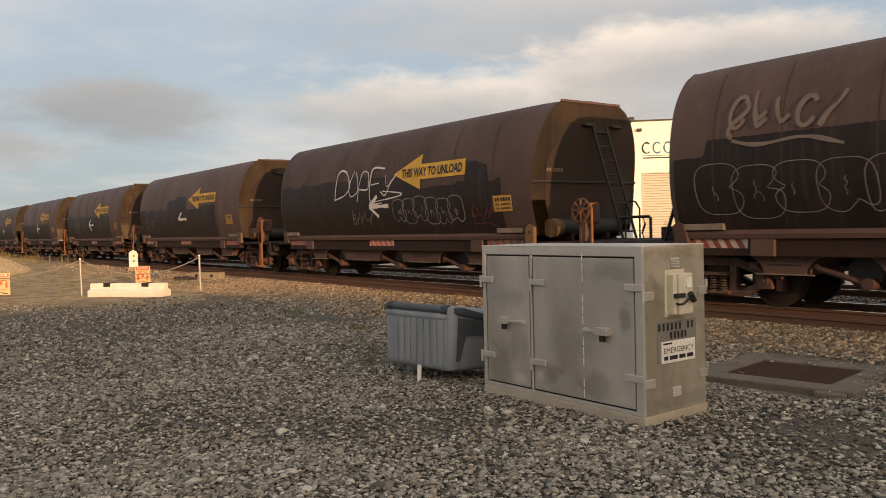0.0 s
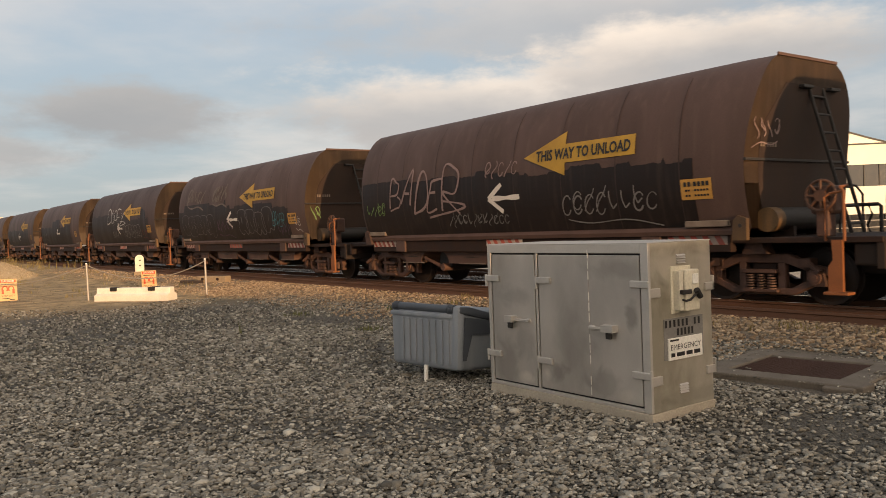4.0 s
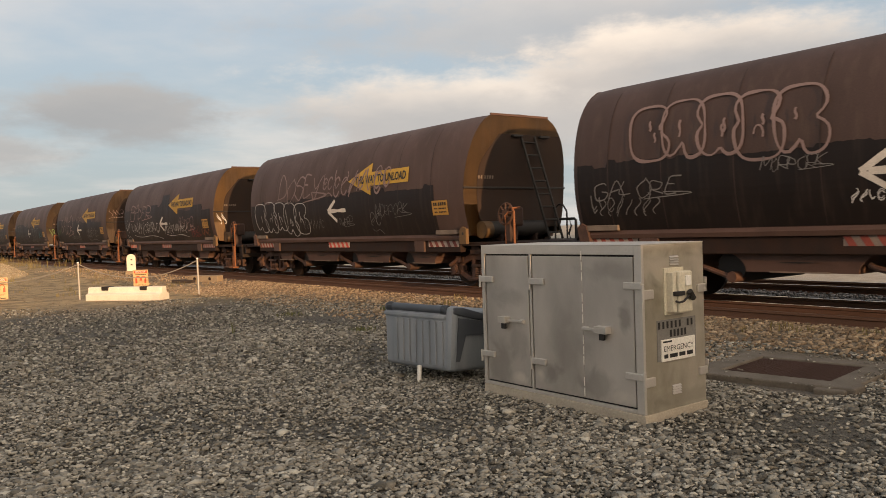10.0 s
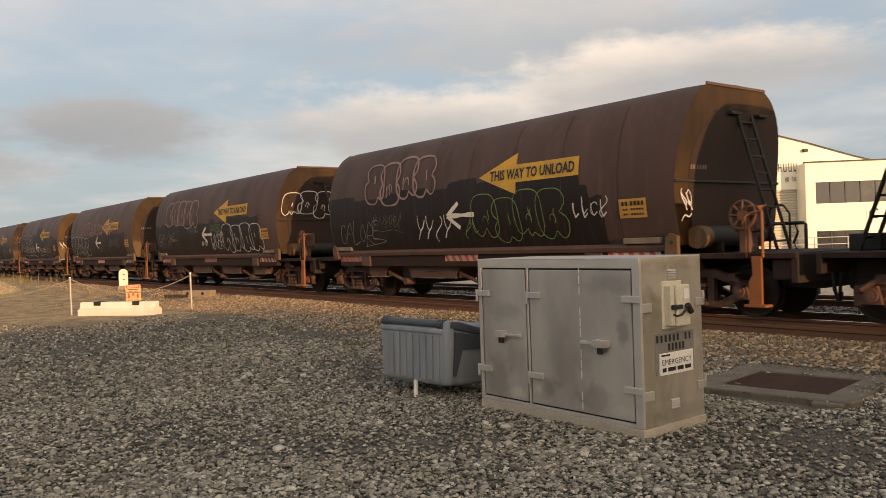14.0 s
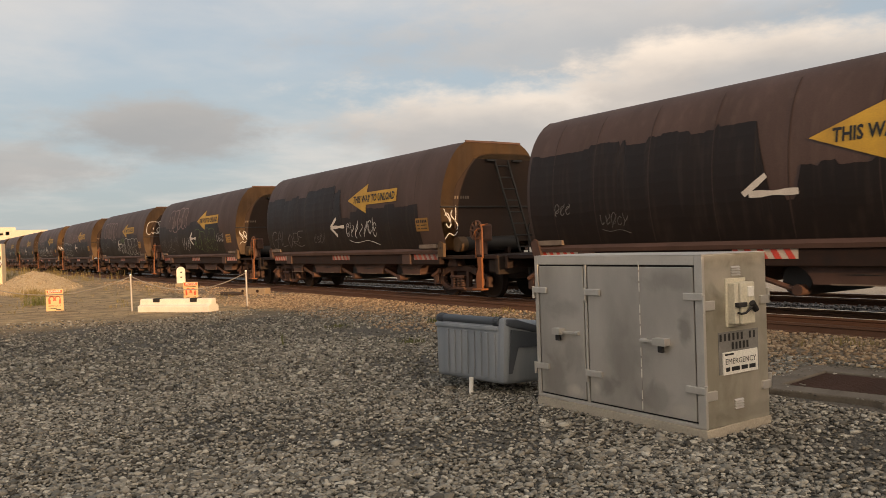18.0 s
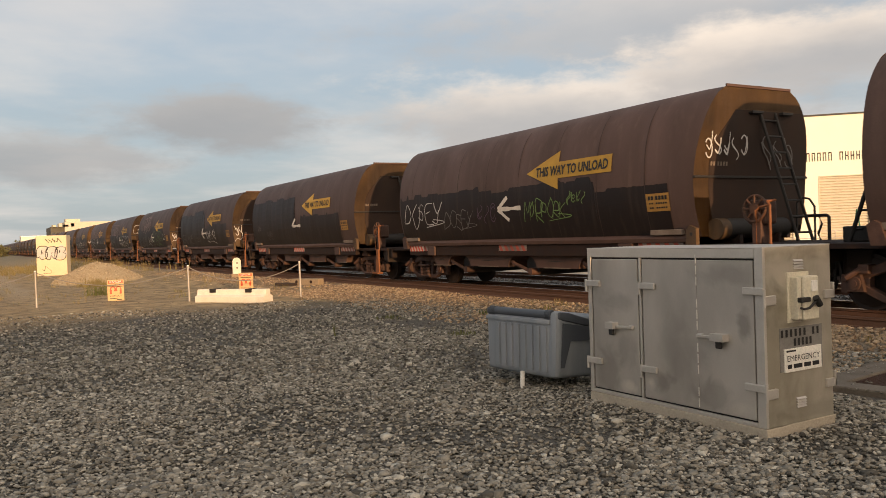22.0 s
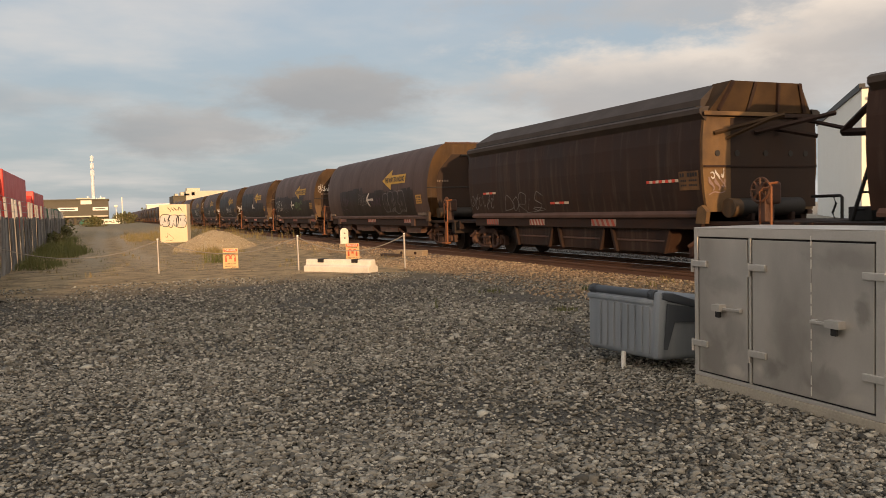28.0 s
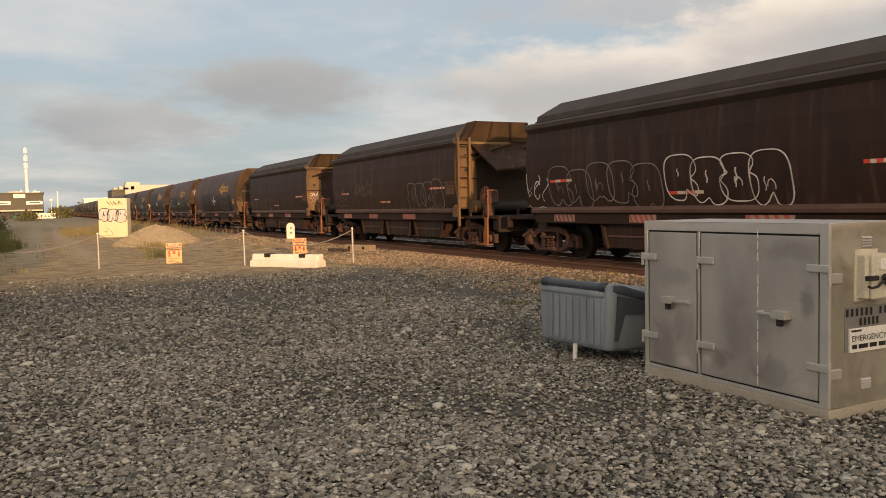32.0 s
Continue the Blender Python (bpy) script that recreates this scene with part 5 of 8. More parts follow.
def tuft(bm, x, y, z, n, h, spread, rng):
    """A tuft of blades."""
    for _ in range(n):
        a, r = rng.uniform(0, 6.3), spread * rng.random() ** 0.7
        bx, by = x + r * math.cos(a), y + r * math.sin(a)
        hh, w, lean = h * rng.uniform(0.5, 1.1), rng.uniform(0.004, 0.009) * (1 + h), rng.uniform(0.1, 0.5) * h
        b = rng.uniform(0, 6.3)
        dx, dy = math.cos(b), math.sin(b)
        p = [bm.verts.new((bx - dy * w, by + dx * w, z)), bm.verts.new((bx + dy * w, by - dx * w, z)),
             bm.verts.new((bx + dx * lean * 0.4 + dy * w * 0.7, by + dy * lean * 0.4 - dx * w * 0.7, z + hh * 0.6)), bm.verts.new((bx + dx * lean * 0.4 - dy * w * 0.7, by + dy * lean * 0.4 + dx * w * 0.7, z + hh * 0.6)),
             bm.verts.new((bx + dx * lean, by + dy * lean, z + hh))]
        bm.faces.new((p[0], p[1], p[2], p[3]))
        bm.faces.new((p[3], p[2], p[4]))


def build_weeds():
    rng = random.Random(21)
    for x, y, n, h, sp, name in ((6.6, 10.9, 90, 0.10, 0.24, "weed"), (7.9, 10.5, 110, 0.22, 0.22, "weed"), (7.35, 9.9, 50, 0.08, 0.2, "weed"), (7.0, 14.2, 60, 0.10, 0.3, "weed"), (5.0, 12.2, 6, 0.26, 0.02, "weed"), (8.6, 13.2, 50, 0.14, 0.2, "weed"), (3.6, 29.0, 150, 0.4, 0.5, "weed")):
        bm = bmesh.new()
        tuft(bm, x, y, ground_z(x, y) - 0.01, n, h, sp, rng)
        tagged(part(name, bm, GRASS_GREEN), "low green weed growing through the gravel", "weed", "weeds")
    bm = bmesh.new()
    for _ in range(230):
        x, y = rng.uniform(6.6, 9.3), rng.uniform(45, 110)
        tuft(bm, x + 1.2 * math.sin(y), y, ground_z(x, y), 9, rng.uniform(0.25, 0.6), 0.35, rng)
    for _ in range(130):
        x, y = rng.uniform(1.2, 6.0), rng.uniform(47, 80)
        tuft(bm, x, y, 0, 10, rng.uniform(0.12, 0.3), 0.35, rng)
    for _ in range(150):
        x, y = rng.uniform(-2.5, 9.2), rng.uniform(24, 46)
        tuft(bm, x, y, ground_z(x, y), 8, rng.uniform(0.06, 0.2), 0.2, rng)
    for _ in range(170):
        x, y = rng.uniform(1.6, 6.6), rng.uniform(55.5, 84)
        tuft(bm, x, y, 0, 12, rng.uniform(0.2, 0.5), 0.45, rng)
    for _ in range(45):
        x, y = rng.gauss(4.4, 0.5), rng.gauss(35.6, 0.8)
        tuft(bm, x, y, ground_z(x, y), 12, rng.uniform(0.15, 0.5), 0.25, rng)
    for _ in range(26):
        y = rng.uniform(3.0, 14)
        x = rng.uniform(9.3, 10.4)
        tuft(bm, x, y, ground_z(x, y), 14, rng.uniform(0.05, 0.12), 0.16, rng)
    tagged(part("dry_grass", bm, GRASS_DRY), "dry yellow grass along the track", "grass", kind="stuff")
    bm = bmesh.new()
    for _ in range(330):
        y = rng.uniform(30, 75)
        x = -3.4 + 1.5 * rng.random() ** 1.5 + rng.uniform(-0.2, 0.4) - 0.006 * (y - 30)
        tuft(bm, x, y, 0, 16, rng.uniform(0.15, 0.55), 0.4, rng)
    for _ in range(260):
        a, r = rng.uniform(0, 6.3), rng.random() ** 0.6
        x, y = -1.75 + 1.0 * r * math.cos(a), 42.0 + 5.5 * r * math.sin(a)
        tuft(bm, x, y, 0, 14, rng.uniform(0.25, 0.75) * (1.15 - 0.6 * r), 0.35, rng)
    for _ in range(70):
        x, y = rng.uniform(-2.6, -1.4), rng.uniform(29, 34)
        tuft(bm, x, y, 0, 12, rng.uniform(0.1, 0.3), 0.3, rng)
    tagged(part("fence_grass", bm, GRASS_GREEN), "rank green grass along the boundary fence", "grass", kind="stuff")


build_cabinet()
build_bin()
build_pit()
build_barrier()
build_chain_fence()
build_sign(7.24, 24.6, 0.05, -33)
build_sign(3.47, 24.6, 0.05, -8)
build_marker()
build_board()
build_heap()
build_weeds()


# ---- buildings and distance ----
def build_warehouse():
    """Cream warehouse with roller doors behind the tracks; its front faces the low sun."""
    m = Matrix.Translation((54.4, 45.2, 0)) @ Matrix.Rotation(math.atan2(-0.666, 0.746), 4, "Z")
    wh = thing("warehouse", m, "cream clad warehouse with beige roller doors", "building")
    # local x along the front, y into the building, z up
    top = [(-0.1, 10.15), (10.8, 10.2), (15.4, 8.85), (19.0, 7.65), (26.0, 5.6)]
    doors = ((0.7, 4.4, 5.75), (6.4, 10.1, 5.3), (11.3, 14.5, 5.0))
    cuts = [-0.1] + [v for d in doors for v in d[:2]] + [26.0]

    def roof(u):
        for (a, za), (b, zb) in zip(top, top[1:]):
            if u <= b:
                return za + (zb - za) * (u - a) / (b - a)
        return top[-1][1]
    for i in range(len(cuts) - 1):
        a, b = cuts[i], cuts[i + 1]
        z0 = doors[i // 2][2] if i % 2 else -0.2
        us = [a] + [u for u, _ in top if a < u < b] + [b]
        bm = bmesh.new()
        prism(bm, [(a, z0), (b, z0)] + [(u, roof(u)) for u in us[::-1]], "y", 0.0, 0.25)
        part("front_wall", bm, CLAD, wh)
    for a, b, h in doors:
        n = int(h / 0.22)
        bm = bmesh.new()
        box(bm, a, 0.16, 0, b, 0.22, h)
        door = part("roller_door", bm, ROLLER, wh, "beige corrugated roller door")
        bm = bmesh.new()
        prism(bm, [(0.14, 0.012), (0.08, h * 0.3 / n), (0.08, h * 0.7 / n), (0.14, h / n - 0.004), (0.165, h / n - 0.004), (0.165, 0.012)], "x", a, b)
        first = part("slat", bm, ROLLER, door)
        for k in range(1, n):
            same_mesh("slat", first.data, door, pose(0, 0, h * k / n))
        bm = bmesh.new()
        for u in (a, b):
            box(bm, u - 0.05, -0.03, 0, u + 0.05, 0.08, h + 0.06)
        box(bm, a + 0.05, -0.03, h - 0.02, b - 0.05, 0.08, h + 0.06)
        part("door_frame", bm, ROLLER, door)
    bm = bmesh.new()
    for (a, za), (b, zb) in zip(top, top[1:]):
        prism(bm, [(a, za), (b, zb), (b, zb + 0.14), (a, za + 0.14)], "y", -0.06, 0.32)
    part("parapet_trim", bm, TRIM_DARK, wh)
    bm = bmesh.new()
    prism(bm, [(0.25, -0.2), (30, -0.2), (30, 10.0), (0.25, 10.1)], "x", -0.1, 0.15)
    part("side_wall", bm, CLAD_GREY, wh, "pale grey side wall")
    bm = bmesh.new()
    prism(bm, [(0.25, 10.1), (30, 10.0), (30, 10.5), (0.25, 10.6)], "x", -0.25, 0.2)
    part("side_gutter", bm, TRIM_DARK, wh)
    bm = bmesh.new()
    box(bm, 0.2, 0.4, 5.0, 26, 30, 5.3)
    part("roof", bm, CLAD_GREY, wh)

    def put(u, v, e=0.03):
        return Vector((u, -e, v))

    def bars(words, u0, u1, z0, z1, material, name, label):
        n = sum(words) + len(words) - 1
        step, u = (u1 - u0) / n, u0
        bm = bmesh.new()
        for w in words:
            for _ in range(w):
                tall, turn = z1 - z0, (0.0, 0.44, 0.86)[round(u * 7) % 3]
                slab(bm, u + step * 0.14, z0, u + step * 0.29, z1, put)
                slab(bm, u + step * 0.60, z0, u + step * 0.75, z1, put)
                slab(bm, u + step * 0.29, z0 + tall * turn, u + step * 0.60, z0 + tall * (turn + 0.14), put)
                u += step
            u += step
        part(name, bm, material, wh, label)
    bars((7, 8, 7), 4.6, 14.6, 6.55, 7.25, INK, "wall_lettering", "row of dark letter-sized marks")
    bars((2, 3), 13.5, 14.6, 5.72, 6.1, INK, "wall_lettering", "short row of dark marks")
    for u, mt in ((0.75, INK), (1.65, BLUE_SIGN), (2.55, BLUE_SIGN)):
        bm = bmesh.new()
        pts = [(u + 0.38 + 0.34 * math.cos(t), 7.9 + 0.45 * math.sin(t)) for t in (math.pi * (0.25 + 1.5 * k / 14) for k in range(15))]
        ribbon(bm, pts, 0.17, put)
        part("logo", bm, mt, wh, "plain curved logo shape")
    bm = bmesh.new()
    slab(bm, 0.75, 7.22, 3.4, 7.26, put)
    slab(bm, 0.8, 7.0, 3.35, 7.1, put)
    part("logo_line", bm, INK, wh)
    for u, z in ((15.0, 8.15), (0.35, 9.3)):
        bm = bmesh.new()
        box(bm, u, -0.35, z, u + 0.37, 0, z + 0.25, 0.03)
        part("flood_lamp", bm, TRIM_DARK, wh)
    # office block in front
    of = thing("office_block", m @ Matrix.Translation((0, -2.0, 0)), "pale two-storey office block with dark strip windows", "building")
    u0, u1, zt = 14.45, 30.0, 7.05
    bands = ((15.25, 26.0, 3.7, 5.45), (15.25, 26.0, 0.0, 1.45))
    bm = bmesh.new()
    box(bm, u0, 0, 5.45, u1, 0.25, zt)
    box(bm, u0, 0, 1.45, u1, 0.25, 3.7)
    box(bm, u0, 0, -0.1, 15.25, 0.25, 1.45)
    box(bm, u0, 0, 3.7, 15.25, 0.25, 5.45)
    box(bm, 26.0, 0, -0.1, u1, 0.25, 1.45)
    box(bm, 26.0, 0, 3.7, u1, 0.25, 5.45)
    part("front_wall", bm, CLAD, of)
    bm = bmesh.new()
    box(bm, u0, 0.25, -0.1, u0 + 0.2, 9, zt)
    part("side_wall", bm, CLAD, of)
    bm = bmesh.new()
    box(bm, u0 + 0.2, 0.25, zt - 0.4, u1, 9, zt - 0.2)
    part("roof", bm, CLAD_GREY, of)
    bm = bmesh.new()
    box(bm, u0 - 0.06, -0.06, zt, u1, 0.3, zt + 0.12)
    part("parapet_trim", bm, TRIM_DARK, of)
    for a, b, c, d in bands:
        n = 9
        for k in range(n):
            p, q = a + (b - a) * k / n, a + (b - a) * (k + 1) / n
            bm = bmesh.new()
            box(bm, p + 0.04, 0.12, c, q - 0.04, 0.15, d)
            win = part("window", bm, GLASS, of, "dark window pane")
            bm = bmesh.new()
            box(bm, p - 0.04, 0.06, c, p + 0.04, 0.2, d)
            part("mullion", bm, TRIM_DARK, win)
    bm = bmesh.new()
    box(bm, 19.2, -0.03, 1.0, 22.5, 0, 3.3)
    part("sign_board", bm, SIGN_WHITE, of, "white sign board")
    bm = bmesh.new()
    ribbon(bm, [(19.85 + 0.38 * math.cos(t), 2.75 + 0.38 * math.sin(t)) for t in (math.pi * (0.25 + 1.5 * k / 12) for k in range(13))], 0.16, lambda u, v: Vector((u, -0.045, v)))
    part("logo", bm, INK, of)
    # pipe rails, a trolley frame and stored slabs on the apron
    rail = thing("apron_railing", m @ Matrix.Translation((0, -9.0, 0)), "low galvanised pipe railing before the warehouse", "railing")
    for k in range(14):
        bm = bmesh.new()
        rod(bm, (-2 + k * 2.4, 0, -0.1), (-2 + k * 2.4, 0, 1.0), 0.04)
        part("post", bm, STEEL_POST, rail)
    for z in (0.5, 1.0):
        bm = bmesh.new()
        rod(bm, (-2, 0, z), (29.2, 0, z), 0.03)
        part("bar", bm, STEEL_POST, rail)
    fr = thing("slab_rack", m @ Matrix.Translation((7.2, -7.0, 0)), "green A-frame rack for stone slabs", "rack")
    for u in (0, 1.9):
        bm = bmesh.new()
        for s in (-1, 1):
            rod(bm, (u - 0.25 * s, 0.3 * s, 0), (u, 0, 2.5), 0.05)
        rod(bm, (u - 0.15, 0.15, 1.2), (u + 0.15, -0.15, 1.2), 0.04)
        part("frame", bm, GREEN_BOX, fr)
    bm = bmesh.new()
    box(bm, 0, -0.4, 0.0, 1.9, 0.4, 0.15, 0.02)
    part("base", bm, GREEN_BOX, fr)


def build_olive_building():
    b = thing("olive_building", pose(0, 262, 0), "long olive-grey building with cream sign panels", "building")
    bm = bmesh.new()
    box(bm, -16.6, 0, -0.2, 1.25, 18, 7.2)
    part("wall", bm, OLIVE, b)
    bm = bmesh.new()
    box(bm, -16.9, -0.3, 7.2, 1.5, 18.3, 7.55)
    roof = part("roof_edge", bm, OLIVE, b)
    for a, c in ((-7.6, -3.8), (-1.2, 0.4)):
        bm = bmesh.new()
        box(bm, a, 2, 7.55, c, 6, 7.95)
        part("roof_plant", bm, CLAD if a > -5 else ROLLER, roof)
    bm = bmesh.new()
    for k in range(8):
        box(bm, -4.6 + k * 0.6, 4, 7.55, -4.3 + k * 0.6, 5, 7.9 + 0.5 * (k % 3 == 0))
    part("vent", bm, CLAD_GREY, roof)
    for a, c in ((-12.6, -7.2), (-3.2, 1.0)):
        bm = bmesh.new()
        box(bm, a, -0.12, 4.1, c, -0.005, 5.1)
        p = part("sign_panel", bm, SIGN_WHITE, b, "cream sign panel")
        bm = bmesh.new()
        box(bm, a + 0.7, -0.16, 4.45, c - 0.7, -0.125, 4.75)
        part("marks", bm, TRIM_DARK, p)
    bm = bmesh.new()
    box(bm, -6.4, -0.14, 6.0, -3.4, -0.005, 7.15)
    part("front_panel", bm, CLAD, b, "cream upper panel")
    bm = bmesh.new()
    box(bm, -1.5, -6, -0.2, 4.2, -5.6, 1.5)
    part("low_wall", bm, CLAD, b, "low cream wall")
    bm = bmesh.new()
    box(bm, -12, -3, 2.2, 1.0, -0.01, 2.6)
    part("canopy", bm, ROLLER, b)
    for k in range(7):
        bm = bmesh.new()
        box(bm, -14 + k * 2.1, -0.06, 0.2, -12.6 + k * 2.1, -0.005, 1.9)
        part("window", bm, GLASS, b)
    t = thing("telecom_mast", pose(-3.05, 280, 0), "tall pale telecom mast with panel antennas", "mast")
    bm = bmesh.new()
    rod(bm, (0, 0, 0), (0, 0, 15.5), 0.62, 0.52, seg=12)
    part("pole", bm, MAST_GREY, t, smooth=True)
    for z, r in ((15.4, 0.72), (17.6, 0.66), (20.0, 0.60)):
        bm = bmesh.new()
        rod(bm, (0, 0, z), (0, 0, z + 1.6), r, seg=6)
        part("antenna", bm, MAST_GREY, t, "panel antenna cluster")
    bm = bmesh.new()
    rod(bm, (0, 0, 15.5), (0, 0, 21.8), 0.2)
    part("upper_pole", bm, MAST_GREY, t)
    p = thing("utility_pole", pose(4.6, 240, 0), "thin pale utility pole far away", "pole")
    bm = bmesh.new()
    rod(bm, (0, 0, 0), (0, 0, 7.4), 0.14)
    rod(bm, (-2.0, 0, 5.0), (-1.2, 0, 5.0), 0.3)
    rod(bm, (-1.6, 0, 0), (-1.6, 0, 5.0), 0.1)
    part("pole", bm, CLAD, p)
    b2 = thing("flat_roofed_building", pose(0, 225, 0), "cream and brown flat-roofed building behind the train", "building")
    bm = bmesh.new()
    box(bm, 17.0, 0, -0.2, 22, 14, 7.2)
    part("wall", bm, OLIVE, b2, "brown lower wing")
    bm = bmesh.new()
    box(bm, 20.2, -1, -0.2, 31, 12, 8.4)
    part("wall", bm, ROLLER, b2)
    bm = bmesh.new()
    for k in range(4):
        box(bm, 17.4 + k * 1.4, -1.0, 7.2, 18.2 + k * 1.4, 3, 7.7 + 0.35 * (k % 2))
    box(bm, 20.6, 1, 8.4, 24, 5, 9.2)
    part("roof_plant", bm, ROLLER, b2)
    for k in range(3):
        bm = bmesh.new()
        box(bm, 17.3 + k * 1.0, -0.05, 4.4, 18.0 + k * 1.0, -0.005, 5.8)
        part("window", bm, GLASS, b2)
    b3 = thing("white_shed", pose(0, 385, 0), "white flat-roofed shed far behind the wagons", "building")
    bm = bmesh.new()
    box(bm, 17.6, 0, -0.2, 27.6, 10, 7.3)
    part("wall", bm, WHITE_CONC, b3)
    bm = bmesh.new()
    prism(bm, [(17.4, 7.3), (27.8, 7.3), (27.8, 7.75), (17.4, 7.6)], "y", -0.2, 10.2)
    part("roof", bm, CLAD_GREY, b3)


def build_bush(x, y, rx, ry, h, seed):
    """A bush: a few limbs and a ragged crown of many small leaf clumps."""
    rng = random.Random(seed)
    b = thing("bush", pose(x, y, 0), "dark olive bush beside the yard road", "bush", "bushes")
    for _ in range(6):
        bm = bmesh.new()
        rod(bm, (rng.uniform(-rx, rx) * 0.3, rng.uniform(-ry, ry) * 0.3, -0.1), (rng.uniform(-rx, rx) * 0.7, rng.uniform(-ry, ry) * 0.7, h * 0.7), 0.07, 0.02, seg=5)
        part("limb", bm, TIMBER, b)
    vs, fs = [], []
    for _ in range(900):
        u, v, w = rng.gauss(0, 0.42), rng.gauss(0, 0.42), rng.random() ** 0.7
        k = 1 - 0.55 * w * w
        c = Vector((u * rx * k, v * ry * k, h * w * (0.75 + 0.35 * noise.noise((u * 2, v * 2, seed)))))
        s = rng.uniform(0.12, 0.3) * (0.5 + h * 0.15)
        q = Euler((rng.uniform(0, 6), rng.uniform(0, 6), rng.uniform(0, 6)))
        i = len(vs)
        for p in ((-s, -s * 0.5, 0), (s, -s * 0.4, 0.1 * s), (0.2 * s, s, 0)):
            r = Vector(p)
            r.rotate(q)
            vs.append(c + r)
        fs.append((i, i + 1, i + 2))
    me = bpy.data.meshes.new("crown")
    me.from_pydata(vs, [], fs)
    me.materials.append(LEAF)
    new("crown", me).parent = b


def build_boundary():
    """Weathered fence on the yard's far side, with posts above its panels, and what stands behind it."""
    fence = thing("boundary_fence", Matrix(), "weathered grey panel fence with tall posts and wire", "fence")
    rng = random.Random(5)
    y = 12.0
    bm = bmesh.new()
    box(bm, -0.02, 0, 0.0, 0.02, 0.878, 1.72)
    first = None
    x_at = lambda yy: -2.75 - 0.018 * (yy - 27)
    k = 0
    while y < 100:
        m = pose(x_at(y) + rng.uniform(-0.04, 0.04), y, rng.uniform(-0.08, 0.06), rng.uniform(-0.4, 0.4), rng.uniform(-1.2, 1.2), rng.uniform(-0.6, 0.6) + 1.0)
        if first is None:
            first = part("panel", bm, FENCE_BOARD, fence)
            first.matrix_basis = m
        else:
            same_mesh("panel", first.data, fence, m)
        y += 0.88
        k += 1
    bm = bmesh.new()
    rod(bm, (0, 0, -0.1), (0, 0, 2.42), 0.05, seg=8)
    post = part("post", bm, STEEL_POST, fence)
    post.matrix_basis = pose(x_at(13) - 0.05, 13, 0)
    for i in range(1, 40):
        yy = 13 + i * 2.2
        same_mesh("post", post.data, fence, pose(x_at(yy) - 0.05, yy, 0, rng.uniform(-3, 3), rng.uniform(-4, 2)))
    for z in (1.95, 2.2, 2.38):
        bm = bmesh.new()
        rod(bm, (x_at(12), 12, z), (x_at(99), 99, z), 0.008, seg=4)
        part("wire", bm, STEEL_POST, fence)
    for x, yy, ln, h, top in ((-5.6, 44.0, 12.0, 4.15, True), (-5.9, 66.0, 10.0, 3.75, False)):
        tr = thing("curtain_side_truck", pose(x, yy, 0), "red box truck parked behind the fence", "truck", "parked trucks")
        bm = bmesh.new()
        box(bm, -1.25, 0, 1.0, 1.25, 0.25, h, 0.06)
        part("front_bulkhead", bm, RED_TARP, tr, "red vinyl front")
        bm = bmesh.new()
        box(bm, -1.22, 0.25, 1.0, 1.24, ln, h - 0.04, 0.03)
        part("box_body", bm, RED_TARP, tr)
        bm = bmesh.new()
        prism(bm, [(-0.02, 1.6), (-0.75, 1.8), (-0.5, h - 0.7), (-0.02, h - 0.35)], "x", -1.15, 1.1)
        part("wind_deflector", bm, RED_TARP, tr)
        bm = bmesh.new()
        box(bm, -1.2, -2.1, 0.6, 1.2, -0.4, 2.6, 0.15)
        cab = part("cab", bm, RED_TARP, tr)
        bm = bmesh.new()
        box(bm, -1.05, -2.12, 1.7, 1.05, -2.09, 2.4)
        part("windscreen", bm, GLASS, cab)
        if not top:
            bm = bmesh.new()
            for k in range(4):
                slab(bm, -0.9 + k * 0.48, h - 1.0, -0.55 + k * 0.48, h - 0.55, lambda u, v: Vector((u, -0.01, v)))
            part("front_marks", bm, SIGN_BEIGE, tr, "pale marks on the red front")
        for yy2 in (-1.3, ln - 2.2, ln - 1.0):
            for s in (-1.05, 1.05):
                bm = bmesh.new()
                rod(bm, (s - 0.15, yy2, 0.5), (s + 0.15, yy2, 0.5), 0.5, seg=16)
                part("wheel", bm, DARK, tr)
        bm = bmesh.new()
        box(bm, -0.5, -2.0, 0.55, 0.5, ln, 0.95)
        part("chassis", bm, DARK, tr)
    gb = thing("green_container", pose(-5.1, 78, 0), "green steel container behind the fence", "container")
    bm = bmesh.new()
    box(bm, -1.2, 0, 0, 1.2, 6, 2.6, 0.03)
    part("body", bm, GREEN_BOX, gb)
    for k in range(9):
        bm = bmesh.new()
        box(bm, -1.1 + k * 0.26, -0.03, 0.15, -1.0 + k * 0.26, 0.01, 2.45)
        part("rib", bm, GREEN_BOX, gb)
    car = thing("parked_car", pose(-3.7, 222, 0, 0, 0, 12), "green and silver car parked at the yard's end", "car")
    bm = bmesh.new()
    prism(bm, [(-2.1, 0.3), (2.1, 0.3), (2.1, 0.8), (1.3, 0.95), (0.7, 1.5), (-1.3, 1.5), (-2.0, 0.95)], "y", -0.85, 0.85)
    part("body", bm, GREEN_BOX, car)
    bm = bmesh.new()
    prism(bm, [(-1.75, 0.97), (1.15, 0.97), (0.64, 1.42), (-1.2, 1.42)], "y", -0.87, 0.87)
    part("windows", bm, GLASS, car)
    for u in (-1.3, 1.3):
        for s in (-0.8, 0.8):
            bm = bmesh.new()
            rod(bm, (u, s - 0.1, 0.32), (u, s + 0.1, 0.32), 0.32, seg=14)
            part("wheel", bm, DARK, car)


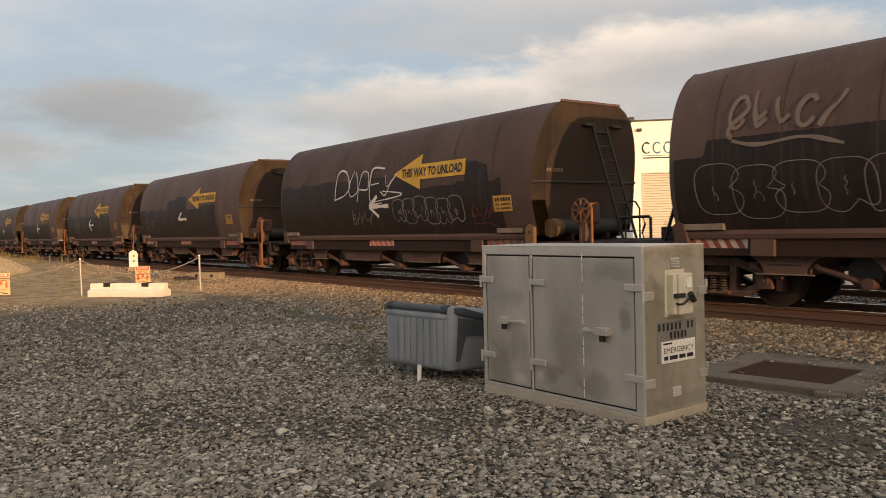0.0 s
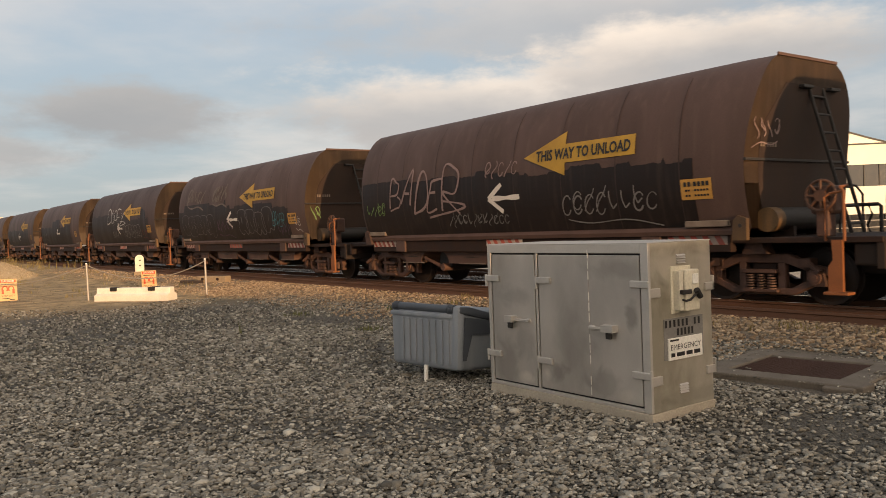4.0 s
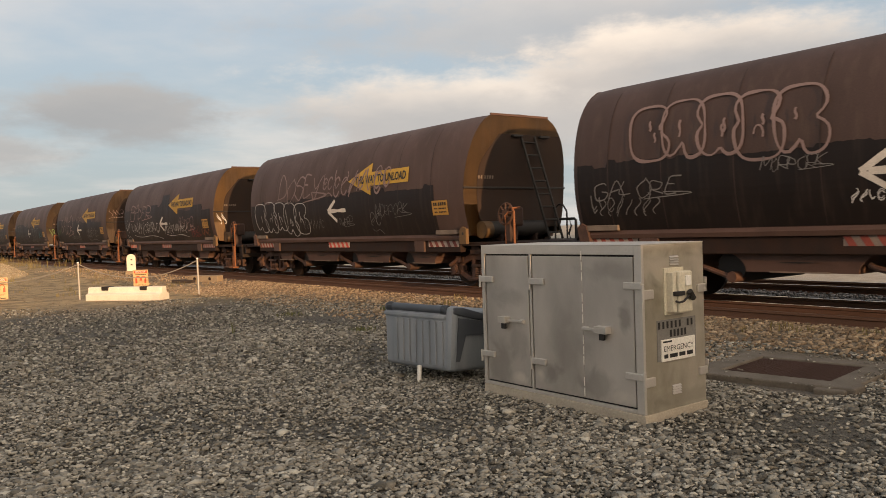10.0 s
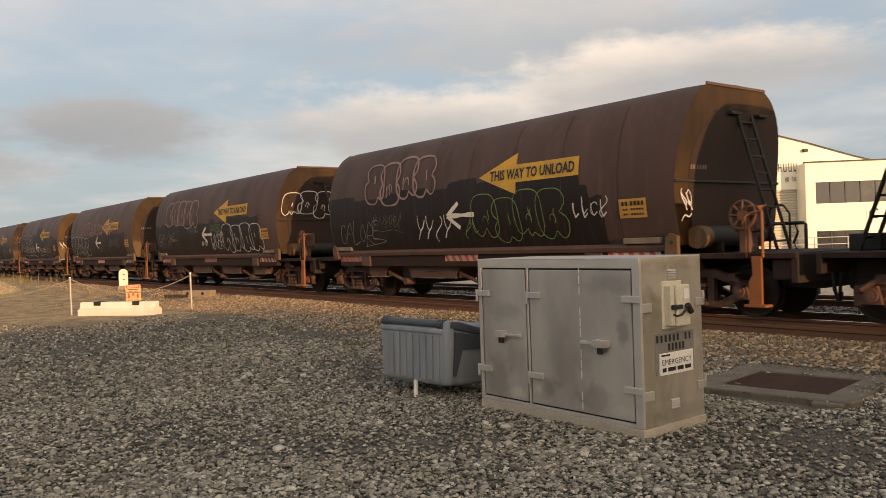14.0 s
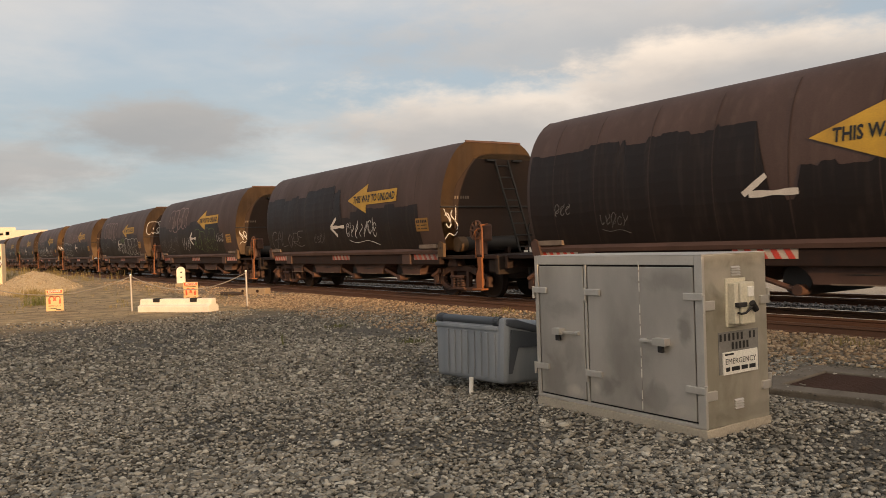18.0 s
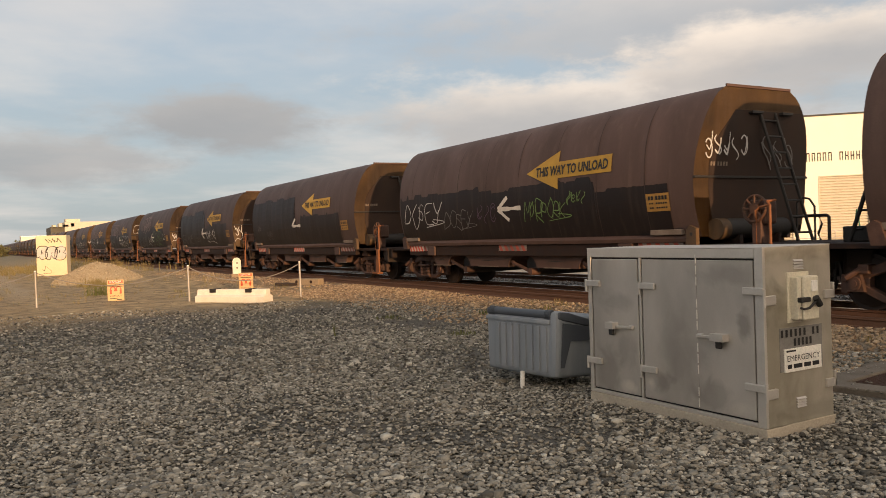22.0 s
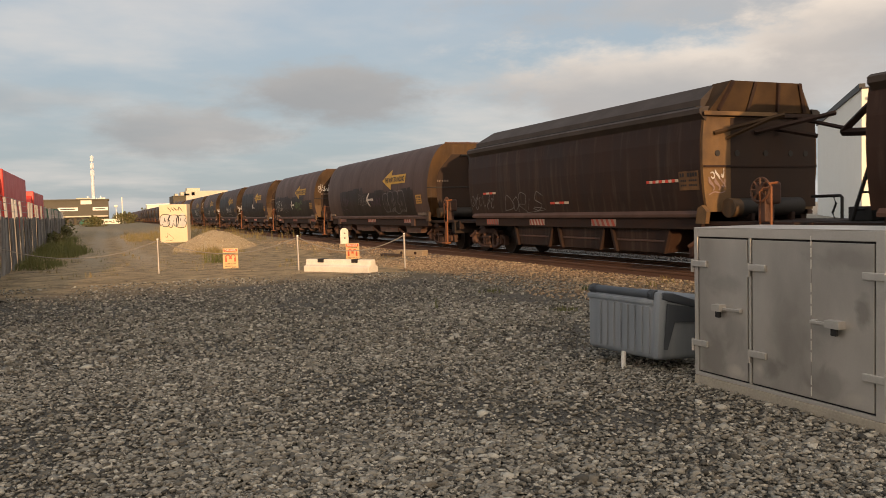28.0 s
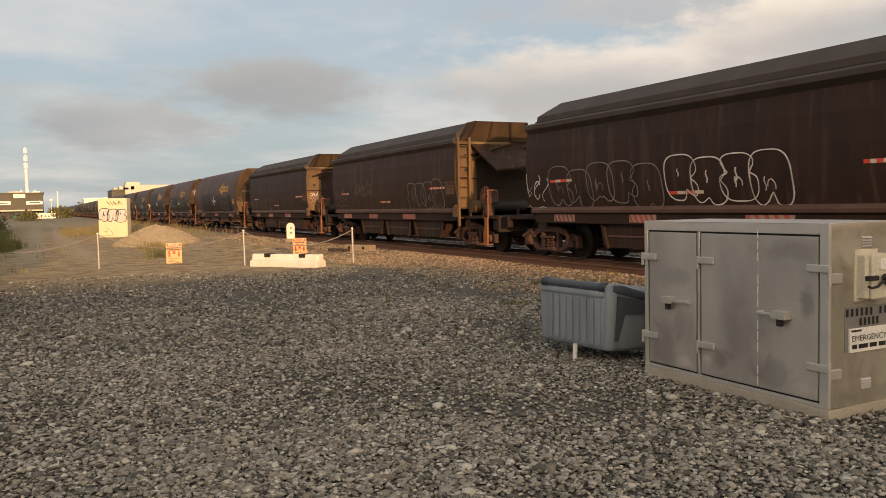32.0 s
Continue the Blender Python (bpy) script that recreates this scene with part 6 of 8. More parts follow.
def build_shed_behind():
    """Long shed behind the camera whose roofline shades the yard."""
    sh = thing("storage_shed", pose(0, -46, 0), "long grey storage shed behind the yard", "building")
    bm = bmesh.new()
    prism(bm, [(-90, -0.2), (3.4, -0.2), (3.4, 4.85), (-1.4, 6.25), (-90, 6.25)], "y", -14, 0)
    part("wall", bm, CLAD_GREY, sh)
    bm = bmesh.new()
    prism(bm, [(3.6, 4.80), (3.6, 4.95), (-1.4, 6.37), (-90, 6.37), (-90, 6.26), (-1.4, 6.26)], "y", -14.3, 0.3)
    part("roof", bm, TRIM_DARK, sh)
    for k in range(5):
        bm = bmesh.new()
        box(bm, -12 - k * 12, 0.005, 0, -7.5 - k * 12, 0.08, 4.2)
        part("roller_door", bm, ROLLER, sh)


build_warehouse()
build_olive_building()
build_boundary()
build_shed_behind()
for bx, by, brx, bry, bh, bs in ((21.5, 330, 5.0, 3, 6.0, 1), (5.4, 240, 4.0, 3, 3.8, 2), (-2.9, 56, 0.7, 4.0, 0.9, 3), (-3.6, 84, 0.8, 4.0, 1.1, 4), (-5.2, 100, 2.0, 4.0, 2.6, 5), (-2.0, 180, 3.0, 3.0, 2.4, 6), (20.0, 430, 7, 4, 7.5, 7), (6.0, 420, 3.5, 4, 5.0, 8)):
    build_bush(bx, by, brx, bry, bh, bs)


# ---- the coal train ----
# wagon space: y forward along the track, x = -1.5 the side seen, z = 0 on the rail head
PITCH, WHEEL_R = 14.0, 0.42
SIDE = [(1.15, 1.33), (1.45, 1.42), (1.8, 1.49), (2.25, 1.51), (2.7, 1.465), (3.1, 1.36), (3.4, 1.205), (3.6, 1.03), (3.71, 0.85), (3.76, 0.5), (3.77, 0.0)]


def curve(table, v):
    """Smooth value of a table of (v, value) pairs."""
    n = len(table)
    i = 0
    while i < n - 2 and v > table[i + 1][0]:
        i += 1
    (a, fa), (b, fb) = table[i], table[i + 1]
    t = min(1.0, max(0.0, (v - a) / (b - a)))
    pa = table[max(0, i - 1)]
    pb = table[min(n - 1, i + 2)]
    ma, mb = (fb - pa[1]) / (b - pa[0]) * (b - a), (pb[1] - fa) / (pb[0] - a) * (b - a)
    if i >= n - 4:
        return fa + (fb - fa) * t
    return (2 * t ** 3 - 3 * t * t + 1) * fa + (t ** 3 - 2 * t * t + t) * ma + (3 * t * t - 2 * t ** 3) * fb + (t ** 3 - t * t) * mb


def half_width(v):
    return curve(SIDE, v)


def rear_y(v, ext=0.0):
    return -5.45 - ext - 0.2 * smooth(1.9, 3.7, v)


def on_side(u, v, e=0.008):
    return Vector((-half_width(v) - e, u, v))


def on_rear(u, v, e=0.010):
    return Vector((u, rear_y(v) - e, v))


def wheelset(parent, y):
    bm = bmesh.new()
    for s in (-1, 1):
        rod(bm, (s * 0.47, 0, 0), (s * 0.485, 0, 0), WHEEL_R + 0.026, seg=32)
        rod(bm, (s * 0.485, 0, 0), (s * 0.60, 0, 0), WHEEL_R, seg=32)
        rod(bm, (s * 0.60, 0, 0), (s * 0.615, 0, 0), WHEEL_R - 0.05, WHEEL_R - 0.08, seg=32)
        rod(bm, (s * 0.60, 0, 0), (s * 0.66, 0, 0), 0.13, 0.11, seg=16)
    rod(bm, (-0.95, 0, 0), (0.95, 0, 0), 0.07, seg=12)
    ws = part("wheelset", bm, WHEEL, parent, "dark steel wheels on an axle", smooth=True)
    ws.matrix_basis = pose(0, y, WHEEL_R)
    return ws


def bogie(wagon, y):
    bm = bmesh.new()
    box(bm, -0.85, -0.2, 0.45, 0.85, 0.2, 0.75, 0.02)
    bg = part("bogie", bm, UNDER, wagon, "four-wheel freight bogie, dusty brown")
    bg.matrix_basis = pose(0, y, 0)
    top = [(-1.14, 0.42), (-1.14, 0.54), (-0.80, 0.60), (-0.42, 0.76), (0.42, 0.76), (0.80, 0.60), (1.14, 0.54), (1.14, 0.42), (0.76, 0.49), (0.38, 0.62), (-0.38, 0.62), (-0.76, 0.49)]
    low = [(-0.50, 0.15), (0.50, 0.15), (0.92, 0.34), (0.86, 0.44), (0.46, 0.25), (-0.46, 0.25), (-0.86, 0.44), (-0.92, 0.34)]
    for s in (-1, 1):
        bm = bmesh.new()
        for outline in (top, low):
            b2 = bmesh.new()
            prism(b2, outline, "x", s * 0.80, s * 0.93)
            bmesh.ops.bevel(b2, geom=b2.edges[:], offset=0.014, segments=1, affect="EDGES")
            join(bm, b2)
        for d in (-1, 1):
            box(bm, s * 0.81, d * 0.26, 0.20, s * 0.925, d * 0.38, 0.68, 0.012)
            box(bm, s * 0.79, d * 1.04, 0.26, s * 0.92, d * 1.15, 0.50, 0.012)
            box(bm, s * 0.79, d * 0.70, 0.28, s * 0.92, d * 0.80, 0.52, 0.012)
        part("side_frame", bm, BOGIE, bg, "cast side frame with open triangular windows")
        for a in (-0.875, 0.875):
            bm = bmesh.new()
            rod(bm, (s * 0.90, a, WHEEL_R), (s * 1.03, a, WHEEL_R), 0.115, 0.095, seg=16)
            rod(bm, (s * 1.03, a, WHEEL_R), (s * 1.045, a, WHEEL_R), 0.05, seg=12)
            part("axle_box", bm, BOGIE, bg, smooth=True)
        for a in (-0.17, 0, 0.17):
            bm = bmesh.new()
            for k in range(6):
                rod(bm, (s * 0.935, a, 0.23 + k * 0.04), (s * 0.935, a, 0.252 + k * 0.04), 0.068, seg=12)
            part("spring", bm, BOGIE, bg, "coil spring")
        for a in (-0.56, 0.56):
            d = 1 if a > 0 else -1
            bm = bmesh.new()
            box(bm, s * 0.80, a + d * 0.10, 0.56, s * 1.02, a + d * 0.26, 0.70, 0.02)
            rod(bm, (s * 0.98, a + d * 0.18, 0.66), (s * 1.06, a + d * 0.42, 0.50), 0.04, seg=6)
            part("brake_hanger", bm, BOGIE, bg, "dusty brake hanger")
            bm = bmesh.new()
            prism(bm, [(a + d * 0.18, 0.30), (a + d * 0.46, 0.30), (a + d * 0.46, 0.36), (a + d * 0.40, 0.55), (a + d * 0.24, 0.55)], "x", s * 0.93, s * 1.0)
            part("pedestal_lug", bm, BOGIE, bg)
        bm = bmesh.new()
        box(bm, s * 0.93, -0.29, 0.47, s * 1.02, 0.29, 0.53, 0.012)
        box(bm, s * 0.93, -0.29, 0.185, s * 1.01, 0.29, 0.23, 0.012)
        part("spring_seat", bm, BOGIE, bg)
        bm = bmesh.new()
        prism(bm, [(-0.20, 0.76), (0.20, 0.76), (0.12, 0.94), (-0.12, 0.94)], "x", s * 0.86, s * 1.12)
        part("side_bearer", bm, BOGIE, bg)
    for a in (-0.875, 0.875):
        wheelset(bg, a)
    return bg


def stripes(parent, y0, y1, z0, z1, x, red, white, lean=0.09, n=5):
    """Slanted red and white marker panel on the solebar."""
    put = lambda u, v: Vector((x, u, v))
    bm = bmesh.new()
    slab(bm, y0, z0, y1, z1, put)
    base = part("reflector", bm, white, parent, "red and white striped marker panel")
    put = lambda u, v: Vector((x - 0.003, u, v))
    w = (y1 - y0) / (2 * n)
    bm = bmesh.new()
    for k in range(n):
        a = y0 + (2 * k + 0.3) * w
        vs = [bm.verts.new(put(min(y1, max(y0, u)), v)) for u, v in ((a, z0), (a + w, z0), (a + w + lean, z1), (a + lean, z1))]
        bm.faces.new(vs)
    part("stripe", bm, red, base)


def running_gear(w, rear_bogie, front_bogie, rear_end, front_end, hoop=True):
    """What both kinds of wagon share below the body: bogies, centre sill, couplers, platform, brake stand, steps."""
    bogie(w, rear_bogie)
    bogie(w, front_bogie)
    bm = bmesh.new()
    box(bm, -0.28, rear_end + 0.3, 0.62, 0.28, front_end - 0.2, 0.95)
    part("centre_sill", bm, UNDER, w)
    for y, s in ((rear_end, -1), (front_end, 1)):
        bm = bmesh.new()
        box(bm, -0.11, min(y - 0.1 * s, y + 0.14 * s), 0.66, 0.11, max(y - 0.1 * s, y + 0.14 * s), 0.88, 0.02)
        box(bm, -0.17, min(y + 0.03 * s, y + 0.145 * s), 0.62, 0.17, max(y + 0.03 * s, y + 0.145 * s), 0.93, 0.03)
        part("coupler", bm, DARK, w, "black knuckle coupler")
        bm = bmesh.new()
        box(bm, -0.46, min(y - 0.75 * s, y - 0.02 * s), 0.46, 0.46, max(y - 0.75 * s, y - 0.02 * s), 0.925, 0.04)
        box(bm, -0.62, min(y - 0.62 * s, y - 0.2 * s), 0.60, 0.62, max(y - 0.62 * s, y - 0.2 * s), 0.9, 0.03)
        part("drawgear_pocket", bm, BROWN_BLOCK, w, "grimy black drawgear pocket")
        bm = bmesh.new()
        tube(bm, [(-0.42, y, 0.80), (-0.44, y + 0.08 * s, 0.72), (-0.44, y + 0.11 * s, 0.45), (-0.40, y + 0.13 * s, 0.30), (-0.34, y + 0.14 * s, 0.40)], 0.028)
        part("air_hose", bm, DARK, w, "black air hose", smooth=True)
        bm = bmesh.new()
        tube(bm, [(0.40, y, 0.80), (0.42, y + 0.07 * s, 0.66), (0.40, y + 0.11 * s, 0.42), (0.34, y + 0.14 * s, 0.40)], 0.028)
        part("air_hose", bm, DARK, w, "black air hose", smooth=True)
    bm = bmesh.new()
    box(bm, -1.28, rear_end, 0.93, 1.28, -5.0, 1.01, 0.01)
    deck = part("rear_platform", bm, UNDER, w)
    bm = bmesh.new()
    box(bm, -1.26, rear_end - 0.02, 0.58, 1.26, rear_end + 0.10, 1.0, 0.02)
    box(bm, -1.20, rear_end + 0.10, 0.62, -0.62, rear_end + 0.42, 0.92, 0.03)
    part("headstock", bm, BROWN_BLOCK, w, "deep grimy black headstock")
    bm = bmesh.new()
    box(bm, -1.25, 5.0, 0.93, 1.25, front_end, 1.01, 0.01)
    part("front_platform", bm, UNDER, w)
    bm = bmesh.new()
    box(bm, -1.28, front_end - 0.06, 0.72, 1.28, front_end + 0.02, 1.0, 0.01)
    part("headstock", bm, UNDER, w)
    bm = bmesh.new()
    box(bm, -0.42, front_end - 0.48, 1.01, 0.22, front_end - 0.02, 1.25, 0.02)
    part("equipment_box", bm, DARK, w, "black box on the platform")
    # brake stand with hand wheel, at the side seen
    rear_end += 0.15
    bx, by = -1.12, rear_end + 0.62
    bm = bmesh.new()
    box(bm, bx - 0.02, by + 0.02, 1.01, bx + 0.20, by + 0.20, 1.62, 0.02)
    box(bm, bx + 0.0, by - 0.06, 1.32, bx + 0.30, by + 0.3, 1.72, 0.05)
    stand = part("brake_stand", bm, BOGIE, w, "rusty brake stand")
    bm = bmesh.new()
    c = Vector((bx - 0.06, by + 0.10, 1.58))
    tube(bm, [c + Vector((0.03 * math.sin(t), 0.21 * math.cos(t), 0.21 * math.sin(t))) for t in (k * math.pi / 14 for k in range(28))], 0.024, closed=True)
    for k in range(8):
        t = k * 2 * math.pi / 8
        rod(bm, c, c + Vector((0, 0.21 * math.cos(t), 0.21 * math.sin(t))), 0.020, seg=6)
    rod(bm, c - Vector((0.02, 0, 0)), c + Vector((0.2, 0, 0)), 0.085, 0.05, seg=14)
    part("hand_wheel", bm, DULL_RUST, stand, "rusty spoked hand brake wheel", smooth=True)
    bm = bmesh.new()
    hx, hy = -1.30, rear_end + 0.34
    tube(bm, [(hx, hy, 0.95), (hx, hy, 1.62), (hx, hy + 0.04, 1.68), (hx + 0.2, hy + 0.05, 1.70)], 0.022)
    tube(bm, [(hx, hy + 0.26, 0.95), (hx, hy + 0.26, 1.55), (hx + 0.02, hy + 0.2, 1.6), (hx, hy, 1.62)], 0.018)
    part("grab_rail", bm, BRIGHT_RUST, w, "orange bent grab rail", smooth=True)
    bm = bmesh.new()
    prism(bm, [(hy + 0.02, 0.97), (hy + 0.17, 0.97), (hy + 0.15, 0.70), (hy + 0.22, 0.60), (hy + 0.22, 0.26), (hy + 0.02, 0.26)], "x", hx - 0.03, hx + 0.02)
    step = part("step_panel", bm, BRIGHT_RUST, w, "orange step panel")
    for z in (0.26,):
        bm = bmesh.new()
        box(bm, hx - 0.14, hy - 0.10, z - 0.03, hx + 0.06, hy + 0.24, z + 0.01, 0.008)
        part("tread", bm, BRIGHT_RUST, step)
    bm = bmesh.new()
    rod(bm, (-1.08, rear_end + 1.56, 1.27), (0.62, rear_end + 1.56, 1.27), 0.175, seg=20)
    res = part("air_reservoir", bm, DARK, w, "black air reservoir across the platform", smooth=True)
    bm = bmesh.new()
    rod(bm, (-1.14, rear_end + 1.56, 1.27), (-0.92, rear_end + 1.56, 1.27), 0.182, seg=20)
    part("reservoir_end", bm, END_ORANGE, res, "ochre painted reservoir end", smooth=True)
    for x in (-0.7, 0.3):
        bm = bmesh.new()
        box(bm, x - 0.04, rear_end + 1.38, 1.0, x + 0.04, rear_end + 1.74, 1.16)
        part("reservoir_cradle", bm, UNDER, w)
    # far-side handrails and cut lever
    if hoop:
        bm = bmesh.new()
        tube(bm, [(1.15, rear_end + 1.28, 1.0), (1.15, rear_end + 1.28, 1.62), (1.15, rear_end + 1.38, 1.76), (1.15, rear_end + 1.52, 1.79), (1.15, rear_end + 1.64, 1.70), (1.15, rear_end + 1.66, 1.0)], 0.02)
        part("handrail", bm, DARK, w, smooth=True)
    bm = bmesh.new()
    tube(bm, [(1.12, rear_end + 0.98, 1.0), (1.12, rear_end + 0.98, 1.42), (1.12, rear_end + 1.02, 1.45), (1.12, rear_end + 1.7, 1.45)], 0.03)
    tube(bm, [(1.12, rear_end + 1.18, 1.45), (1.12, rear_end + 1.12, 1.3), (1.12, rear_end + 1.2, 1.12), (1.12, rear_end + 1.15, 1.0)], 0.022)
    part("brake_lever", bm, DARK, w, smooth=True)
    # short steps up the front end
    lad = None
    for x in (-0.62, -0.18):
        bm = bmesh.new()
        rod(bm, (x, front_end - 0.26, 1.0), (x, front_end - 0.72, 2.25), 0.032, seg=8)
        bar = part("front_ladder" if lad is None else "stile", bm, DARK, lad or w, "short dark ladder on the front platform" if lad is None else "")
        lad = lad or bar
    for k in range(4):
        bm = bmesh.new()
        y, z = front_end - 0.26 - 0.46 * (k + 0.7) / 4.4, 1.0 + 1.25 * (k + 0.7) / 4.4
        rod(bm, (-0.62, y, z), (-0.18, y, z), 0.018, seg=6)
        part("rung", bm, DARK, lad)
    return deck


def build_tank_wagon(e=0.0, tip=-0.76):
    """Round-sided coal wagon with flat ends, the commonest in the train; e: longer by so much at each end; tip: the yellow arrow's."""
    w = thing("coal_wagon", Matrix(), "brown round-sided coal wagon with ochre end and yellow arrow", "rail wagon", "coal wagons")
    rear = lambda u, v: on_rear(u, v) - Vector((0, e, 0))
    vs = [1.15 + 2.45 * i / 22 for i in range(23)] + [3.66, 3.71, 3.75]
    ring = [(-half_width(v), v) for v in vs] + [(0, 3.77)] + [(half_width(v), v) for v in vs[::-1]]
    ys = [0.0, 0.04, 0.5, 0.96, 1.0]
    bm = bmesh.new()
    rows = []
    for s in ys:
        row = []
        for x, v in ring:
            f = 5.36 + e - 0.03 * smooth(3.1, 3.77, v)
            sq = 1.0 if 0.02 < s < 0.98 else 0.985
            row.append(bm.verts.new((x * sq, rear_y(v, e) + (f - rear_y(v, e)) * s, v - (0.012 if sq < 1 and v > 3.5 else 0))))
        rows.append(row)
    for a, b in zip(rows, rows[1:]):
        for i in range(len(ring) - 1):
            bm.faces.new((a[i], a[i + 1], b[i + 1], b[i]))
    bmesh.ops.recalc_face_normals(bm, faces=bm.faces)
    body = part("body", bm, WAGON, w, smooth=True)
    for nm, s, mt, lab in (("rear_end", 0, END_ORANGE, "ochre painted wagon end"), ("front_end", 1, WAGON, "")):
        bm = bmesh.new()
        L1, R1 = [], []
        for v in vs:
            y = rear_y(v, e) if s == 0 else 5.36 + e - 0.03 * smooth(3.1, 3.77, v)
            L1.append(bm.verts.new((-half_width(v) * 0.985, y, v)))
            R1.append(bm.verts.new((half_width(v) * 0.985, y, v)))
        for i in range(len(vs) - 1):
            bm.faces.new((L1[i], R1[i], R1[i + 1], L1[i + 1]))
        bmesh.ops.solidify(bm, geom=bm.faces[:], thickness=0.03)
        bmesh.ops.recalc_face_normals(bm, faces=bm.faces)
        end = part(nm, bm, mt, w, lab)
        if s == 0:
            bm = bmesh.new()
            box(bm, -1.49, rear_y(2.17, e) - 0.035, 2.15, 1.49, rear_y(2.17, e) + 0.02, 2.19, 0.006)
            part("end_seam", bm, DARK, end)
            bm = bmesh.new()
            for k in range(2):
                slab(bm, -1.10 + 0.07 * k, 2.36, -1.055 + 0.07 * k, 2.43, rear)
            for k in range(4):
                slab(bm, -0.93 + 0.07 * k, 2.36, -0.885 + 0.07 * k, 2.43, rear)
            part("number_bars", bm, CAP_PALE, end)
            # the next wagon's shadow on this end, painted on as a dark panel
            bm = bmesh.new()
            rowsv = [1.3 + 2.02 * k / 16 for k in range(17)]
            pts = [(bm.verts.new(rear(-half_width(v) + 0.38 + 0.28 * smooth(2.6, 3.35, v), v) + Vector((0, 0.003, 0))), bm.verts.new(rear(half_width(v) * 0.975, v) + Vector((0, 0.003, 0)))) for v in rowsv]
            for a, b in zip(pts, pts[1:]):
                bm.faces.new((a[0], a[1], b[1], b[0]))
            part("grimy_end_panel", bm, END_SHADE, end, "near-black panel painted as the next wagon's shadow on the end")
            bm = bmesh.new()
            box(bm, -0.84, -5.672 - e, 3.70, 0.84, -5.64 - e, 3.748, 0.006)
            part("top_lip", bm, SOLEBAR, end)
    for y in [s * (5.2 + e) / 5.2 for s in (-4.35, -3.05, -1.75, -0.45, 0.85, 2.15, 3.45, 4.55)]:
        bm = bmesh.new()
        ribbon(bm, [(y, 1.16 + 2.4 * i / 18) for i in range(19)], 0.024, lambda u, v: on_side(u, v, 0.012))
        part("seam", bm, SEAM, body, "vertical weld seam")
    # ladder from the platform to the roof
    bm = bmesh.new()
    A, B = Vector((0.42, -6.05 - e, 1.02)), Vector((0.05, -5.62 - e, 3.30))
    wd = Vector((0.40, 0, 0))
    rod(bm, A, B, 0.028, seg=8)
    rod(bm, A + wd, B + wd, 0.028, seg=8)
    lad = part("ladder", bm, DARK, w, "dark steel ladder to the roof")
    for k in range(8):
        bm = bmesh.new()
        p = A.lerp(B, (k + 0.5) / 8)
        rod(bm, p, p + wd, 0.018, seg=6)
        part("rung", bm, DARK, lad)
    bm = bmesh.new()
    for x in (-0.25, 0.55):
        box(bm, x, -5.72 - e, 3.26, x + 0.28, -5.48 - e, 3.31, 0.01)
    part("ladder_bracket", bm, DARK, w)
    # solebar, ledge and chutes
    for s in (-1, 1):
        bm = bmesh.new()
        prism(bm, [(s * 1.30, 1.06), (s * 1.38, 1.06), (s * 1.40, 1.13), (s * 1.35, 1.19), (s * 1.28, 1.19)], "y", -5.18 - e, 5.22 + e)
        part("ledge", bm, SOLEBAR, w, "dusty pale ledge under the body")
        bm = bmesh.new()
        box(bm, s * 1.18, -5.1 - e, 0.80, s * 1.325, 5.15 + e, 1.06, 0.012)
        part("solebar", bm, UNDER, w)
        for y in (-3.63 - e, 3.85 + e):
            bm = bmesh.new()
            box(bm, s * 1.30, y - 0.19, 0.80, s * 1.372, y + 0.19, 1.055, 0.01)
            part("bracket", bm, SOLEBAR, w)
    # discharge chutes: a row of plates with an arch between each two, and the door gear in the arches
    arches = [4.51 + e, 2.77 + e * 0.5, 0.0, -2.56 - e * 0.5, -4.46 - e]
    flank = [(math.cos(k * math.pi / 16), math.sin(k * math.pi / 16)) for k in range(9)]
    for c1, c2 in zip(arches, arches[1:]):
        bm = bmesh.new()
        prism(bm, [(c2 + 0.002 + 0.55 * c, 0.53 + 0.32 * q) for c, q in flank] + [(c1 - 0.002 - 0.55 * c, 0.53 + 0.32 * q) for c, q in flank[::-1]], "x", -1.15, 1.15)
        ch = part("discharge_chute", bm, SOLEBAR, w, "dusty discharge chute with arched flanks")
        mid = (c1 + c2) / 2
        for z, half in ((0.675, 0.32), (0.555, 0.45)):
            bm = bmesh.new()
            prism(bm, [(mid - half, z), (mid, z - 0.012), (mid + half, z), (mid, z + 0.012)] if z > 0.6 else [(mid - half, z - 0.03), (mid + half, z - 0.03), (mid + half, z - 0.01), (mid - half, z - 0.01)], "x", -1.165, -1.149)
            part("chute_slot" if z > 0.6 else "chute_lip", bm, DARK if z > 0.6 else CAP_PALE, ch)
    for y in arches[1:-1]:
        bm = bmesh.new()
        tube(bm, [(-1.10, y + 0.42, 0.66), (-1.12, y + 0.36, 0.62), (-1.12, y + 0.12, 0.56), (-1.10, y - 0.22, 0.45), (-1.08, y - 0.32, 0.42)], 0.042)
        rod(bm, (-1.15, y - 0.30, 0.44), (-0.9, y - 0.30, 0.44), 0.085, seg=12)
        part("door_gear", bm, BOGIE, w, "rusty door operating arm", smooth=True)
        bm = bmesh.new()
        rod(bm, (-0.98, y - 0.2, 0.58), (0.98, y - 0.2, 0.58), 0.24, seg=20)
        part("door_drum", bm, DARK, w, smooth=True)
    running_gear(w, -5.35 - e, 4.95 + e, -7.30 - e, 6.40 + e)
    for y0, y1 in ((-5.12 - e, -4.35 - e), (4.45 + e, 5.16 + e)):
        bm = bmesh.new()
        box(bm, -1.42, y0, 1.19, -1.30, y1, 1.29, 0.012)
        part("corner_cap", bm, CAP_PALE, w, "pale dusty corner strip")
    bm = bmesh.new()
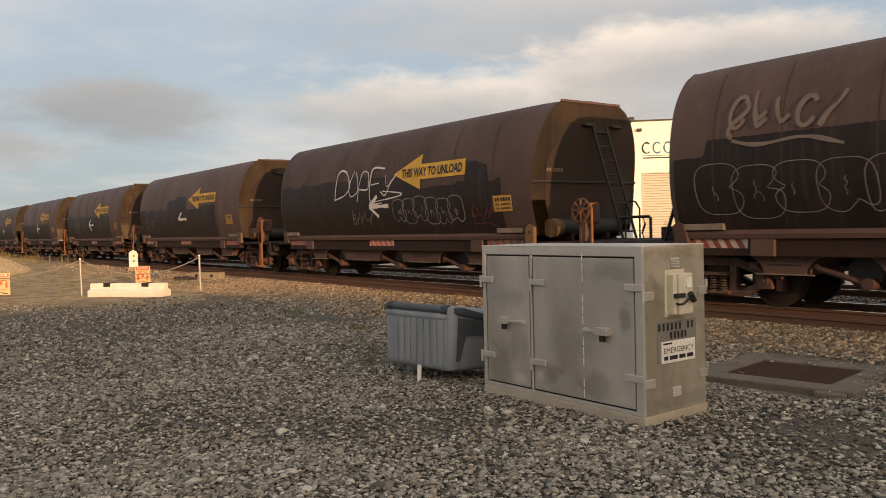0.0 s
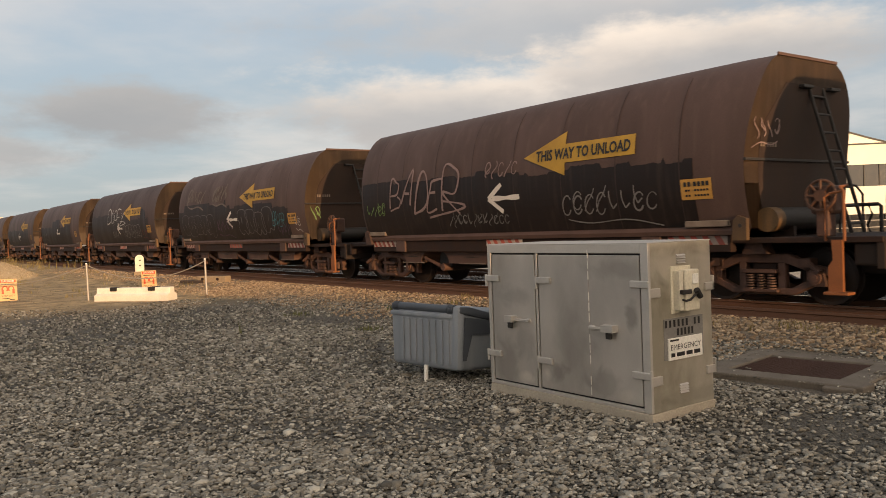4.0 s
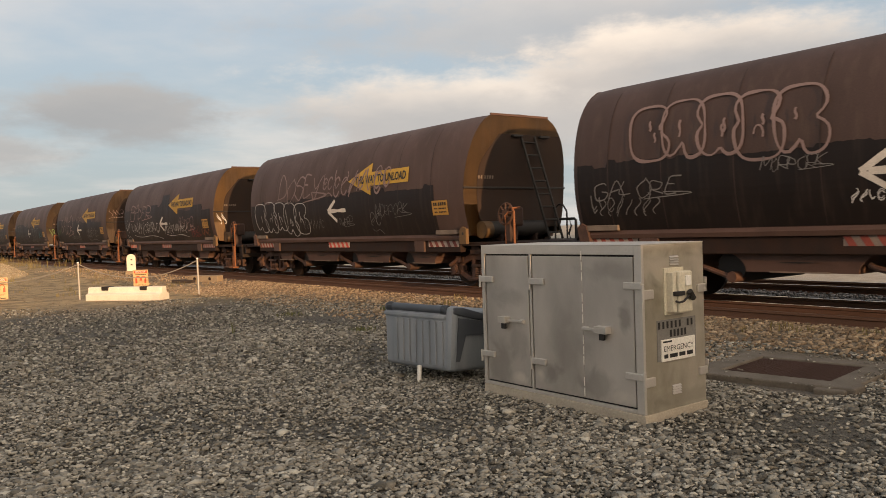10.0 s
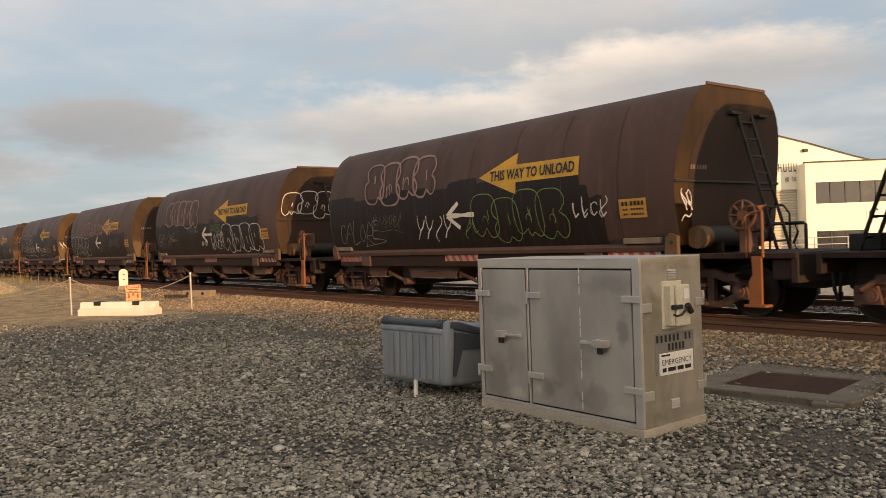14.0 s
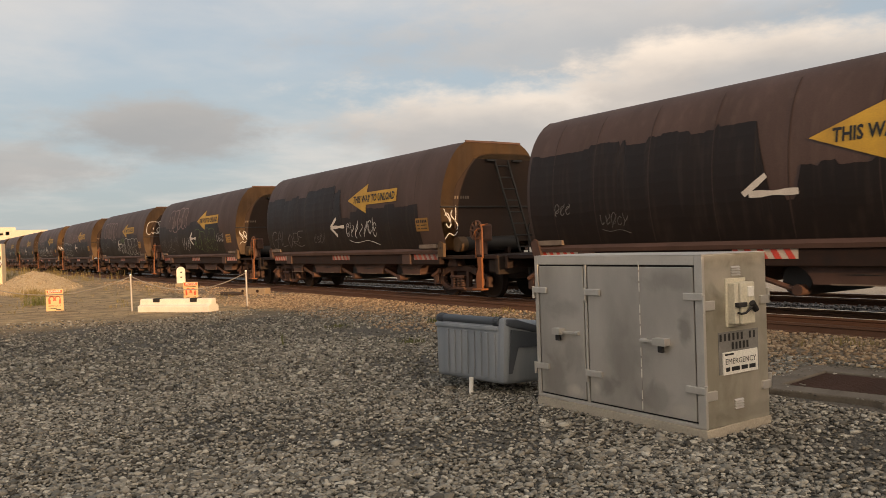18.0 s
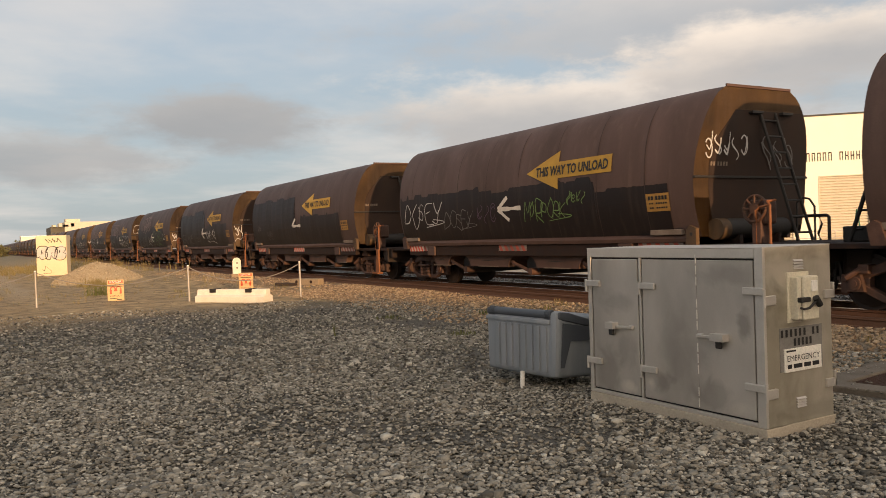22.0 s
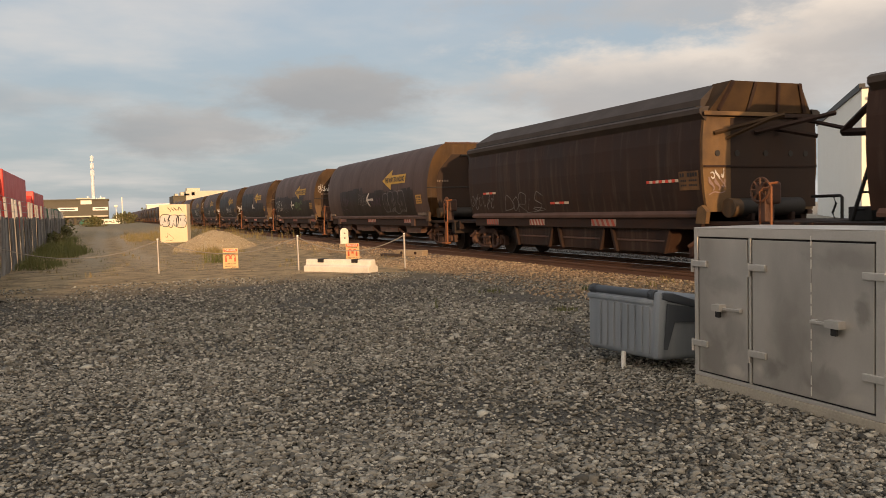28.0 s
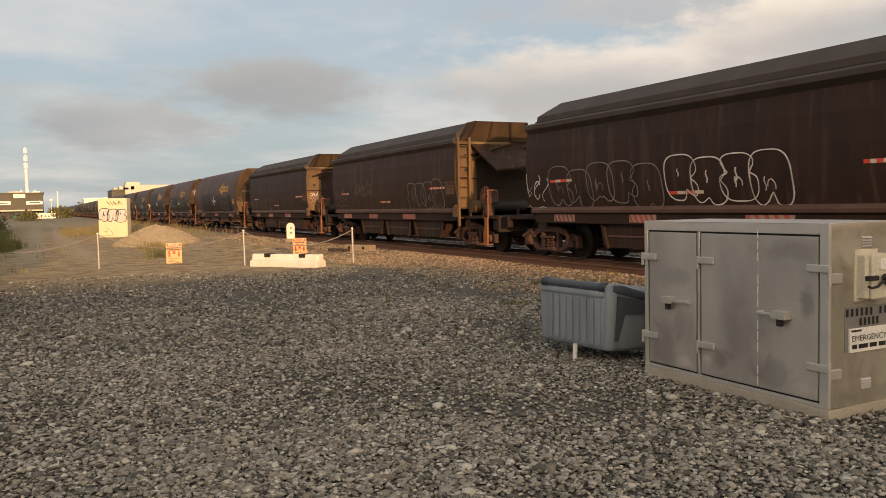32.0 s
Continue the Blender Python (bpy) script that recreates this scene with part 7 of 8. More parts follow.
    prism(bm, [(-5.44 - e, 0.98), (-5.20 - e, 0.98), (-5.22 - e, 1.28), (-5.30 - e, 1.35), (-5.44 - e, 1.30)], "x", -1.44, -1.36)
    plate = part("jacking_plate", bm, END_ORANGE, w, "ochre corner plate")
    bm = bmesh.new()
    rod(bm, (-1.444, -5.34 - e, 1.20), (-1.43, -5.34 - e, 1.20), 0.03, seg=12)
    part("jacking_hole", bm, DARK, plate)
    bm = bmesh.new()
    prism(bm, [(5.06 + e, 0.98), (5.30 + e, 0.98), (5.36 + e, 1.26), (5.26 + e, 1.33), (5.16 + e, 1.28)], "x", -1.44, -1.36)
    part("jacking_plate", bm, BOGIE, w)
    # painted signs on the side seen
    bm = bmesh.new()
    n = 12
    for k in range(n):
        a, b = k / n, (k + 1) / n
        z = lambda t: 2.60 - 0.40 + 0.80 * t
        slant = lambda t: tip - 1.1 * abs(2 * t - 1)
        q = [bm.verts.new(on_side(u, v, 0.015)) for u, v in ((slant(a), z(a)), (slant(b), z(b)), (tip - 1.1, z(b)), (tip - 1.1, z(a)))]
        bm.faces.new(q)
    slab(bm, tip - 1.1, 2.43, tip - 2.72, 2.77, lambda u, v: on_side(u, v, 0.015), 4)
    sign = part("arrow_sign", bm, YELLOW, w, "yellow painted arrow")
    bm = text_mesh("THIS WAY TO UNLOAD", 0.27, 2.28, 0.03)
    for v in bm.verts:
        v.co = on_side(tip - 0.35 - v.co.x, 2.505 + v.co.y, 0.022)
    part("lettering", bm, INK, sign, "black words reading THIS WAY TO UNLOAD")
    bm = bmesh.new()
    slab(bm, -4.36, 1.62, -4.92, 1.94, lambda u, v: on_side(u - e, v, 0.014), 4)
    panel = part("data_panel", bm, YELLOW_OLD, w, "small ochre data panel")
    bm = bmesh.new()
    for a, b, z0, z1 in [(-4.42 - 0.075 * k - (0.03 if k > 1 else 0), -4.47 - 0.075 * k - (0.03 if k > 1 else 0), 1.825, 1.895) for k in range(6)] + [(-4.44 - 0.055 * k, -4.48 - 0.055 * k, z, z + 0.028) for z in (1.75, 1.67) for k in range(8) if k != 2]:
        slab(bm, a, z0, b, z1, lambda u, v: on_side(u - e, v, 0.021))
    part("data_bars", bm, INK, panel)
    for y0, y1 in ((4.10, 5.10), (-0.45, 0.66), (-5.05, -3.95)):
        stripes(w, y0, y1, 0.915, 1.052, -1.330, REFLECT_OLD, REFLECT_DULL)
    return w


def white_arrow(w, y=0.5, z=1.93, size=1.0, worn=False):
    put = lambda u, v: on_side(u, v, 0.016)
    bm = bmesh.new()
    ribbon(bm, [(y - 0.1 * k * size, z) for k in range(1, 10)], 0.12 * size, put)
    ribbon(bm, [(y - 0.05 * k * size, z + 0.033 * k * size) for k in range(9)], 0.12 * size, put)
    if not worn:
        ribbon(bm, [(y - 0.05 * k * size, z - 0.033 * k * size) for k in range(9)], 0.12 * size, put)
    part("white_arrow", bm, WHITE_OLD, w, "white painted direction arrow")


def paint_patch(w, spans, seed):
    """Black overpaint on the lower side with a ragged, stepped upper edge: spans of (y from, y to, height)."""
    rng = random.Random(seed)
    bm = bmesh.new()
    lo, hi = min(a for a, _, _ in spans), max(b for _, b, _ in spans)
    n = round((hi - lo) / 0.05)
    jog, last, prev = 0.0, None, None
    for i in range(n + 1):
        y = lo + (hi - lo) * i / n
        if rng.random() < 0.13:
            jog = rng.uniform(-0.06, 0.09)
        top = max([t for a, b, t in spans if a - 0.1 <= y < b + 0.1] or [1.6])
        # roller strokes: flat for a hand's width, then a short slanting step
        high = top + jog + rng.uniform(-0.008, 0.008)
        last = high if last is None else last + max(-0.22, min(0.22, high - last))
        row = [bm.verts.new(on_side(y, 1.2 + (last - 1.2) * k / 9, 0.0105)) for k in range(10)]
        if prev:
            for k in range(9):
                bm.faces.new((prev[k], row[k], row[k + 1], prev[k + 1]))
        prev = row
    part("paint_patch", bm, BLACK_PATCH, w, "black overpainted patch")


def add_graffiti(w, rows, seed, surface=on_side):
    names = {"w": "white", "g": "faded grey", "p": "dull pink", "d": "dull tan", "l": "green", "t": "teal", "r": "dark red", "k": "black", "v": "dull purple", "o": "rust orange"}
    for k, (style, u, v, wd, h, tone, stroke) in enumerate(rows):
        bm, off = bmesh.new(), 0.024 + 0.002 * k
        scrawl(bm, style, u, v, wd, h, stroke, lambda a, b: surface(a, min(3.5, max(1.22, b)), off), seed * 10 + k)
        part("graffiti", bm, SPRAY[tone], w, names[tone] + (" sprayed word reading " + style if len(style) > 1 else " sprayed scrawl"))


# hopper wagons at the train's tail
HSIDE = [(1.2, 1.36), (1.6, 1.43), (2.1, 1.47), (2.6, 1.465), (2.9, 1.43), (3.06, 1.40)]


def h_half(v):
    for (a, fa), (b, fb) in zip(HSIDE, HSIDE[1:]):
        if v <= b:
            return fa + (fb - fa) * max(0.0, v - a) / (b - a)
    return HSIDE[-1][1]


def on_hopper(u, v, e=0.010):
    return Vector((-h_half(v) - e, u, v))


def build_hopper_wagon():
    w = thing("hopper_wagon", Matrix(), "dark rusty hopper wagon with a ridged roof hatch", "rail wagon", "hopper wagons")
    vs = [1.2 + 1.86 * i / 12 for i in range(13)]
    ring = [(-h_half(v), v) for v in vs] + [(h_half(v), v) for v in vs[::-1]]
    bm = bmesh.new()
    prism(bm, ring, "y", -5.2, 5.37)
    part("body", bm, HOPPER, w)
    for s in (-1, 1):
        bm = bmesh.new()
        prism(bm, [(s * 1.38, 2.93), (s * 1.53, 3.07), (s * 1.53, 3.16), (s * 1.46, 3.205), (s * 1.30, 3.21)], "y", -5.28, 5.3)
        part("top_rail", bm, HATCH, w, "overhanging top rail, sky light painted in as a paler tone")
    bm = bmesh.new()
    lo = [(-1.34, -5.05), (1.34, -5.05), (1.34, 5.1), (-1.34, 5.1)]
    hi = [(-0.86, -4.95), (0.86, -4.95), (0.86, 4.75), (-0.86, 4.75)]
    mid = [(x * 0.97, y) for x, y in lo]
    rings = [[bm.verts.new((x, y, 3.06)) for x, y in lo], [bm.verts.new((x, y, 3.37)) for x, y in mid], [bm.verts.new((x, y, 3.68)) for x, y in hi]]
    for a, b in zip(rings, rings[1:]):
        for i in range(4):
            bm.faces.new((a[i - 1], a[i], b[i], b[i - 1]))
    bm.faces.new(rings[-1])
    bmesh.ops.recalc_face_normals(bm, faces=bm.faces)
    lid = part("roof_hatch", bm, HATCH, w, "trapezoid roof hatch")
    bm = bmesh.new()
    box(bm, -1.40, -5.02, 3.212, -1.30, 5.05, 3.245, 0.006)
    part("hatch_seam", bm, DARK, lid)
    bm = bmesh.new()
    lo = [bm.verts.new(p) for p in ((-1.30, -5.27, 3.12), (1.30, -5.27, 3.12), (1.30, -5.0, 3.12), (-1.30, -5.0, 3.12))]
    hi = [bm.verts.new(p) for p in ((-0.88, -5.40, 3.69), (0.88, -5.40, 3.69), (0.88, -4.90, 3.69), (-0.88, -4.90, 3.69))]
    bm.faces.new(lo[::-1])
    bm.faces.new(hi)
    for i in range(4):
        bm.faces.new((lo[i - 1], lo[i], hi[i], hi[i - 1]))
    bmesh.ops.recalc_face_normals(bm, faces=bm.faces)
    hood = part("hatch_end", bm, HATCH_END, w, "ribbed ochre hatch end, painted darker for its shade")
    for x in (-0.95, -0.33, 0.33, 0.95):
        bm = bmesh.new()
        rod(bm, (x * 1.15, -5.285, 3.14), (x * 0.88, -5.415, 3.68), 0.045, seg=4)
        part("hatch_rib", bm, UNDER, hood)
    bm = bmesh.new()
    ring2 = [(-h_half(v) * 0.99, v) for v in vs] + [(h_half(v) * 0.99, v) for v in vs[::-1]]
    prism(bm, ring2, "y", -5.26, -5.20)
    end = part("rear_end", bm, HOPPER_END, w, "ochre and rust wagon end")
    bm = bmesh.new()
    box(bm, -1.44, -5.29, 2.05, 1.44, -5.25, 2.09, 0.006)
    box(bm, -1.46, -5.34, 3.02, 1.46, -5.24, 3.10, 0.01)
    part("end_seam", bm, UNDER, end)
    bm = bmesh.new()
    box(bm, -1.49, -5.37, 3.03, 0.30, -5.345, 3.11, 0.008)
    part("end_beam", bm, HOPPER_END, end, "pale ochre end beam")
    # dark panel: the shadow across the hopper's end is painted in
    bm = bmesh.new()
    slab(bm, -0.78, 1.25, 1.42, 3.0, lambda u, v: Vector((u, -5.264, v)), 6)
    part("grimy_end_panel", bm, END_SHADE, end, "near-black panel painted as the next wagon's shadow on the end")
    for x in (-1.1, -0.62, 0.1, 0.75, 1.15):
        bm = bmesh.new()
        rod(bm, (x, -5.275, 2.32), (x, -5.25, 2.32), 0.06, seg=14)
        part("end_hole", bm, DARK, end, "round black hole")
    for a, b, r in (((-1.2, -5.3, 2.70), (0.1, -5.75, 3.02), 0.05), ((-0.2, -5.3, 2.72), (1.2, -5.95, 3.06), 0.055), ((0.9, -5.3, 3.02), (1.0, -6.7, 2.62), 0.045), ((-0.9, -5.3, 2.60), (-0.3, -5.9, 2.95), 0.04), ((0.3, -5.3, 2.80), (0.9, -5.8, 2.62), 0.05)):
        bm = bmesh.new()
        rod(bm, a, b, r * 0.85, seg=4)
        # sunlit near arms get ochre; the others' shade is put into a dark paint
        part("hatch_arm", bm, HATCH_END if a[0] < -0.5 else UNDER, w, "hatch operating arm")
    for a, b in (((0.0, 7.05, 2.55), (0.0, 6.45, 3.0)), ((0.0, 7.05, 2.55), (0.0, 5.3, 2.42)), ((0.0, 6.45, 3.0), (0.0, 5.3, 2.95)), ((0.0, 6.45, 3.0), (0.0, 6.1, 2.45)), ((0.6, 6.9, 2.6), (0.6, 5.3, 2.5))):
        bm = bmesh.new()
        rod(bm, a, b, 0.07, seg=4)
        part("hatch_arm", bm, UNDER, w, "black triangular hatch frame")
    for s in (-1, 1):
        bm = bmesh.new()
        prism(bm, [(s * 1.30, 1.10), (s * 1.43, 1.10), (s * 1.44, 1.16), (s * 1.37, 1.23), (s * 1.28, 1.23)], "y", -5.18, 5.22)
        part("ledge", bm, SOLEBAR, w)
        bm = bmesh.new()
        box(bm, s * 1.20, -5.1, 0.86, s * 1.36, 5.15, 1.10, 0.012)
        part("solebar", bm, UNDER, w)
    for y in (-3.0, -0.65, 1.7):
        bm = bmesh.new()
        prism(bm, [(y - 1.05, 0.86), (y + 1.05, 0.86), (y + 0.88, 0.36), (y - 0.88, 0.36)], "x", -1.22, 1.22)
        ch = part("hopper_pocket", bm, HOPPER, w, "discharge pocket under the hopper")
        for t in (-1, 1):
            bm = bmesh.new()
            prism(bm, [(y + t * 1.02 - 0.04, 0.86), (y + t * 1.02 + 0.04, 0.86), (y + t * 0.84 + 0.04, 0.34), (y + t * 0.84 - 0.04, 0.34)], "x", -1.29, -1.215)
            part("pocket_brace", bm, UNDER, ch)
        bm = bmesh.new()
        box(bm, -1.25, y - 0.85, 0.58, -1.21, y + 0.85, 0.62, 0.006)
        part("pocket_rib", bm, SOLEBAR, ch)
    running_gear(w, -5.35, 5.2, -7.30, 6.60, hoop=False)
    bm = bmesh.new()
    prism(bm, [(-5.34, 0.98), (-5.06, 0.98), (-5.12, 1.28), (-5.24, 1.33), (-5.38, 1.2)], "x", -1.47, -1.38)
    part("jacking_plate", bm, HOPPER_END, w)
    for y0, y1 in ((3.55, 4.35), (0.9, 1.7), (-2.3, -1.3)):
        stripes(w, y0, y1, 0.90, 1.06, -1.366, REFLECT_OLD, REFLECT_DULL)
    for u, v, wd in ((-4.05, 1.80, 1.02), (0.05, 1.44, 0.9), (3.95, 1.79, 0.85)):
        put = lambda a, b: on_hopper(a, b, 0.014)
        n = 10 if wd > 1 else 4
        for k in range(n):
            bm = bmesh.new()
            slab(bm, u - wd / 2 + wd * k / n, v, u - wd / 2 + wd * (k + 0.96) / n, v + 0.06, put)
            part("reflector", bm, REFLECT_R if k % 2 else REFLECT_W, w)
    bm = bmesh.new()
    slab(bm, -4.58, 1.63, -5.16, 2.0, lambda u, v: on_hopper(u, v, 0.014), 3)
    panel = part("data_panel", bm, HOPPER_PANEL, w, "grimy ochre data panel")
    bm = bmesh.new()
    for a, b, z0, z1 in [(-4.62 - 0.075 * k, -4.67 - 0.075 * k, 1.89, 1.965) for k in range(7) if k != 2] + [(-4.64 - 0.06 * k, -4.68 - 0.06 * k, z, z + 0.035) for z in (1.80, 1.71) for k in range(8) if k != 3]:
        slab(bm, a, z0, b, z1, lambda u, v: on_hopper(u, v, 0.02))
    part("data_bars", bm, INK, panel)
    return w


def hopper_ladder(w):
    """Ochre ladder at the rear corner and the raised hood of one hopper."""
    bm = bmesh.new()
    for x in (-1.42, -1.06):
        box(bm, x - 0.035, -5.42, 0.72, x + 0.035, -5.34, 3.22, 0.008)
    lad = part("ladder", bm, END_ORANGE, w, "ochre corner ladder")
    for k in range(8):
        bm = bmesh.new()
        rod(bm, (-1.42, -5.38, 0.95 + 0.29 * k), (-1.06, -5.38, 0.95 + 0.29 * k), 0.018, seg=6)
        part("rung", bm, END_ORANGE, lad)
    bm = bmesh.new()
    A = [(-0.95, -5.28, 3.05), (1.35, -5.28, 3.10), (1.45, -6.55, 2.50), (-0.75, -6.35, 2.28)]
    a = [bm.verts.new(p) for p in A]
    b = [bm.verts.new((x, y, z - 0.05)) for x, y, z in A]
    bm.faces.new(a)
    bm.faces.new(b[::-1])
    for i in range(4):
        bm.faces.new((a[i - 1], b[i - 1], b[i], a[i]))
    bmesh.ops.recalc_face_normals(bm, faces=bm.faces)
    part("hood", bm, HOPPER, w, "raised sheet-metal hood")


# scrawls by wagon: style or word, y, z, width, height, tone, stroke; and black overpaint: y from, y to, height
SCRAWLS, PATCHES = {}, {}
SCRAWLS[-8] = [("s", 3.0, 1.9, 1.4, 0.5, "g", 0.03)]
SCRAWLS[-7] = [("s", 3.9, 1.7, 1.2, 0.6, "g", 0.03)]
SCRAWLS[-6] = [("DOPEY", 0.53, 2.42, 2.8, 0.62, "w", 0.05), ("b", -2.05, 1.73, 2.6, 0.6, "g", 0.03), ("s", 0.7, 1.59, 1.0, 0.35, "g", 0.025), ("s", -4.0, 1.6, 0.7, 0.3, "r", 0.02)]
SCRAWLS[-5] = [("s", 3.44, 2.80, 1.75, 0.55, "d", 0.085), ("s", 1.0, 2.77, 1.4, 0.5, "d", 0.08), ("b", 3.18, 1.76, 3.2, 0.82, "g", 0.016), ("s", 0.6, 1.66, 1.4, 0.45, "v", 0.03), ("b", -1.98, 1.73, 2.6, 0.85, "g", 0.024), ("BADER", -3.73, 1.77, 0.8, 0.33, "t", 0.03), ("s", -5.0, 1.66, 0.4, 0.33, "w", 0.022), ("s", -4.0, 1.45, 0.8, 0.3, "v", 0.03)]
SCRAWLS[-4] = [("BADER", 2.65, 2.16, 2.6, 0.82, "p", 0.07), ("s", -0.1, 2.45, 1.0, 0.35, "p", 0.035), ("s", 0.76, 1.46, 2.0, 0.28, "g", 0.025), ("s", -2.83, 1.65, 2.2, 0.46, "g", 0.035), ("s", 4.64, 1.8, 0.86, 0.3, "l", 0.025)]
SCRAWLS[-3] = [("BADER", 2.85, 2.44, 2.7, 0.50, "p", 0.05), ("s", 2.2, 1.74, 4.0, 0.5, "w", 0.028), ("s", 4.75, 1.82, 0.6, 0.6, "w", 0.022), ("s", -1.52, 1.65, 2.6, 0.36, "w", 0.026), ("BADER", -2.75, 1.84, 1.5, 0.42, "p", 0.035), ("BADER", -3.61, 1.49, 0.8, 0.24, "r", 0.03), ("s", -4.6, 1.46, 0.8, 0.3, "o", 0.03)]
SCRAWLS[-2] = [("DOSEY", 1.93, 2.62, 2.6, 0.62, "p", 0.055), ("T", 0.3, 2.62, 0.55, 0.4, "p", 0.05), ("s", -1.4, 2.5, 2.8, 0.66, "p", 0.06), ("b", 3.2, 1.75, 3.3, 0.95, "w", 0.026), ("TWERP", -0.54, 1.58, 0.7, 0.17, "g", 0.02), ("MORPORK", -2.74, 1.81, 1.4, 0.26, "g", 0.016), ("s", -2.0, 1.6, 0.5, 0.4, "g", 0.018), ("s", 1.2, 1.55, 1.2, 0.3, "g", 0.014)]
SCRAWLS[-1] = [("b", 2.4, 2.72, 3.2, 0.98, "p", 0.06), ("GALORE", 3.96, 1.87, 1.8, 0.24, "g", 0.026), ("s", 4.24, 1.58, 1.5, 0.33, "g", 0.024), ("MORPORK", 1.23, 2.07, 0.95, 0.15, "g", 0.016), ("s", 0.2, 1.56, 0.55, 0.18, "w", 0.022), ("RAIDER", -0.91, 2.08, 0.8, 0.22, "l", 0.024), ("WAGER", -0.97, 1.63, 1.05, 0.38, "w", 0.03), ("b", -3.0, 1.76, 2.9, 0.95, "w", 0.03)]
SCRAWLS[0] = [("b", 2.15, 2.78, 2.7, 1.02, "p", 0.06), ("GALORE", 3.89, 1.62, 1.85, 0.46, "g", 0.028), ("s", 0.8, 1.62, 1.3, 0.58, "w", 0.032), ("b", -1.86, 1.77, 2.5, 0.95, "l", 0.022), ("s", -3.72, 1.77, 0.85, 0.38, "w", 0.03), ("s", -0.48, 1.57, 0.5, 0.4, "l", 0.022), ("s", 2.6, 1.85, 1.2, 0.3, "g", 0.014)]
SCRAWLS[1] = [("GALORE", 3.6, 1.62, 2.6, 0.46, "g", 0.028), ("s", -1.52, 1.74, 1.8, 0.46, "w", 0.028), ("s", 1.2, 1.55, 0.8, 0.3, "g", 0.014)]
SCRAWLS[2] = [("s", 4.3, 1.85, 0.45, 0.25, "g", 0.02), ("s", 3.0, 1.6, 0.7, 0.25, "g", 0.014)]
SCRAWLS[3] = [("DOSEY", 4.0, 1.9, 1.9, 0.48, "w", 0.034), ("DOSEY", 2.16, 1.72, 1.35, 0.36, "g", 0.026), ("s", 0.86, 1.78, 0.85, 0.45, "v", 0.026), ("MORPORK", -1.38, 1.80, 1.45, 0.34, "l", 0.026), ("s", -2.44, 1.98, 0.6, 0.25, "l", 0.024)]
SCRAWLS[4] = [("BADER", 0.77, 1.9, 1.2, 0.32, "g", 0.026), ("s", 3.7, 1.82, 1.5, 0.5, "v", 0.024), ("s", -0.9, 1.75, 1.6, 0.4, "v", 0.022), ("b", -3.3, 1.72, 2.4, 0.85, "g", 0.035)]
SCRAWLS[5] = [("s", 4.45, 1.53, 1.6, 0.45, "g", 0.024), ("DORIS", 1.95, 1.49, 2.0, 0.36, "g", 0.026)]
SCRAWLS[6] = [("s", 4.3, 1.71, 1.5, 0.5, "g", 0.025), ("s", 1.96, 1.88, 1.7, 0.5, "g", 0.028), ("b", -3.2, 1.63, 2.4, 0.86, "g", 0.032)]
SCRAWLS[7] = [("s", 4.91, 1.63, 1.0, 0.62, "w", 0.028), ("b", 2.52, 1.68, 3.6, 0.95, "g", 0.032), ("b", -0.89, 1.7, 2.7, 0.95, "w", 0.03)]
SCRAWLS[8] = [("s", 3.6, 1.8, 1.6, 0.5, "g", 0.03)]
PATCHES[-8] = [(-3.6, 5.25, 2.35)]
PATCHES[-7] = [(-3.4, 5.25, 2.3), (-0.4, 1.6, 2.7)]
PATCHES[-6] = [(3.9, 5.25, 2.55), (-0.3, 3.9, 2.62), (-1.5, -0.3, 2.45), (-3.6, -1.5, 2.25), (-4.1, -3.6, 2.65), (-4.6, -4.1, 2.3)]
PATCHES[-5] = [(4.6, 5.25, 2.25), (0.6, 4.6, 2.5), (-3.2, 0.6, 2.3), (-4.4, -3.2, 2.12)]
PATCHES[-4] = [(0.1, 5.25, 2.4), (-0.5, 0.1, 2.33), (-4.6, -0.5, 2.26)]
PATCHES[-3] = [(1.9, 5.25, 2.55), (-0.05, 1.9, 2.62), (-0.75, -0.05, 2.95), (-1.5, -0.75, 2.45), (-3.4, -1.5, 2.34), (-4.35, -3.4, 2.5), (-5.2, -4.35, 2.3)]
PATCHES[-2] = [(-0.8, 5.25, 2.22), (-4.45, -0.8, 2.29)]
PATCHES[-1] = [(-1.65, 5.25, 2.31), (-4.25, -1.65, 2.38)]
PATCHES[0] = [(0.1, 5.25, 2.47), (-0.6, 0.1, 2.63), (-3.38, -0.6, 2.48), (-3.55, -3.38, 2.28), (-4.0, -3.55, 2.05)]
PATCHES[1] = [(2.0, 5.25, 2.92), (0.3, 2.0, 3.08), (-0.3, 0.3, 2.94), (-1.05, -0.3, 2.1), (-4.5, -1.05, 2.29)]
PATCHES[2] = [(-0.05, 5.25, 2.97), (-0.72, -0.05, 1.82), (-4.25, -0.72, 2.22)]
PATCHES[3] = [(0.7, 5.25, 2.38), (-2.9, 0.7, 2.31), (-4.9, -2.9, 2.1)]
PATCHES[4] = [(0.9, 4.4, 2.35), (-2.2, 0.9, 2.2), (-5.5, -2.2, 2.15)]
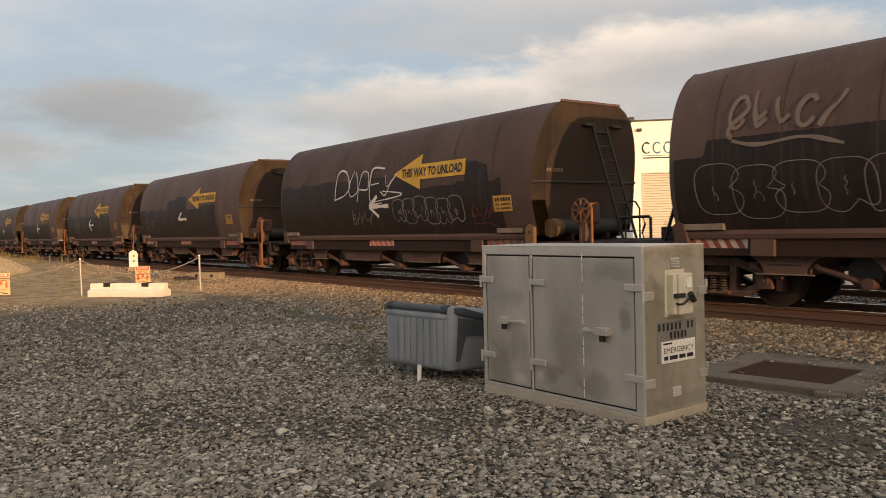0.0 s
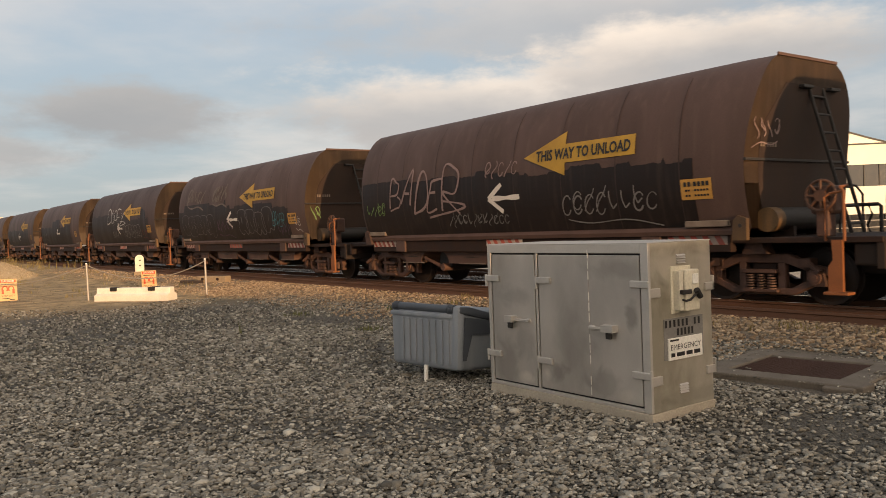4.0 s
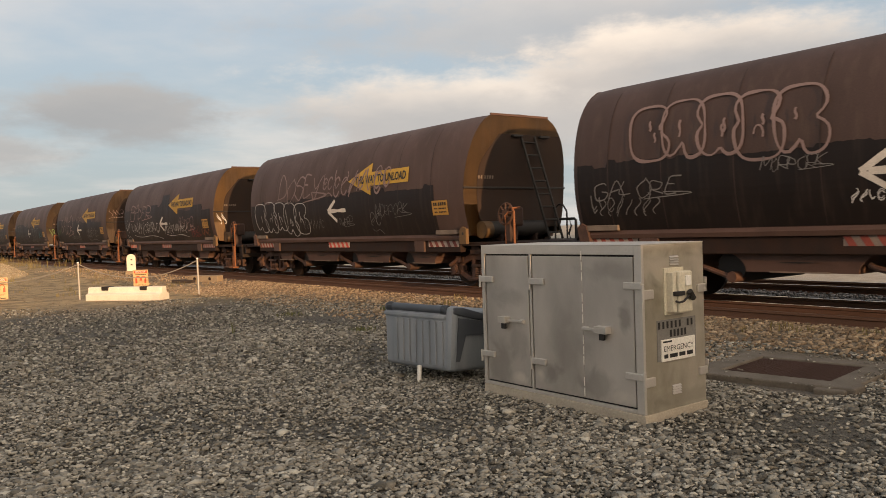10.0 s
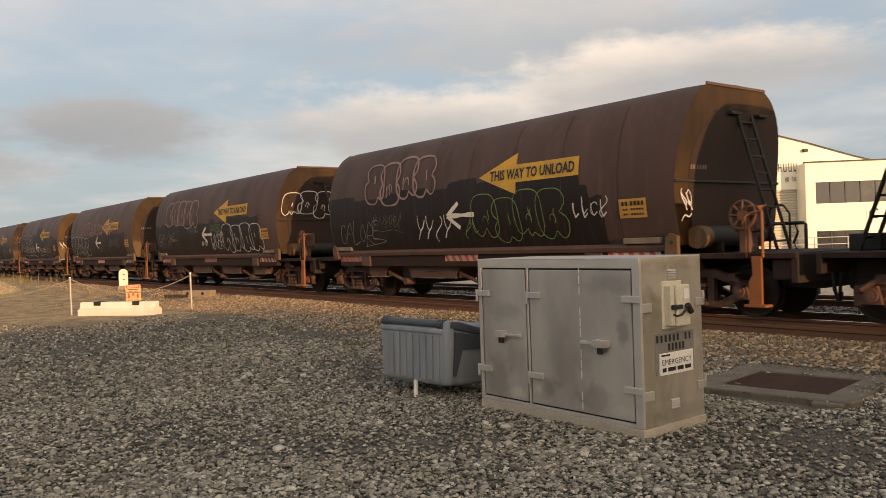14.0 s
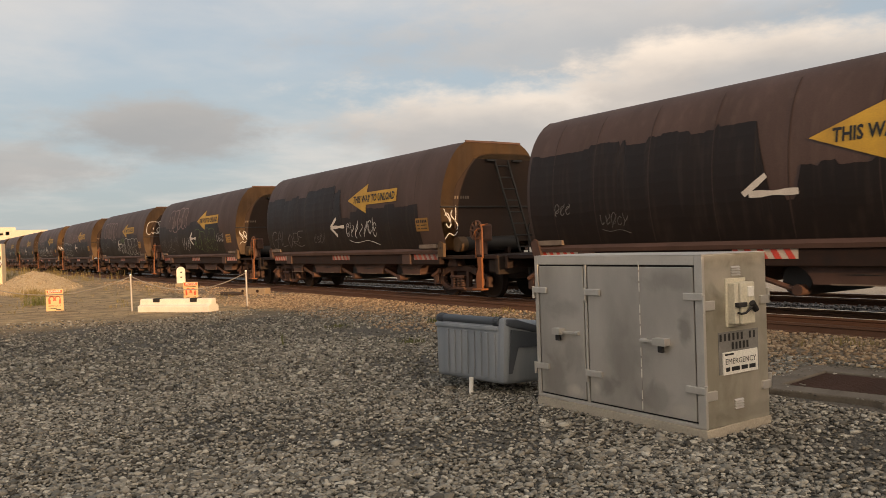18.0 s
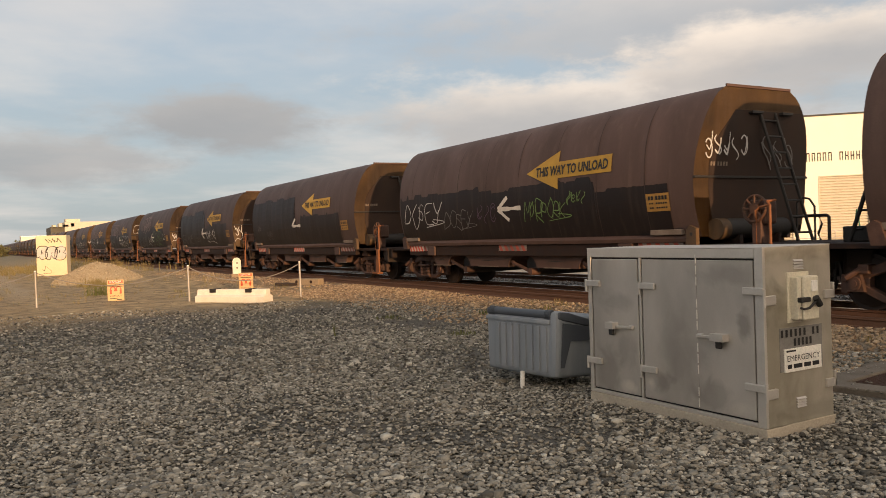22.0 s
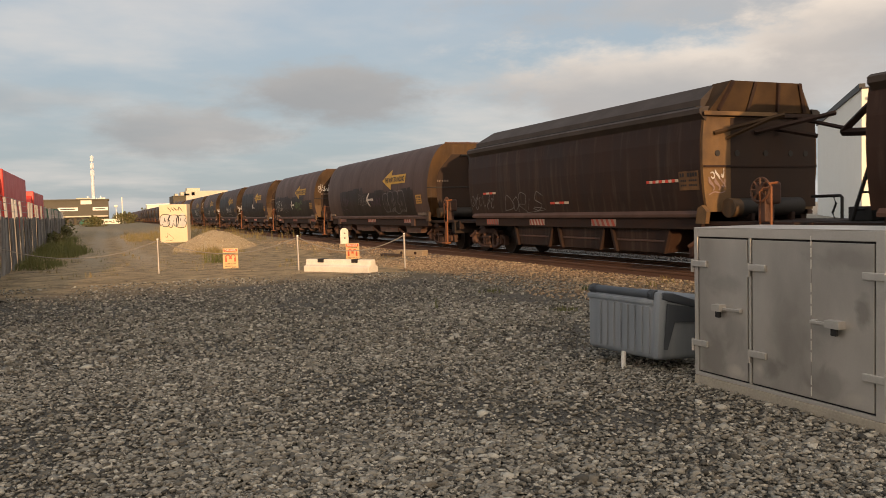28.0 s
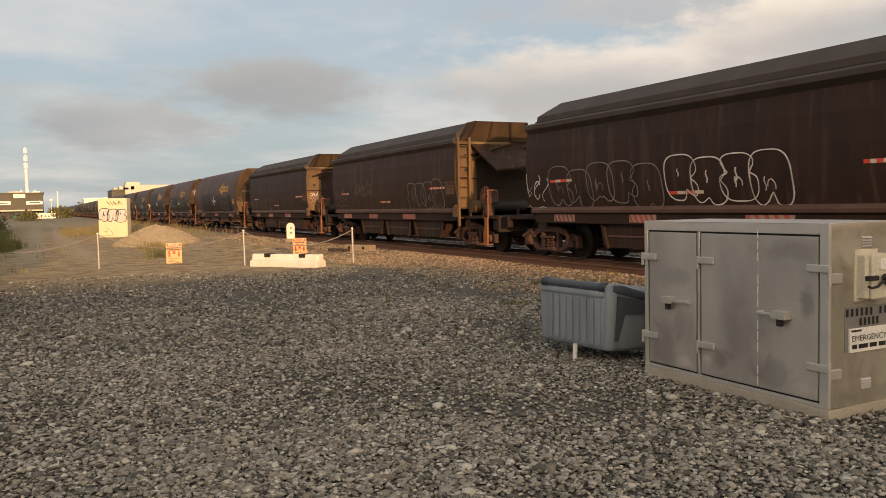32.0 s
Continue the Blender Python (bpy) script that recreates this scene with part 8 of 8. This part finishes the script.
END_SCRAWLS = {-5: [("s", -1.15, 1.9, 0.3, 0.4, "l", 0.03)], -4: [("s", -1.0, 2.62, 0.7, 0.32, "p", 0.026)], -3: [("s", -1.2, 1.9, 0.35, 0.45, "w", 0.03)], -1: [("b", -0.2, 2.65, 2.1, 0.8, "w", 0.03)],
               0: [("s", -1.2, 1.85, 0.28, 0.35, "w", 0.026)], 1: [("s", -1.2, 1.85, 0.38, 0.5, "w", 0.03)], 3: [("s", -0.75, 2.65, 1.1, 0.4, "w", 0.036), ("s", 0.6, 2.55, 0.9, 0.5, "g", 0.03)],
               5: [("s", -1.12, 1.72, 0.42, 0.22, "p", 0.03), ("s", -1.12, 1.9, 0.36, 0.2, "w", 0.025)]}
# bright reflector panels: wagon, y from, y to
BRIGHT = ((-3, 4.10, 5.10), (-2, -0.45, 0.66), (0, -5.05, -3.95), (2, 4.10, 5.10), (2, -0.45, 0.66), (3, 4.30, 5.10), (1, 4.10, 5.10))

FIRST, LAST = -25, 8
PLACE = {4: -57.17, 5: -72.85, 6: -87.05, 7: -101.4, 8: -115.7}


def build_train():
    plain, hopper, long_one = build_tank_wagon(), build_hopper_wagon(), build_tank_wagon(1.36, -1.95)
    train = {}
    for k in range(FIRST, LAST + 1):
        src = plain if k < 4 else long_one if k == 4 else hopper
        train[k] = src if k in (FIRST, 4, 5) else copy_thing(src, Matrix())
    for k, w in train.items():
        marks, spans = SCRAWLS.get(k), PATCHES.get(k)
        rng = random.Random(100 + k)
        if k < 5:
            if spans is None:
                spans = [(-3.5, 5.2, 2.15 + rng.uniform(-0.1, 0.3))]
            paint_patch(w, spans, 50 + k)
            white_arrow(w, (0.34 if k < 4 else 0.2) + rng.uniform(-0.04, 0.04), 1.88, rng.uniform(0.95, 1.05), worn=(k in (2, -7)))
            add_graffiti(w, marks or [("s", rng.uniform(1, 4), 1.8, 1.4, 0.45, "g", 0.03)], 300 + k)
            if k in END_SCRAWLS:
                add_graffiti(w, END_SCRAWLS[k], 400 + k, on_rear)
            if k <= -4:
                # these ends take a darker ochre than the rest
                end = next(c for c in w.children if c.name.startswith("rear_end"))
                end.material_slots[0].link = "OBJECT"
                end.material_slots[0].material = END_DARK
        else:
            add_graffiti(w, marks, 300 + k, on_hopper)
            if k in END_SCRAWLS:
                add_graffiti(w, END_SCRAWLS[k], 400 + k, lambda u, v, e: Vector((u, -5.26 - e, v)))
    for k, y0, y1 in BRIGHT:
        stripes(train[k], y0, y1, 0.91, 1.056, -1.337, REFLECT_R, REFLECT_W)
    hopper_ladder(train[6])
    return train


TRAIN = build_train()
# the train's way: seconds, and the drift in metres from a steady 5.85 m/s
DRIFT = [(0, 1.83), (2.5, 1.88), (5.5, 1.55), (7, 1.29), (8, 1.03), (11, 0.47), (13, -0.15), (15.5, -0.85), (18, -2.0), (20.5, -2.95), (23, -4.25), (24.5, -4.77), (28, -5.94), (32, -7.32)]


def lead(t):
    """Where wagon 0 stands along the track at t seconds."""
    for (a, da), (b, db) in zip(DRIFT, DRIFT[1:]):
        if t <= b:
            return (6.9 + 5.85 * (t - 13) + da + (db - da) * (t - a) / (b - a)) * 1.0115 + 0.7


def motions():
    """The train rolls away along the track; its wheels turn with it."""
    for k, w in TRAIN.items():
        walk(w, [(t, pose(TRACK_X, lead(t) + PLACE.get(k, -PITCH * k), RAIL_TOP_Z)) for t, _ in DRIFT])
        if k < -7:
            continue
        for bg in w.children:
            if not bg.name.startswith("bogie"):
                continue
            for ws in bg.children:
                if ws.name.startswith("wheelset"):
                    y = ws.location.y
                    walk(ws, [(i / 10, pose(0, y, WHEEL_R, -math.degrees(lead(i / 10) / WHEEL_R))) for i in range(321)])


motions()
